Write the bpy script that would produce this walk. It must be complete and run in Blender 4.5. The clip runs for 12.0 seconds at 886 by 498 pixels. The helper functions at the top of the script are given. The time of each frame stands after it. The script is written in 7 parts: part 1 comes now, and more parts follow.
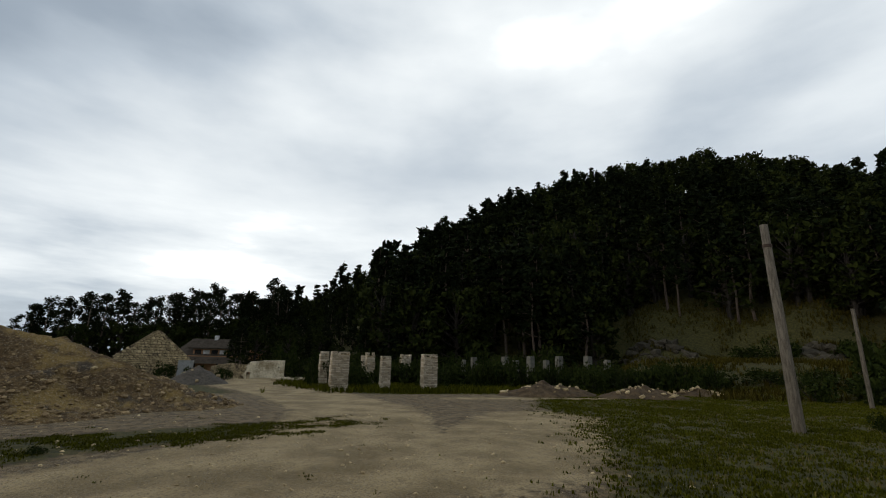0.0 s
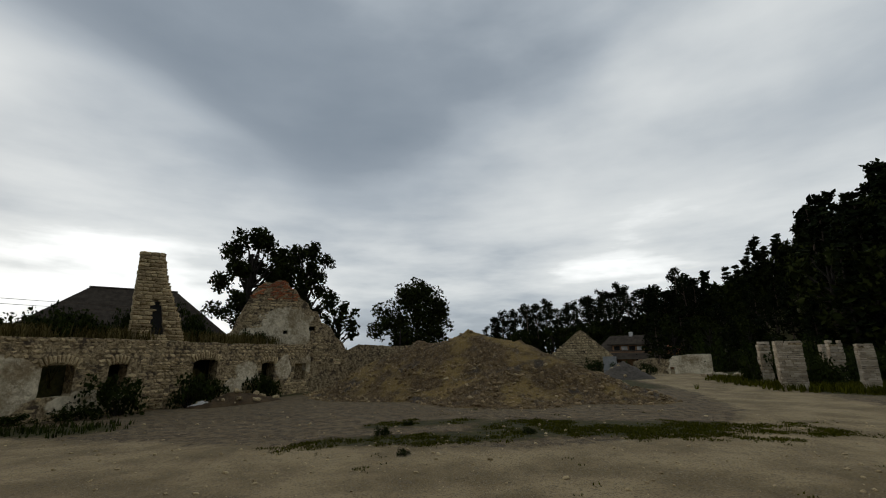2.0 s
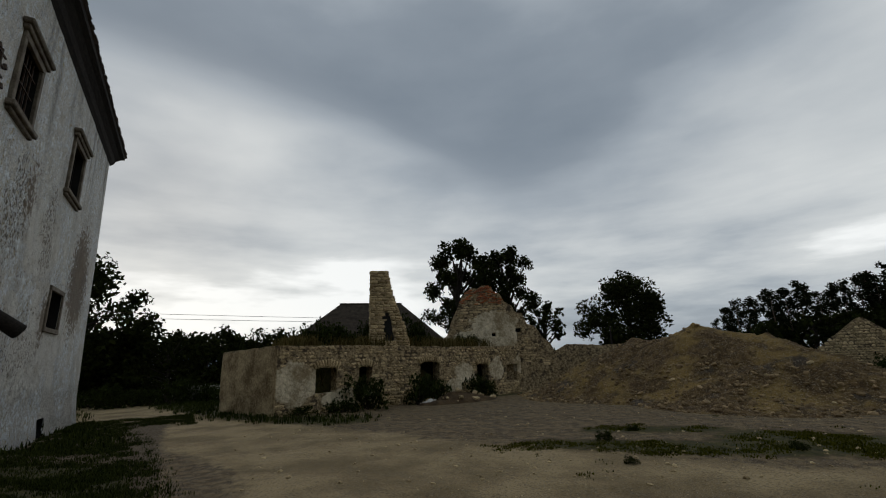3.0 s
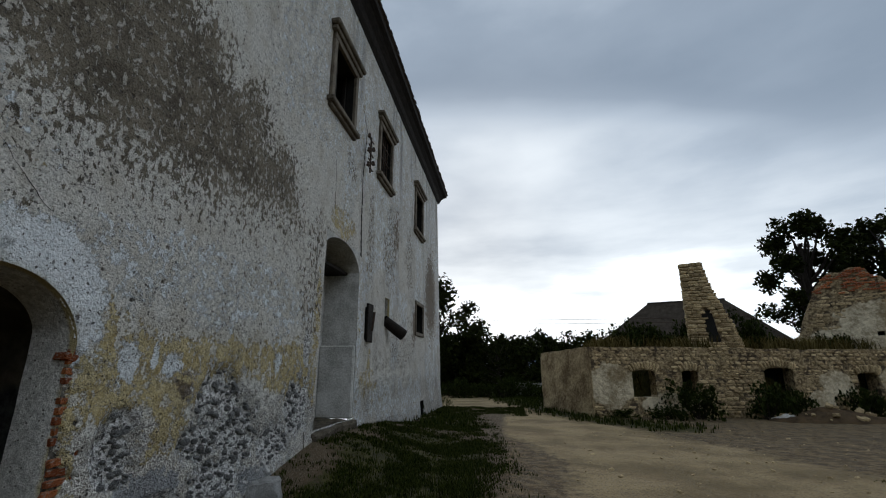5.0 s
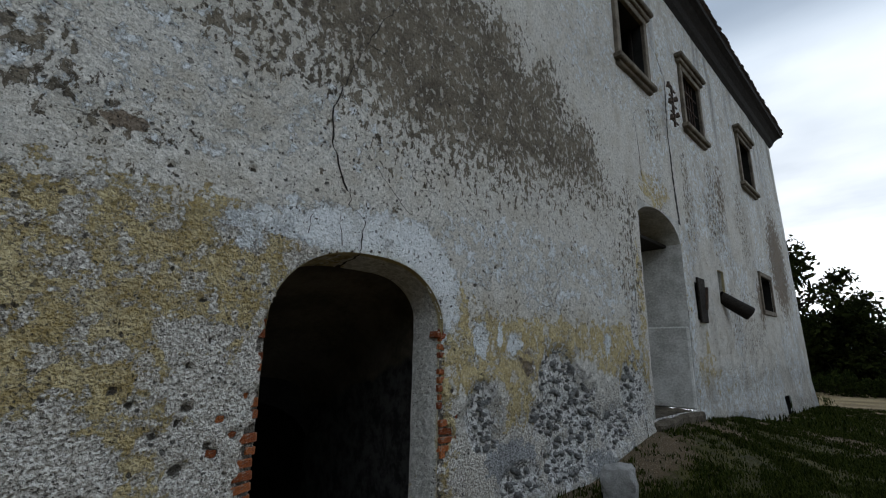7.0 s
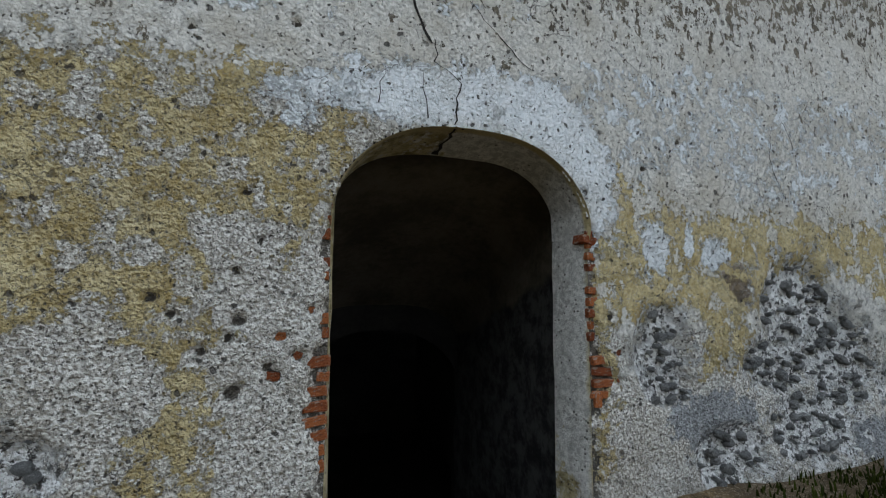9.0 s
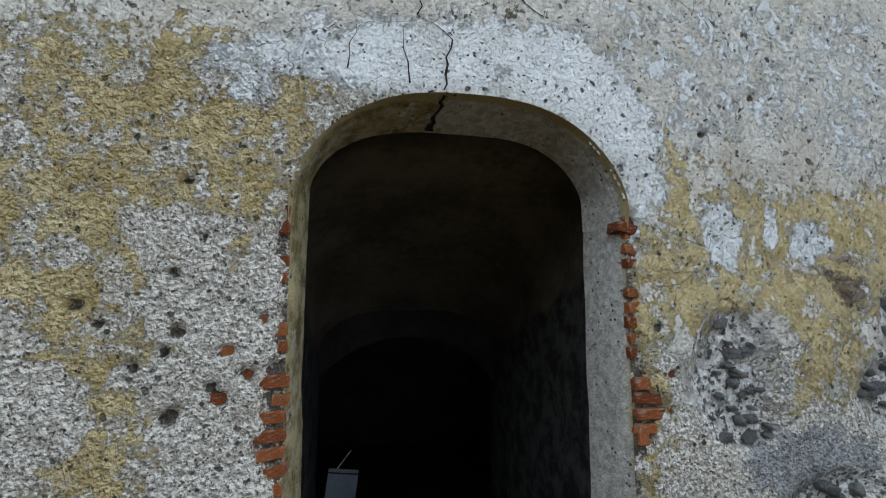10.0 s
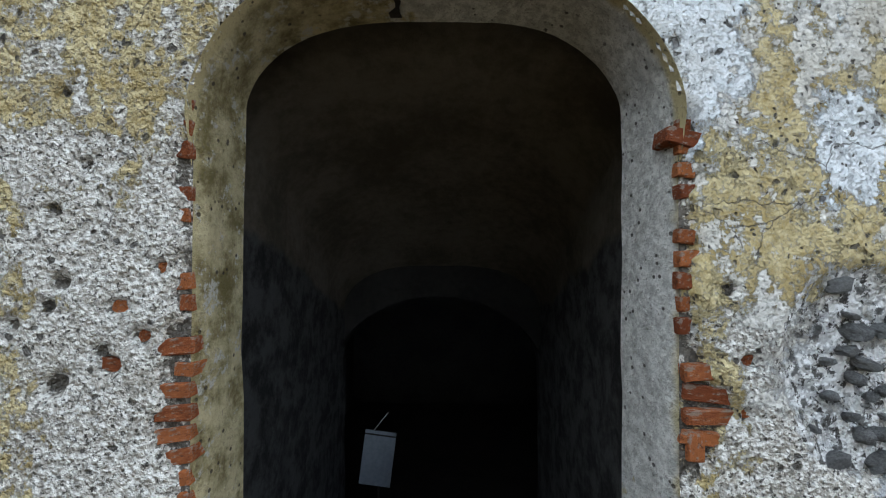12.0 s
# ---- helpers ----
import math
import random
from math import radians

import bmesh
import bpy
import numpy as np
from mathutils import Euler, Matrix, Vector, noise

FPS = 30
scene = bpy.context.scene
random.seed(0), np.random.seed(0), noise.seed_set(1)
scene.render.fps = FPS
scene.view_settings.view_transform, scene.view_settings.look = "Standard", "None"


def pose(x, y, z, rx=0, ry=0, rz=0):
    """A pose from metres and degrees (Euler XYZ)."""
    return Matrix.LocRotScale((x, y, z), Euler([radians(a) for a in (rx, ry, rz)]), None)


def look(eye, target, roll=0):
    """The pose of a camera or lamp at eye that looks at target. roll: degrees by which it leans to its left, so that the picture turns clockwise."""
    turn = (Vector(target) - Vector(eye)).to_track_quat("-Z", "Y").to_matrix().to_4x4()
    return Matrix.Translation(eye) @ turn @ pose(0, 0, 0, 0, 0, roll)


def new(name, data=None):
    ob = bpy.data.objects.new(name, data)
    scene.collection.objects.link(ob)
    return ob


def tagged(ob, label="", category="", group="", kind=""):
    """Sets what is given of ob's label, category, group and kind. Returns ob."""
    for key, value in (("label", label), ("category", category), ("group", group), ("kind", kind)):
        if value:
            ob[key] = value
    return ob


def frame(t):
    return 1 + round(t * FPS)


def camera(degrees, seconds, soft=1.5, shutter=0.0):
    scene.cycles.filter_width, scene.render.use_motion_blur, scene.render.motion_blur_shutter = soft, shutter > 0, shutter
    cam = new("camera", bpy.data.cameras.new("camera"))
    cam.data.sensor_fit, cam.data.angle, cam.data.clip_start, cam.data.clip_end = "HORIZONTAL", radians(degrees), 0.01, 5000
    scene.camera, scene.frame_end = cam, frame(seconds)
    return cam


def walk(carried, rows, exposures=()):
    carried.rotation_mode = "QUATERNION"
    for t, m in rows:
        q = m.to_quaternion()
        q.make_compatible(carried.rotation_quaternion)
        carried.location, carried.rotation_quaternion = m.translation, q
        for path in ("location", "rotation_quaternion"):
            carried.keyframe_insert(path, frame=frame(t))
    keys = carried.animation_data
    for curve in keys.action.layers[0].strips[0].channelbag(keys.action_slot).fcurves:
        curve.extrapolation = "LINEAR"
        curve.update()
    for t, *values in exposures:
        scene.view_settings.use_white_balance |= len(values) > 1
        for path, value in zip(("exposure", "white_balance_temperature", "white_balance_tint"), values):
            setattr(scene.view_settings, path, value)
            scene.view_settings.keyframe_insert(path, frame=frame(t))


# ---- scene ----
cam = camera(90.5, 12.0, soft=1.1)
PATH = [
    (0, (-2.688, -3.16, 1.768), (-3.19, -5.032, 2.264), 1.3),
    (0.5, (-2.58, -3.224, 1.768), (-2.69, -5.163, 2.247), 1.0),
    (1, (-2.436, -3.297, 1.759), (-2.126, -5.217, 2.229), 0.5),
    (1.5, (-2.345, -3.383, 1.761), (-1.645, -5.198, 2.227), -0.0),
    (2, (-2.275, -3.445, 1.761), (-1.191, -5.061, 2.226), -0.6),
    (2.5, (-2.212, -3.508, 1.753), (-0.786, -4.829, 2.225), -1.3),
    (3, (-2.153, -3.582, 1.754), (-0.478, -4.562, 2.238), -1.7),
    (3.2, (-2.138, -3.602, 1.756), (-0.392, -4.444, 2.246), -1.9),
    (4.8, (-2.217, -3.475, 1.691), (-0.286, -3.399, 2.206), -0.2),
    (5, (-2.257, -3.492, 1.688), (-0.343, -3.223, 2.203), -0.0),
    (5.5, (-2.19, -3.401, 1.681), (-0.401, -2.665, 2.191), 0.0),
    (6, (-2.148, -3.341, 1.685), (-0.526, -2.281, 2.182), 0.2),
    (6.5, (-2.07, -3.246, 1.662), (-0.654, -1.914, 2.132), 0.7),
    (7, (-1.981, -3.11, 1.629), (-0.642, -1.693, 2.073), 0.9),
    (7.5, (-1.755, -2.997, 1.545), (-0.544, -1.445, 1.899), 0.6),
    (7.7, (-1.633, -2.952, 1.525), (-0.513, -1.324, 1.83), 0.3),
    (9.3, (-0.752, -2.302, 1.393), (-0.177, -0.397, 1.596), 0.1),
    (9.5, (-0.625, -2.228, 1.392), (-0.109, -0.309, 1.613), -0.2),
    (10, (-0.391, -2.047, 1.409), (-0.031, -0.091, 1.617), -0.1),
    (10.5, (-0.206, -1.823, 1.447), (0.042, 0.152, 1.643), -0.0),
    (11, (-0.076, -1.717, 1.454), (0.082, 0.267, 1.655), 0.2),
    (11.5, (0.067, -1.628, 1.401), (0.102, 0.361, 1.604), 0.0),
    (12, (0.183, -1.48, 1.352), (0.151, 0.52, 1.379), 0.2),
]
EXPOSURE = [(0, 0.05, 6850, 10), (1.5, -0.2, 6900, 10), (2.5, -0.48, 6950, 10), (3.2, -0.54, 6850, 10), (4.8, -0.12, 6450, 10), (5.5, -0.04, 6400, 10),
            (6.5, 0.10, 6350, 10), (7.5, 0.46, 6350, 10), (9.3, 1.02, 6350, 10), (10.5, 1.40, 6400, 10), (12, 1.65, 6250, 10)]
walk(cam, [(t, look(e, g, r)) for t, e, g, r in PATH], EXPOSURE)

# ---- sky, sun ----
def sky_world():
    w = bpy.data.worlds.new("overcast_sky")
    scene.world = w
    w.use_nodes = True
    nt = w.node_tree
    nt.nodes.clear()
    add = lambda kind, **kw: node_with(nt, kind, **kw)
    tc = add("ShaderNodeTexCoord")
    sep = add("ShaderNodeSeparateXYZ")
    nt.links.new(tc.outputs["Generated"], sep.inputs[0])

    def m(op, a, b=None, clamp=False):
        n = add("ShaderNodeMath", operation=op, use_clamp=clamp)
        for k, v in enumerate((a, b)):
            if v is None:
                continue
            if isinstance(v, (int, float)):
                n.inputs[k].default_value = v
            else:
                nt.links.new(v, n.inputs[k])
        return n.outputs[0]
    up = m("MAXIMUM", sep.outputs[2], 0.0)
    comb = add("ShaderNodeCombineXYZ")
    nt.links.new(m("MULTIPLY", sep.outputs[0], 1.0), comb.inputs[0])
    nt.links.new(sep.outputs[1], comb.inputs[1])
    nt.links.new(m("MULTIPLY", up, 2.2), comb.inputs[2])
    n1 = add("ShaderNodeTexNoise")
    n1.inputs["Scale"].default_value, n1.inputs["Detail"].default_value, n1.inputs["Roughness"].default_value = 1.35, 7, 0.47
    n1.inputs["Distortion"].default_value = 0.0
    nt.links.new(comb.outputs[0], n1.inputs["Vector"])
    # brighter where the cloud is thin: round the hidden sun and low over the hill
    def lobe(v, lo, hi):
        d = add("ShaderNodeVectorMath", operation="DOT_PRODUCT")
        nt.links.new(tc.outputs["Generated"], d.inputs[0])
        d.inputs[1].default_value = Vector(v).normalized()
        r = add("ShaderNodeMapRange", interpolation_type="SMOOTHSTEP")
        nt.links.new(d.outputs["Value"], r.inputs[0])
        r.inputs[1].default_value, r.inputs[2].default_value = lo, hi
        return r.outputs[0]
    low = add("ShaderNodeMapRange", interpolation_type="SMOOTHSTEP")
    nt.links.new(sep.outputs[2], low.inputs[0])
    low.inputs[1].default_value, low.inputs[2].default_value, low.inputs[3].default_value, low.inputs[4].default_value = 0.05, 0.42, 1.0, 0.0
    v = m("MULTIPLY", n1.outputs["Fac"], 1.7)
    v = m("ADD", v, m("MULTIPLY", lobe((-0.62, -0.62, 0.45), 0.1, 1.0), 0.36))
    v = m("ADD", v, m("MULTIPLY", low.outputs[0], 0.06))
    # thin layered streaks towards the horizon
    flat = add("ShaderNodeCombineXYZ")
    nt.links.new(sep.outputs[0], flat.inputs[0])
    nt.links.new(sep.outputs[1], flat.inputs[1])
    nt.links.new(m("MULTIPLY", up, 5.0), flat.inputs[2])
    n2 = add("ShaderNodeTexNoise")
    n2.inputs["Scale"].default_value, n2.inputs["Detail"].default_value, n2.inputs["Roughness"].default_value = 3.6, 6, 0.55
    nt.links.new(flat.outputs[0], n2.inputs["Vector"])
    v = m("ADD", v, m("MULTIPLY", m("SUBTRACT", n2.outputs["Fac"], 0.5), m("ADD", m("MULTIPLY", low.outputs[0], 1.1), 0.12)))
    rim = add("ShaderNodeMapRange", interpolation_type="SMOOTHSTEP")
    nt.links.new(m("SUBTRACT", m("ADD", sep.outputs[2], m("MULTIPLY", m("SUBTRACT", n1.outputs["Fac"], 0.5), 0.4)), m("MULTIPLY", lobe((0.95, 0.12, 0.3), 0.70, 1.0), 0.16)), rim.inputs[0])
    rim.inputs[1].default_value, rim.inputs[2].default_value, rim.inputs[3].default_value, rim.inputs[4].default_value = 0.30, 0.40, 1.0, 0.0
    v = m("ADD", v, m("MULTIPLY", m("MULTIPLY", rim.outputs[0], lobe((0.97, 0.05, 0.22), 0.55, 0.98)), 0.46))
    v = m("ADD", v, m("MULTIPLY", m("MULTIPLY", rim.outputs[0], lobe((0.05, -0.98, 0.15), 0.75, 1.0)), 0.14))
    ramp = add("ShaderNodeValToRGB")
    nt.links.new(m("SUBTRACT", v, 0.56, True), ramp.inputs[0])
    e = ramp.color_ramp.elements
    e[0].position, e[0].color = 0.05, (0.275, 0.345, 0.435, 1)
    e[1].position, e[1].color = 1.0, (1.30, 1.38, 1.45, 1)
    for pos, col in ((0.26, (0.345, 0.42, 0.515, 1)), (0.46, (0.505, 0.59, 0.69, 1)), (0.66, (0.73, 0.81, 0.89, 1)), (0.84, (0.90, 0.975, 1.04, 1))):
        k = e.new(pos)
        k.color = col
    sky = add("ShaderNodeTexSky", sky_type="NISHITA", sun_disc=False, sun_elevation=radians(20), sun_rotation=radians(85))
    b1, b2, sh = add("ShaderNodeBackground"), add("ShaderNodeBackground"), add("ShaderNodeAddShader")
    nt.links.new(sky.outputs[0], b1.inputs[0])
    b1.inputs[1].default_value = 0.006
    nt.links.new(ramp.outputs[0], b2.inputs[0])
    b2.inputs[1].default_value = 0.95
    nt.links.new(b1.outputs[0], sh.inputs[0])
    nt.links.new(b2.outputs[0], sh.inputs[1])
    out = add("ShaderNodeOutputWorld")
    nt.links.new(sh.outputs[0], out.inputs[0])


def node_with(nt, kind, **kw):
    n = nt.nodes.new(kind)
    for k, v in kw.items():
        setattr(n, k, v)
    return n


SUN_WAY = (0.94, 0.06, 0.34)
sky_world()
sun = new("sun", bpy.data.lights.new("sun", "SUN"))
sun.data.energy, sun.data.angle, sun.data.color = 0.55, radians(25), (1.0, 0.95, 0.88)
sun.matrix_world = look(Vector(SUN_WAY) * 100, (0, 0, 0))


# ---- materials ----
class Graph:
    """A small helper for procedural materials on object coordinates."""
    def __init__(self, name, stretch=(1, 1, 1)):
        self.m = bpy.data.materials.new(name)
        self.m.use_nodes = True
        self.nt = self.m.node_tree
        self.b = self.nt.nodes["Principled BSDF"]
        self.tc = self.nt.nodes.new("ShaderNodeTexCoord")
        mp = self.nt.nodes.new("ShaderNodeMapping")
        mp.inputs["Scale"].default_value = stretch
        self.nt.links.new(self.tc.outputs["Object"], mp.inputs[0])
        self.co = mp.outputs[0]
        self.info = None

    def put(self, socket, v):
        if isinstance(v, (int, float)):
            socket.default_value = v
        elif isinstance(v, tuple):
            socket.default_value = (*v, 1) if len(v) == 3 else v
        else:
            self.nt.links.new(v, socket)

    def noise(self, scale, detail=4, rough=0.55, dist=0.0, vec=None):
        n = self.nt.nodes.new("ShaderNodeTexNoise")
        n.inputs["Scale"].default_value, n.inputs["Detail"].default_value = scale, detail
        n.inputs["Roughness"].default_value, n.inputs["Distortion"].default_value = rough, dist
        self.nt.links.new(vec or self.co, n.inputs["Vector"])
        return n.outputs["Fac"]

    def stretched(self, scale):
        mp = self.nt.nodes.new("ShaderNodeMapping")
        mp.inputs["Scale"].default_value = scale
        self.nt.links.new(self.tc.outputs["Object"], mp.inputs[0])
        return mp.outputs[0]

    def where(self):
        """The place on the thing, as x, y and z."""
        n = self.nt.nodes.new("ShaderNodeSeparateXYZ")
        self.nt.links.new(self.tc.outputs["Object"], n.inputs[0])
        return n.outputs[0], n.outputs[1], n.outputs[2]

    def cells(self, scale, feature="F1", vec=None):
        n = self.nt.nodes.new("ShaderNodeTexVoronoi")
        n.feature = feature
        n.inputs["Scale"].default_value = scale
        self.nt.links.new(vec or self.co, n.inputs["Vector"])
        return n.outputs["Distance"]

    def calc(self, op, a, b=0.0):
        n = self.nt.nodes.new("ShaderNodeMath")
        n.operation = op
        self.put(n.inputs[0], a)
        self.put(n.inputs[1], b)
        return n.outputs[0]

    def step(self, v, lo, hi, a=0.0, b=1.0):
        n = self.nt.nodes.new("ShaderNodeMapRange")
        n.interpolation_type = "SMOOTHSTEP"
        self.put(n.inputs[0], v)
        for k, x in enumerate((lo, hi, a, b)):
            n.inputs[k + 1].default_value = x
        return n.outputs[0]

    def mix(self, f, a, b):
        n = self.nt.nodes.new("ShaderNodeMix")
        n.data_type = "RGBA"
        self.put(n.inputs[0], f)
        self.put(n.inputs[6], a)
        self.put(n.inputs[7], b)
        return n.outputs[2]

    def attr(self, name):
        n = self.nt.nodes.new("ShaderNodeAttribute")
        n.attribute_name = name
        s = self.nt.nodes.new("ShaderNodeSeparateColor")
        self.nt.links.new(n.outputs["Color"], s.inputs[0])
        return s.outputs[0], s.outputs[1], s.outputs[2]

    def random(self):
        n = self.nt.nodes.new("ShaderNodeObjectInfo")
        return n.outputs["Random"]

    def island(self):
        n = self.nt.nodes.new("ShaderNodeNewGeometry")
        return n.outputs["Random Per Island"]

    def done(self, colour, rough=0.9, bump=None, dist=0.01, strength=1.0, metal=0.0):
        self.put(self.b.inputs["Base Color"], colour)
        self.put(self.b.inputs["Roughness"], rough)
        self.b.inputs["Metallic"].default_value = metal
        self.b.inputs["Specular IOR Level"].default_value = 0.25
        if bump is not None:
            n = self.nt.nodes.new("ShaderNodeBump")
            n.inputs["Distance"].default_value, n.inputs["Strength"].default_value = dist, strength
            self.nt.links.new(bump, n.inputs["Height"])
            self.nt.links.new(n.outputs[0], self.b.inputs["Normal"])
        return self.m


def plain(name, dark, light, scale=3.0, rough=0.9, dist=0.01, stretch=(1, 1, 1), vary=0.0, isle=False):
    """Two tones mixed by coarse and fine noise, with matching relief."""
    g = Graph(name, stretch)
    f = g.calc("ADD", g.calc("MULTIPLY", g.noise(scale, 5), 0.6), g.calc("MULTIPLY", g.noise(scale * 9, 3), 0.4))
    f = g.step(f, 0.34, 0.66)
    if vary:
        f = g.calc("ADD", g.calc("MULTIPLY", f, 1 - vary), g.calc("MULTIPLY", g.island() if isle else g.random(), vary))
    return g.done(g.mix(f, dark, light), rough, g.noise(scale * 7, 6, 0.65), dist)


def facade_material():
    g = Graph("weathered_limewashed_plaster")
    ochre, lime, dark = g.attr("paint")
    stone, coarse, streak = g.attr("wear")
    cement, brown, pale = g.attr("patch")
    wob = g.nt.nodes.new("ShaderNodeVectorMath")
    wob.operation = "MULTIPLY_ADD"
    nz = g.nt.nodes.new("ShaderNodeTexNoise")
    nz.inputs["Scale"].default_value, nz.inputs["Detail"].default_value = 22, 4
    g.nt.links.new(g.co, nz.inputs["Vector"])
    g.nt.links.new(nz.outputs["Color"], wob.inputs[0])
    wob.inputs[1].default_value = (0.06, 0.06, 0.06)
    g.nt.links.new(g.co, wob.inputs[2])
    w = wob.outputs[0]
    mul, add, sub = (lambda a, b: g.calc("MULTIPLY", a, b)), (lambda a, b: g.calc("ADD", a, b)), (lambda a, b: g.calc("SUBTRACT", a, b))
    mid, big = g.noise(24, 6, 0.72), g.noise(2.6, 5)
    crumb, grit = g.noise(46, 3, 0.6), g.noise(64, 5, 0.75)
    edge = lambda mask, noise_v, amp, soft=0.035: g.step(add(mask, mul(sub(noise_v, 0.5), amp)), 0.5 - soft, 0.5 + soft)
    # smooth lime plaster, and the rough cast below where its skin is gone
    c = g.mix(g.step(mid, 0.36, 0.62), (0.50, 0.485, 0.445), (0.78, 0.755, 0.70))
    c = g.mix(g.step(big, 0.42, 0.68, 0.0, 0.55), c, g.mix(grit, (0.43, 0.395, 0.33), (0.70, 0.65, 0.56)))
    # lumps lighter and pores darker: relief shading put into the colour
    cast = g.mix(g.step(sub(add(mul(crumb, 0.5), mul(g.noise(17, 6, 0.75), 0.5)), mul(sub(g.noise(42, 2, 0.5), 0.5), 0.6)), 0.42, 0.58), (0.77, 0.745, 0.69), (0.44, 0.41, 0.36))
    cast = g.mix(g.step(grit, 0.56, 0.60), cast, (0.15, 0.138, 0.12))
    rough = edge(coarse, g.noise(5, 9, 0.75), 2.6)
    c = g.mix(rough, c, cast)
    # ochre coat in ragged fields, its skin worn off in flakes
    coat = edge(ochre, g.noise(4.0, 9, 0.74), 3.0)
    worn = edge(g.step(ochre, 0.4, 1.0, 0.45, 0.37), g.noise(6, 9, 0.74), 3.4)
    coat = mul(coat, sub(1.0, mul(worn, 0.9)))
    c = g.mix(mul(coat, g.step(grit, 0.52, 0.64, 0.96, 0.55)), c, g.mix(g.step(add(mul(mid, 0.6), mul(g.noise(5, 4), 0.4)), 0.38, 0.60), (0.37, 0.275, 0.105), (0.66, 0.555, 0.31)))
    # bluish limewash, flaked at its edges
    wash = edge(lime, g.noise(7, 10, 0.76, 0.2), 2.0)
    c = g.mix(wash, c, g.mix(g.step(mid, 0.35, 0.65), (0.73, 0.77, 0.79), (0.88, 0.905, 0.92)))
    craze = mul(mul(g.step(g.cells(22, "DISTANCE_TO_EDGE", w), 0.03, 0.008), wash), g.step(g.noise(3, 3), 0.45, 0.6))
    c = g.mix(mul(craze, 0.6), c, (0.30, 0.30, 0.28))
    c = g.mix(mul(g.step(g.noise(1.3, 8, 0.72), 0.50, 0.64), 0.28), c, (0.34, 0.295, 0.215))
    # shade of the pores painted dark where the relief sinks
    pore_shade = g.step(grit, 0.565, 0.60)
    c = g.mix(mul(pore_shade, add(0.15, mul(mul(rough, 0.45), sub(1.0, mul(wash, 0.7))))), c, (0.13, 0.118, 0.10))
    # soot and lichen, torn into flecks where the limewash still holds
    flecks = g.noise(11, 7, 0.70, 0.3, g.stretched((1.15, 1, 0.8)))
    soot = g.mix(g.step(add(mul(mid, 0.5), mul(g.noise(2.2, 5), 0.5)), 0.40, 0.60), (0.085, 0.069, 0.048), (0.235, 0.20, 0.148))
    c = g.mix(g.step(dark, 0.45, 0.80, 0.0, 0.5), c, g.mix(mid, (0.17, 0.148, 0.115), (0.30, 0.27, 0.22)))
    torn = edge(dark, flecks, 2.7, 0.03)
    c = g.mix(mul(torn, 0.95), c, soot)
    c = g.mix(mul(streak, g.step(g.noise(7, 6, 0.7), 0.38, 0.62, 0.25, 1.0)), c, (0.15, 0.135, 0.115))
    c = g.mix(mul(edge(brown, g.noise(6, 8, 0.72), 1.8), 0.88), c, g.mix(mid, (0.10, 0.068, 0.045), (0.25, 0.19, 0.13)))
    render_patch = edge(cement, g.noise(7, 7, 0.7), 1.2)
    c = g.mix(render_patch, c, g.mix(g.step(add(mul(mid, 0.5), mul(grit, 0.5)), 0.40, 0.58), (0.14, 0.143, 0.145), (0.44, 0.45, 0.455)))
    # pits, small everywhere and larger in swarms, their shade put into the colour
    pock = mul(g.step(g.cells(30, vec=w), 0.22, 0.15), g.step(g.noise(9, 4), 0.47, 0.55))
    pock = g.calc("MAXIMUM", pock, mul(g.step(g.cells(13, vec=w), 0.19, 0.13), g.step(g.noise(3.5, 3), 0.48, 0.56)))
    pock = g.calc("MAXIMUM", pock, mul(g.step(g.cells(8, vec=w), 0.17, 0.12), g.step(g.noise(2.5, 3), 0.50, 0.60)))
    c = g.mix(mul(pock, 0.88), c, (0.075, 0.068, 0.06))
    vein = mul(g.step(g.cells(3.4, "DISTANCE_TO_EDGE", w), 0.009, 0.003), g.step(g.noise(1.7, 3), 0.54, 0.60))
    c = g.mix(mul(vein, 0.7), c, (0.13, 0.12, 0.11))
    # mortar and rubble bared, the dark of their crevices put into the colour
    bare = edge(stone, g.noise(6, 10, 0.78), 2.8)
    lump = g.cells(15, vec=w)
    nest = g.mix(g.step(add(lump, mul(sub(mid, 0.5), 1.6)), 0.20, 0.38), (0.17, 0.168, 0.16), (0.78, 0.77, 0.75))
    nest = g.mix(g.step(g.noise(30, 5, 0.72), 0.55, 0.59), nest, (0.095, 0.09, 0.083))
    c = g.mix(bare, c, nest)
    # hollows and broken edges coloured darker
    hollow = edge(pale, g.noise(26, 6, 0.75), 2.2, 0.08)
    c = g.mix(hollow, c, g.mix(mid, (0.06, 0.052, 0.045), (0.22, 0.20, 0.17)))
    lumps = g.noise(42, 2, 0.5)
    h = mul(lumps, add(0.5, mul(rough, 1.15)))
    h = add(h, mul(g.noise(95, 1, 0.5), add(0.2, mul(rough, 0.25))))
    h = sub(h, mul(pore_shade, 0.2))
    h = add(h, add(mul(coat, 0.35), mul(wash, 0.35)))
    h = sub(h, mul(torn, 0.25))
    h = sub(h, add(mul(pock, 1.3), mul(vein, 0.4)))
    h = sub(h, mul(bare, add(0.5, mul(lump, 1.2))))
    return g.done(c, 0.93, h, 0.026, 1.0)


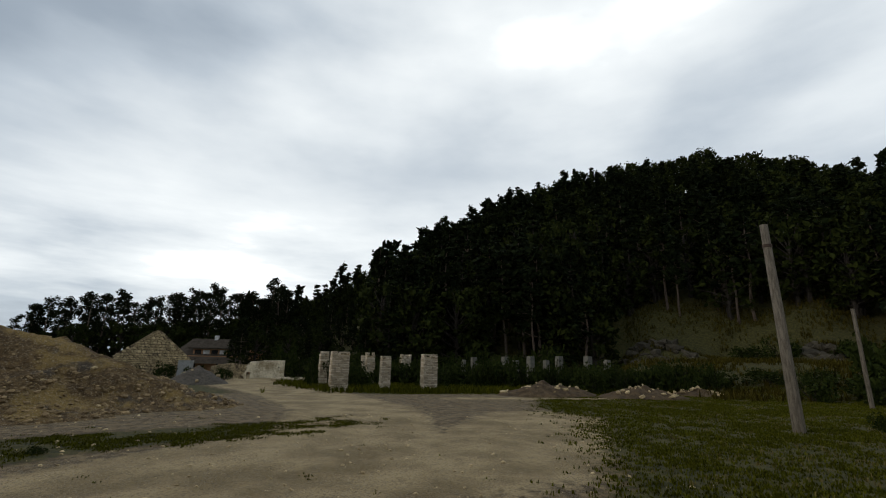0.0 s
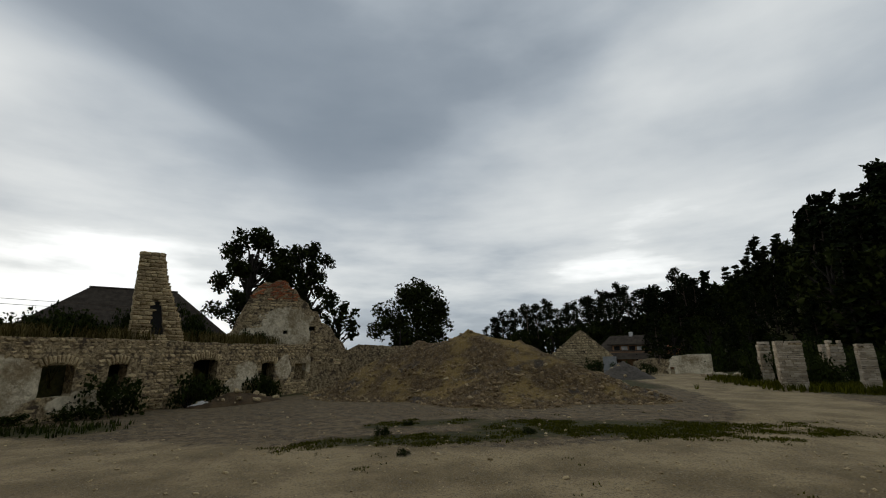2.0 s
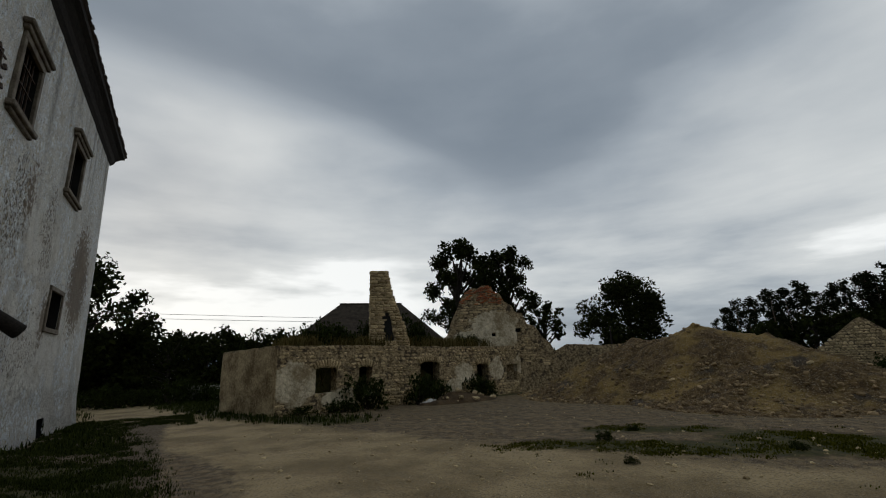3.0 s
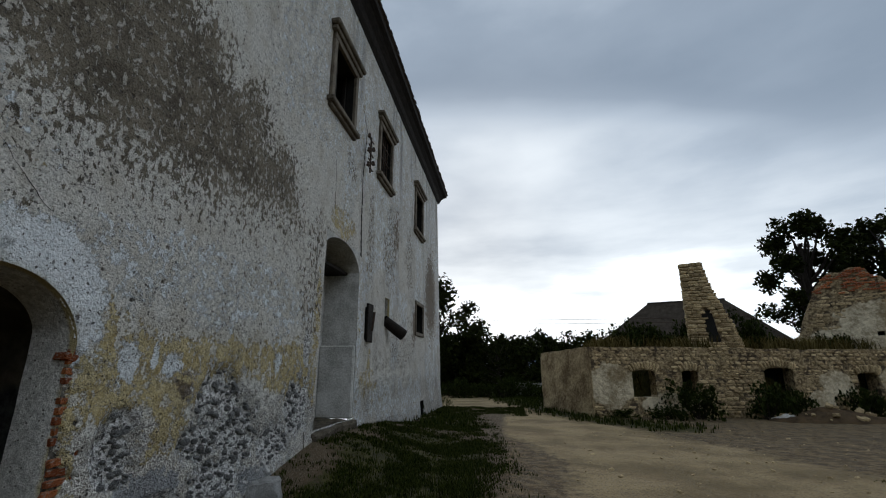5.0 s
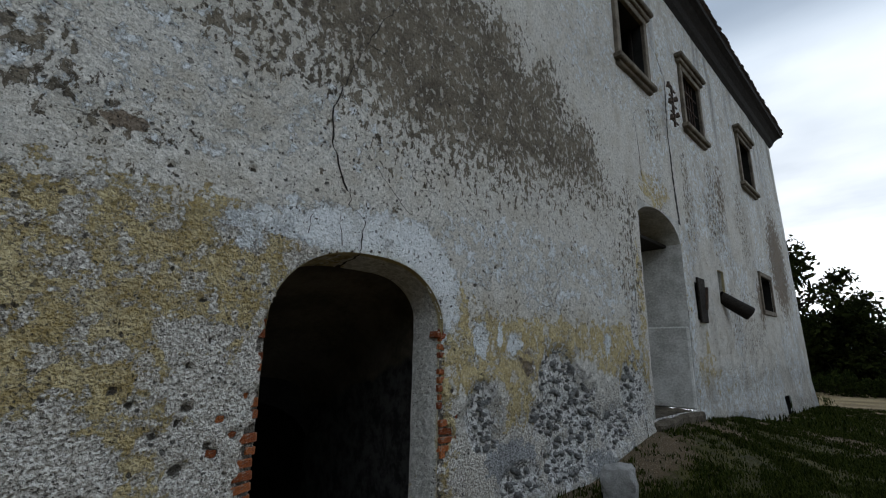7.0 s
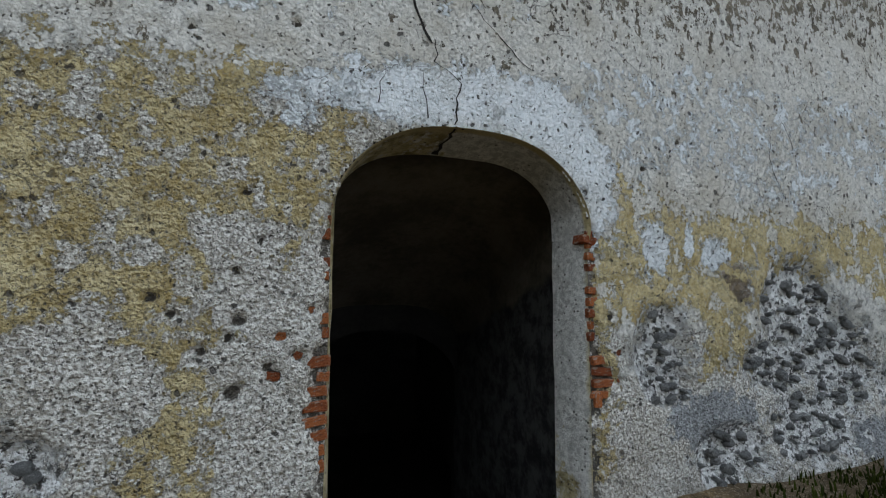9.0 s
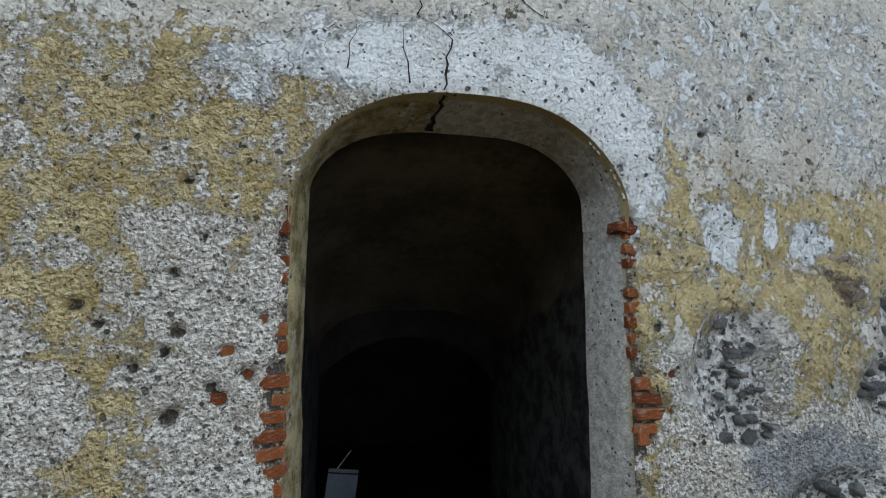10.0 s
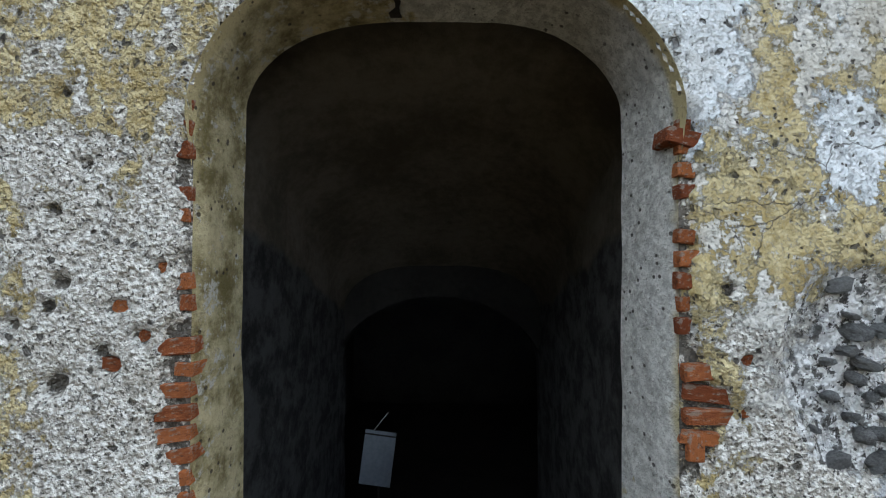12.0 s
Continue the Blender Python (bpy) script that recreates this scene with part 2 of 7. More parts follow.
def ground_material():
    g = Graph("trodden_earth_gravel_and_turf")
    grass, road, damp = g.attr("cover")
    fine, mid, big = g.noise(30, 6, 0.7), g.noise(4.5, 6, 0.62), g.noise(0.7, 5)
    c = g.mix(g.step(mid, 0.35, 0.65), (0.075, 0.049, 0.022), (0.22, 0.152, 0.075))
    c = g.mix(g.calc("MULTIPLY", g.step(g.noise(2.3, 9, 0.76), 0.50, 0.57), 0.55), c, (0.055, 0.040, 0.024))
    lane = g.mix(g.step(big, 0.35, 0.65), (0.195, 0.137, 0.062), (0.375, 0.278, 0.145))
    c = g.mix(g.step(g.calc("ADD", road, g.calc("MULTIPLY", g.calc("SUBTRACT", mid, 0.5), 0.7)), 0.4, 0.65), c, lane)
    c = g.mix(g.calc("MULTIPLY", g.step(g.noise(3.4, 9, 0.78), 0.53, 0.58), 0.28), c, (0.10, 0.075, 0.045))
    c = g.mix(g.step(g.calc("ADD", damp, g.calc("MULTIPLY", g.calc("SUBTRACT", mid, 0.5), 0.9)), 0.4, 0.7), c, g.mix(mid, (0.055, 0.038, 0.020), (0.125, 0.087, 0.047)))
    turf = g.mix(g.step(mid, 0.3, 0.7), (0.016, 0.022, 0.002), (0.066, 0.060, 0.009))
    c = g.mix(g.calc("MULTIPLY", g.step(g.calc("ADD", grass, g.calc("MULTIPLY", g.calc("SUBTRACT", g.noise(9, 5, 0.65), 0.5), 1.5)), 0.42, 0.58), 0.9), c, turf)
    c = g.mix(g.calc("MULTIPLY", g.step(fine, 0.5, 0.60), 0.6), c, (0.045, 0.034, 0.022))
    c = g.mix(g.calc("MULTIPLY", g.step(g.noise(55, 3, 0.7), 0.55, 0.62), g.step(grass, 0.2, 0.5, 0.5, 0.0)), c, (0.42, 0.36, 0.27))
    pebble = g.step(g.cells(19), 0.2, 0.1)
    c = g.mix(g.calc("MULTIPLY", g.calc("MULTIPLY", pebble, g.step(g.noise(2.2, 3), 0.48, 0.6)), g.step(grass, 0.2, 0.5, 0.8, 0.0)), c, (0.36, 0.32, 0.26))
    h = g.calc("ADD", g.calc("MULTIPLY", mid, 0.8), g.calc("MULTIPLY", fine, 0.5))
    return g.done(c, 0.95, g.calc("ADD", h, g.calc("MULTIPLY", pebble, 0.5)), 0.03)


def leaf_material(name, dark, light):
    g = Graph(name)
    m = g.done(g.mix(g.island(), dark, light), 0.75)
    g.b.inputs["Specular IOR Level"].default_value = 0.03
    return m


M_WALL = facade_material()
M_GROUND = ground_material()


def reveal_material():
    """Ochre, darkened for the shaded side of the arch, and flaking limewash on the other."""
    g = Graph("reveal_plaster")
    x, y, z = g.where()
    mid, fine = g.noise(22, 6, 0.72), g.noise(60, 4, 0.7)
    # ochre coat, with the shade of left side and soffit in its tone
    old = g.mix(g.step(g.noise(6, 7, 0.7), 0.36, 0.62), (0.18, 0.145, 0.058), (0.58, 0.50, 0.30))
    old = g.mix(g.step(g.noise(11, 7, 0.75), 0.55, 0.62), old, (0.52, 0.50, 0.44))
    new_coat = g.mix(g.step(mid, 0.35, 0.65), (0.42, 0.415, 0.385), (0.74, 0.73, 0.69))
    f = g.calc("ADD", x, g.calc("MULTIPLY", g.calc("SUBTRACT", g.noise(5, 7, 0.7), 0.5), 1.3))
    f = g.calc("ADD", f, g.calc("MULTIPLY", g.calc("SUBTRACT", g.calc("MINIMUM", z, 1.9), 1.5), 0.5))
    c = g.mix(g.step(f, 0.10, 0.20), old, new_coat)
    c = g.mix(g.step(g.calc("ADD", y, g.calc("MULTIPLY", g.noise(9, 4), 0.06)), 0.105, 0.070), c, (0.52, 0.44, 0.24))
    c = g.mix(g.calc("MULTIPLY", g.step(fine, 0.57, 0.64), 0.45), c, (0.17, 0.15, 0.115))
    pit = g.calc("MULTIPLY", g.step(g.cells(24), 0.22, 0.15), g.step(g.noise(7, 3), 0.48, 0.56))
    c = g.mix(g.calc("MULTIPLY", pit, 0.85), c, (0.06, 0.05, 0.04))
    return g.done(c, 0.93, g.calc("SUBTRACT", g.calc("ADD", mid, g.calc("MULTIPLY", fine, 0.5)), pit), 0.03)


def cellar_material():
    """Dim brown vault over bare walls coloured near-black for shade, parted by a falling spring line."""
    g = Graph("shade_dark_plaster")
    x, y, z = g.where()
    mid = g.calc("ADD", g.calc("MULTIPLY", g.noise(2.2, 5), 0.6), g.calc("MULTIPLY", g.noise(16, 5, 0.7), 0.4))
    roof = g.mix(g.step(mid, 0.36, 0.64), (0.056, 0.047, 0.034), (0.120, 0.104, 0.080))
    # wall grey lowered to near-black, the passage's shade put into the colour
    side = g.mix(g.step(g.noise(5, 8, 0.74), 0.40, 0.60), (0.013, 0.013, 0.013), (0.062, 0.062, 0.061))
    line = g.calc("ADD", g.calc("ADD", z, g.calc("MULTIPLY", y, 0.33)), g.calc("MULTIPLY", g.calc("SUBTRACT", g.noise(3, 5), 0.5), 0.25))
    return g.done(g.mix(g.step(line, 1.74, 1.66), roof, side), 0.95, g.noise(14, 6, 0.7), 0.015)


M_REVEAL = reveal_material()
M_CELLAR = cellar_material()
# earth tone lowered to near-black, the passage's darkness put into the colour
M_FLOOR = plain("shade_dark_earth", (0.012, 0.011, 0.009), (0.035, 0.031, 0.026), 3)
def brick_material():
    g = Graph("fired_clay")
    f = g.calc("ADD", g.calc("MULTIPLY", g.noise(7, 5), 0.55), g.calc("MULTIPLY", g.random(), 0.45))
    c = g.mix(g.step(f, 0.3, 0.7), (0.27, 0.070, 0.024), (0.54, 0.175, 0.058))
    c = g.mix(g.calc("MULTIPLY", g.step(g.noise(3.5, 6, 0.7), 0.52, 0.62), 0.75), c, (0.40, 0.35, 0.29))
    c = g.mix(g.calc("MULTIPLY", g.step(g.noise(5, 5, 0.7, 0.4), 0.56, 0.66), 0.8), c, (0.09, 0.05, 0.035))
    return g.done(c, 0.92, g.noise(14, 6, 0.7), 0.02)


M_BRICK = brick_material()
M_RUBBLE = plain("rubble_stone", (0.10, 0.10, 0.098), (0.40, 0.40, 0.39), 9, dist=0.02, vary=0.45)
M_FIELD = plain("warm_field_stone", (0.16, 0.108, 0.052), (0.78, 0.605, 0.345), 5, dist=0.02, vary=0.55)
M_FIELD_ISLE = plain("warm_field_stone_rest", (0.16, 0.108, 0.052), (0.78, 0.605, 0.345), 5, dist=0.02, vary=0.55, isle=True)
M_GRIT = plain("brown_spoil_stones", (0.10, 0.062, 0.027), (0.45, 0.32, 0.17), 5, dist=0.02, vary=0.7, isle=True)
M_SURROUND = plain("weathered_sandstone", (0.085, 0.07, 0.053), (0.21, 0.18, 0.14), 4, dist=0.012)
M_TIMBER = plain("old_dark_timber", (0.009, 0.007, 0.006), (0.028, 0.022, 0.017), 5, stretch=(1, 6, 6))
M_POLE = plain("grey_weathered_timber", (0.07, 0.056, 0.040), (0.19, 0.158, 0.118), 6, stretch=(4, 4, 0.5))
M_TILE = plain("old_roof_tile", (0.045, 0.035, 0.03), (0.10, 0.075, 0.06), 5, vary=0.4)
M_IRON = plain("rusty_iron", (0.03, 0.022, 0.018), (0.09, 0.055, 0.035), 14, 0.7)
M_CRACK = plain("crack_shade", (0.015, 0.013, 0.012), (0.035, 0.03, 0.027), 20)
# near-black colour stands in for darkness inside rooms, windows and holes
M_DARK = plain("near_black_shade", (0.008, 0.0075, 0.007), (0.02, 0.019, 0.017), 2)
M_CONCRETE = plain("weathered_concrete", (0.24, 0.235, 0.215), (0.42, 0.41, 0.385), 3, vary=0.3)
M_WHITE = plain("white_board", (0.11, 0.128, 0.15), (0.16, 0.18, 0.205), 3, 0.5, 0.002)
M_BLUE = plain("blue_plastic", (0.015, 0.05, 0.26), (0.03, 0.085, 0.38), 3, 0.45, 0.002)
M_BARK = plain("bark", (0.014, 0.011, 0.008), (0.045, 0.036, 0.028), 5, stretch=(3, 3, 0.6))
M_PINEBARK = plain("pine_bark", (0.04, 0.028, 0.02), (0.11, 0.08, 0.06), 4, stretch=(3, 3, 0.6))
M_SLATE = plain("slate_roofing", (0.026, 0.020, 0.014), (0.065, 0.050, 0.036), 2.5, 1.0)
M_OCHRE = plain("ochre_render", (0.24, 0.125, 0.06), (0.36, 0.20, 0.105), 2)
M_WASH = plain("stained_limewash", (0.36, 0.355, 0.33), (0.68, 0.675, 0.65), 2.6, dist=0.02)
M_REDTILE = plain("red_clay_roof", (0.26, 0.09, 0.05), (0.40, 0.16, 0.09), 4)
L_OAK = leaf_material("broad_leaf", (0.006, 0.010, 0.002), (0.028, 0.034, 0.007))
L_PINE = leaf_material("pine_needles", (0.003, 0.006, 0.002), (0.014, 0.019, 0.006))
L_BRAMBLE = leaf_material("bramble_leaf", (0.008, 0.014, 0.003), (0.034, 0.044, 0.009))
L_GRASS = leaf_material("green_grass", (0.010, 0.017, 0.003), (0.046, 0.056, 0.010))
L_LAWN = leaf_material("meadow_grass", (0.026, 0.030, 0.001), (0.096, 0.094, 0.007))
L_SLOPE = leaf_material("brown_slope_grass", (0.022, 0.018, 0.002), (0.078, 0.062, 0.010))
L_HAY = leaf_material("dry_grass", (0.07, 0.054, 0.014), (0.18, 0.14, 0.052))


# ---- mesh helpers ----
def part(name, bm, material, parent=None, label="", smooth=False):
    """Link a bmesh as one mesh object under a thing or a part."""
    me = bpy.data.meshes.new(name)
    bm.to_mesh(me)
    bm.free()
    return part_of(name, me, material, parent, label, smooth)


def part_of(name, me, material, parent=None, label="", smooth=False):
    if material and not me.materials:
        me.materials.append(material)
    if smooth:
        me.polygons.foreach_set("use_smooth", [True] * len(me.polygons))
    ob = new(name, me)
    if parent:
        ob.parent = parent
    if label:
        tagged(ob, label)
    return ob


def mesh_from(name, verts, faces, material=None):
    me = bpy.data.meshes.new(name)
    me.from_pydata([tuple(v) for v in verts], [], [tuple(f) for f in faces])
    me.update()
    if material:
        me.materials.append(material)
    return me


def thing(name, label, category, at=(0, 0, 0), group="", turn=0.0):
    ob = tagged(new(name), label, category, group)
    ob.matrix_basis = pose(*at, 0, 0, turn)
    return ob


def structure(ob, label="", category=""):
    return tagged(ob, label, category, kind="structure")


def box_bm(x0, x1, y0, y1, z0, z1, bevel=0.0, bm=None):
    bm = bm or bmesh.new()
    made = bmesh.ops.create_cube(bm, size=1)["verts"]
    for v in made:
        v.co = Vector(((x0 + x1) / 2 + v.co.x * (x1 - x0), (y0 + y1) / 2 + v.co.y * (y1 - y0), (z0 + z1) / 2 + v.co.z * (z1 - z0)))
    if bevel:
        es = list({e for v in made for e in v.link_edges})
        bmesh.ops.bevel(bm, geom=es, offset=bevel, segments=1, affect="EDGES")
    return bm


def rock_mesh(name, material, seed, jitter=0.16, square=0.6, fine=1):
    """A worn stone about one unit across: a rounded, knocked-about block."""
    rnd = random.Random(seed)
    bm = bmesh.new()
    bmesh.ops.create_icosphere(bm, subdivisions=fine, radius=0.5)
    off = Vector((seed * 3.7, seed * 1.3, 0))
    for v in bm.verts:
        c = v.co
        k = max(abs(c.x), abs(c.y), abs(c.z))
        v.co = c * (1 - square + square * 0.5 / k) * (1 + rnd.uniform(-jitter, jitter) + (0.35 * noise.noise(c * 2.2 + off) if fine > 1 else 0.0))
    me = bpy.data.meshes.new(name)
    bm.to_mesh(me)
    bm.free()
    me.materials.append(material)
    return me


def brick_mesh(name, material, seed):
    rnd = random.Random(seed)
    bm = box_bm(-0.5, 0.5, -0.5, 0.5, -0.5, 0.5, 0.07)
    for v in bm.verts:
        v.co += Vector((rnd.uniform(-0.035, 0.035), rnd.uniform(-0.035, 0.035), rnd.uniform(-0.06, 0.06)))
    me = bpy.data.meshes.new(name)
    bm.to_mesh(me)
    bm.free()
    me.materials.append(material)
    return me


def piece(name, me, parent, at, size, turn=(0, 0, 0)):
    ob = new(name, me)
    ob.parent = parent
    ob.matrix_basis = Matrix.LocRotScale(Vector(at), Euler(turn), Vector(size))
    return ob


def tapered(bm, a, b, r0, r1, seg=8):
    a, b = Vector(a), Vector(b)
    q = (b - a).to_track_quat("Z", "Y").to_matrix()
    rows = [[bm.verts.new(p + q @ Vector((math.cos(k * 2 * math.pi / seg) * r, math.sin(k * 2 * math.pi / seg) * r, 0))) for k in range(seg)] for p, r in ((a, r0), (b, r1))]
    for k in range(seg):
        bm.faces.new((rows[0][k], rows[0][(k + 1) % seg], rows[1][(k + 1) % seg], rows[1][k]))
    bm.faces.new(rows[1])
    return bm


def lattice(x, y, seed):
    """Smooth value noise on arrays, 0 to 1."""
    xi, yi = np.floor(x), np.floor(y)
    fx, fy = x - xi, y - yi
    fx, fy = fx * fx * (3 - 2 * fx), fy * fy * (3 - 2 * fy)

    def h(a, b):
        s = np.sin(a * 127.1 + b * 311.7 + seed * 74.7) * 43758.5453
        return s - np.floor(s)
    return (h(xi, yi) * (1 - fx) + h(xi + 1, yi) * fx) * (1 - fy) + (h(xi, yi + 1) * (1 - fx) + h(xi + 1, yi + 1) * fx) * fy


def fbm(x, y, seed, octaves=4):
    t, a, s = 0.0, 0.5, 0.0
    for k in range(octaves):
        c, n, g = math.cos(0.6 + 1.1 * k), math.sin(0.6 + 1.1 * k), 1.93 ** k
        t, s = t + a * lattice((x * c - y * n) * g + 7.3 * k, (x * n + y * c) * g, seed + k), s + a
        a *= 0.58
    return t / s


def ss(v, lo, hi):
    t = np.clip((v - lo) / (hi - lo), 0, 1)
    return t * t * (3 - 2 * t)


def set_colours(me, name, rgb):
    a = me.color_attributes.new(name, "FLOAT_COLOR", "POINT")
    data = np.ones((len(me.vertices), 4), np.float32)
    data[:, :3] = rgb
    a.data.foreach_set("color", data.ravel())


# ---- ground: one sheet from the yard to the wooded hill and the horizon ----
EYE0 = (-2.4, -3.4)
RIDGE_AZ = (-200, -175, -160, -152, -138, -126, -114, -103, -95, -89, -84, -74, -62, -50, -35)
RIDGE_UP = (0.22, 0.28, 0.31, 0.345, 0.455, 0.445, 0.395, 0.285, 0.20, 0.13, 0.075, 0.05, 0.03, 0.012, 0.0)


def strip(x, y, pts, half):
    """How far inside a lane along the points (1 on the axis, 0 at the edge)."""
    d = np.full(np.shape(x), 1e9)
    for (ax, ay), (bx, by) in zip(pts, pts[1:]):
        ux, uy = bx - ax, by - ay
        k = np.clip(((x - ax) * ux + (y - ay) * uy) / (ux * ux + uy * uy), 0, 1)
        d = np.minimum(d, np.hypot(x - ax - k * ux, y - ay - k * uy))
    return 1 - d / half


def terrain(x, y):
    x, y = np.asarray(x, float), np.asarray(y, float)
    z = 0.05 - 0.022 * np.clip(x - 2, 0, 38)
    # bank of turf along the old house
    bank = np.exp(-np.clip(-y, 0, 9) ** 2 / 1.5) * ss(x, 3.2, 6.0) * (1 - ss(x, 8.5, 14))
    z = z + 0.42 * bank
    z = z - 0.12 * ss(y, -1.6, -0.3) * (1 - ss(x, 0.8, 2.0)) * ss(x, -3, -1)
    # earth held up behind the ruin's wall
    u = (x - 17.0) - 0.152 * (-6.9 - y)
    z = z + 2.7 * ss(u, 0.75, 1.15) * ss(-y, 7.0, 7.6) * (1 - ss(-y, 22.8, 24.5)) * (1 - ss(x, 27, 33))
    # the hill
    az = np.degrees(np.arctan2(y - EYE0[1], x - EYE0[0]))
    az = np.where(az > 90, az - 360, az)
    r = np.hypot(x - EYE0[0], y - EYE0[1])
    top = np.interp(az, RIDGE_AZ, RIDGE_UP, left=0.0, right=0.0) * 130 - 9.5
    top = np.maximum(top, 0)
    foot = 47 + 6 * lattice(x * 0.05, y * 0.05, 9) + 9 * ss(-az, 122, 128) * (1 - ss(-az, 150, 156))
    rise = np.clip((r - foot) / (132 - foot), 0, 1)
    z = z + top * np.where(rise < 1, rise ** 0.85, 1) * (1 - 0.35 * ss(r, 150, 420))
    # open slope and quarried face at the hill's foot
    west = ss(-az, 124, 130) * (1 - ss(-az, 150, 158))
    z = z + west * 2.2 * ss(r, 33, 50) * (1 - ss(r, 60, 75))
    cliff = np.exp(-((az + 131) / 4.2) ** 2) + 0.8 * np.exp(-((az + 146) / 3.0) ** 2)
    z = z + cliff * 2.4 * ss(r, 53, 56.5) * (1 - ss(r, 70, 90))
    near = 1 - ss(r, 40, 70)
    z = z + near * (0.05 * (fbm(x * 0.6, y * 0.6, 3) - 0.5) + 0.05 * (fbm(x * 2.3, y * 2.3, 5) - 0.5))
    z = z + (1 - near) * 1.6 * (fbm(x * 0.06, y * 0.06, 6) - 0.5)
    return z


def lane_of(x, y):
    a = strip(x, y, [(40, 1.5), (24, -1.7), (18, -3.0), (12, -5.3), (6, -7.2), (0, -9.8), (-3.6, -14), (-4.2, -20), (-2.2, -27), (1.5, -35), (3, -60)], 3.3)
    b = strip(x, y, [(-1, -10), (-6, -11.5), (-10, -17)], 3.6) * 0.75
    c = strip(x, y, [(-6, -5.5), (6, -6.5)], 3.0)
    d = strip(x, y, [(-9, -24.5), (-22, -24.2)], 0.9)
    return np.clip(np.maximum.reduce([a, b, c, d]) * 1.6, 0, 1)


def turf_of(x, y):
    lawn = ss(-x + 0.45 * (y + 9), 5.0, 8.0) * (1 - ss(-x, 45, 60)) * ss(-y, 5, 8)
    patch = np.clip(1.4 * strip(x, y, [(2.4, -13.9), (-0.6, -15.0), (-3.0, -16.6)], 2.0), 0, 1)
    patch2 = np.clip(1.3 * strip(x, y, [(5.2, -10.0), (3.6, -11.6), (2.2, -12.8)], 1.2), 0, 1)
    patch3 = np.clip(strip(x, y, [(5.8, -12.6), (4.2, -14.2)], 1.0), 0, 1)
    bank = ss(x, 1.7, 3.4) * (1 - ss(x, 20.5, 22.5)) * (0.25 + 0.75 * ss(fbm(x * 0.8, y * 0.8, 87, 4), 0.36, 0.56)) * (1 - 0.6 * ss(y, -0.9, -0.2)) * ss(y, -3.9 + 0.10 * np.clip(x - 6, 0, 20), -2.4 + 0.10 * np.clip(x - 6, 0, 20))
    verge = np.clip(1.5 * strip(x, y, [(13.5, -8.4), (17.5, -5.2), (30, -3.2)], 1.7), 0, 1)
    behind = ss(-y, 26.2, 28.4) * (1 - np.clip(1.5 * strip(x, y, [(-1.5, -24), (-1.6, -28), (2, -36), (4, -60)], 3.4), 0, 1))
    terrace = ss(x, 17.7, 18.2)
    return np.clip(np.maximum.reduce([lawn, patch, patch2, patch3, bank, verge, behind, terrace]), 0, 1)


def build_ground():
    def axis(c0, c1, step, far):
        inner = list(np.arange(c0, c1 + 1e-6, step))
        out, s, lo, hi = [], step, c0, c1
        left, right = [], []
        while hi < far:
            s *= 1.12
            lo, hi = lo - s, hi + s
            left.append(lo)
            right.append(hi)
        return np.array(left[::-1] + inner + right)
    xs, ys = axis(-19, 23, 0.24, 900), axis(-31, 1.2, 0.24, 900)
    X, Y = np.meshgrid(xs, ys)
    Z = terrain(X, Y)
    nx, ny = len(xs), len(ys)
    i = np.arange(nx * ny).reshape(ny, nx)
    quads = np.stack([i[:-1, :-1], i[:-1, 1:], i[1:, 1:], i[1:, :-1]], -1).reshape(-1, 4)
    cx = (X[:-1, :-1] + X[1:, 1:]).ravel() / 2
    cy = (Y[:-1, :-1] + Y[1:, 1:]).ravel() / 2
    keep = ~((cx > -10.5) & (cx < 20.9) & (cy > 0.25) & (cy < 11.5))
    me = mesh_from("ground", np.stack([X.ravel(), Y.ravel(), Z.ravel()], -1), quads[keep].tolist(), M_GROUND)
    x, y = X.ravel(), Y.ravel()
    r = np.hypot(x - EYE0[0], y - EYE0[1])
    turf = np.maximum(turf_of(x, y), ss(r, 34, 44))
    road = lane_of(x, y) * (1 - ss(r, 55, 65))
    damp = 0.40 * np.clip(1.3 * strip(x, y, [(13, -12), (9, -15.5), (5, -15.0)], 3.8), 0, 1) * (1 - road)
    damp = np.maximum(damp, 0.95 * ss(x, 1.4, 2.4) * (1 - ss(x, 19, 22)) * ss(y, -4.0, -2.8))
    set_colours(me, "cover", np.stack([turf * (1 - 0.85 * road), road, damp], -1))
    structure(part_of("ground", me, M_GROUND, smooth=True), "trodden earth yard with gravel lane and patchy turf", "ground")


build_ground()

# ---- the old manor house ----
WALL_L, WALL_R, EAVE = -10.5, 21.75, 10.4
ARCH_L, ARCH_R = -0.72, 0.97
manor = thing("manor_house", "derelict two-storey manor house with peeling limewashed plaster", "house")


def arch_top(x):
    """Height of the cellar arch's edge over the plan, a flattened basket arch."""
    k = np.clip((x - 0.125) / 0.845, -1, 1)
    return 1.86 + 0.55 * np.clip(1 - np.abs(k) ** 2.6, 0, 1) ** 0.62


def lean(x, z):
    return x - np.clip((x - 16.0) / 5.75, 0, 1) * np.clip(z + 0.36, 0, 12) * 0.135


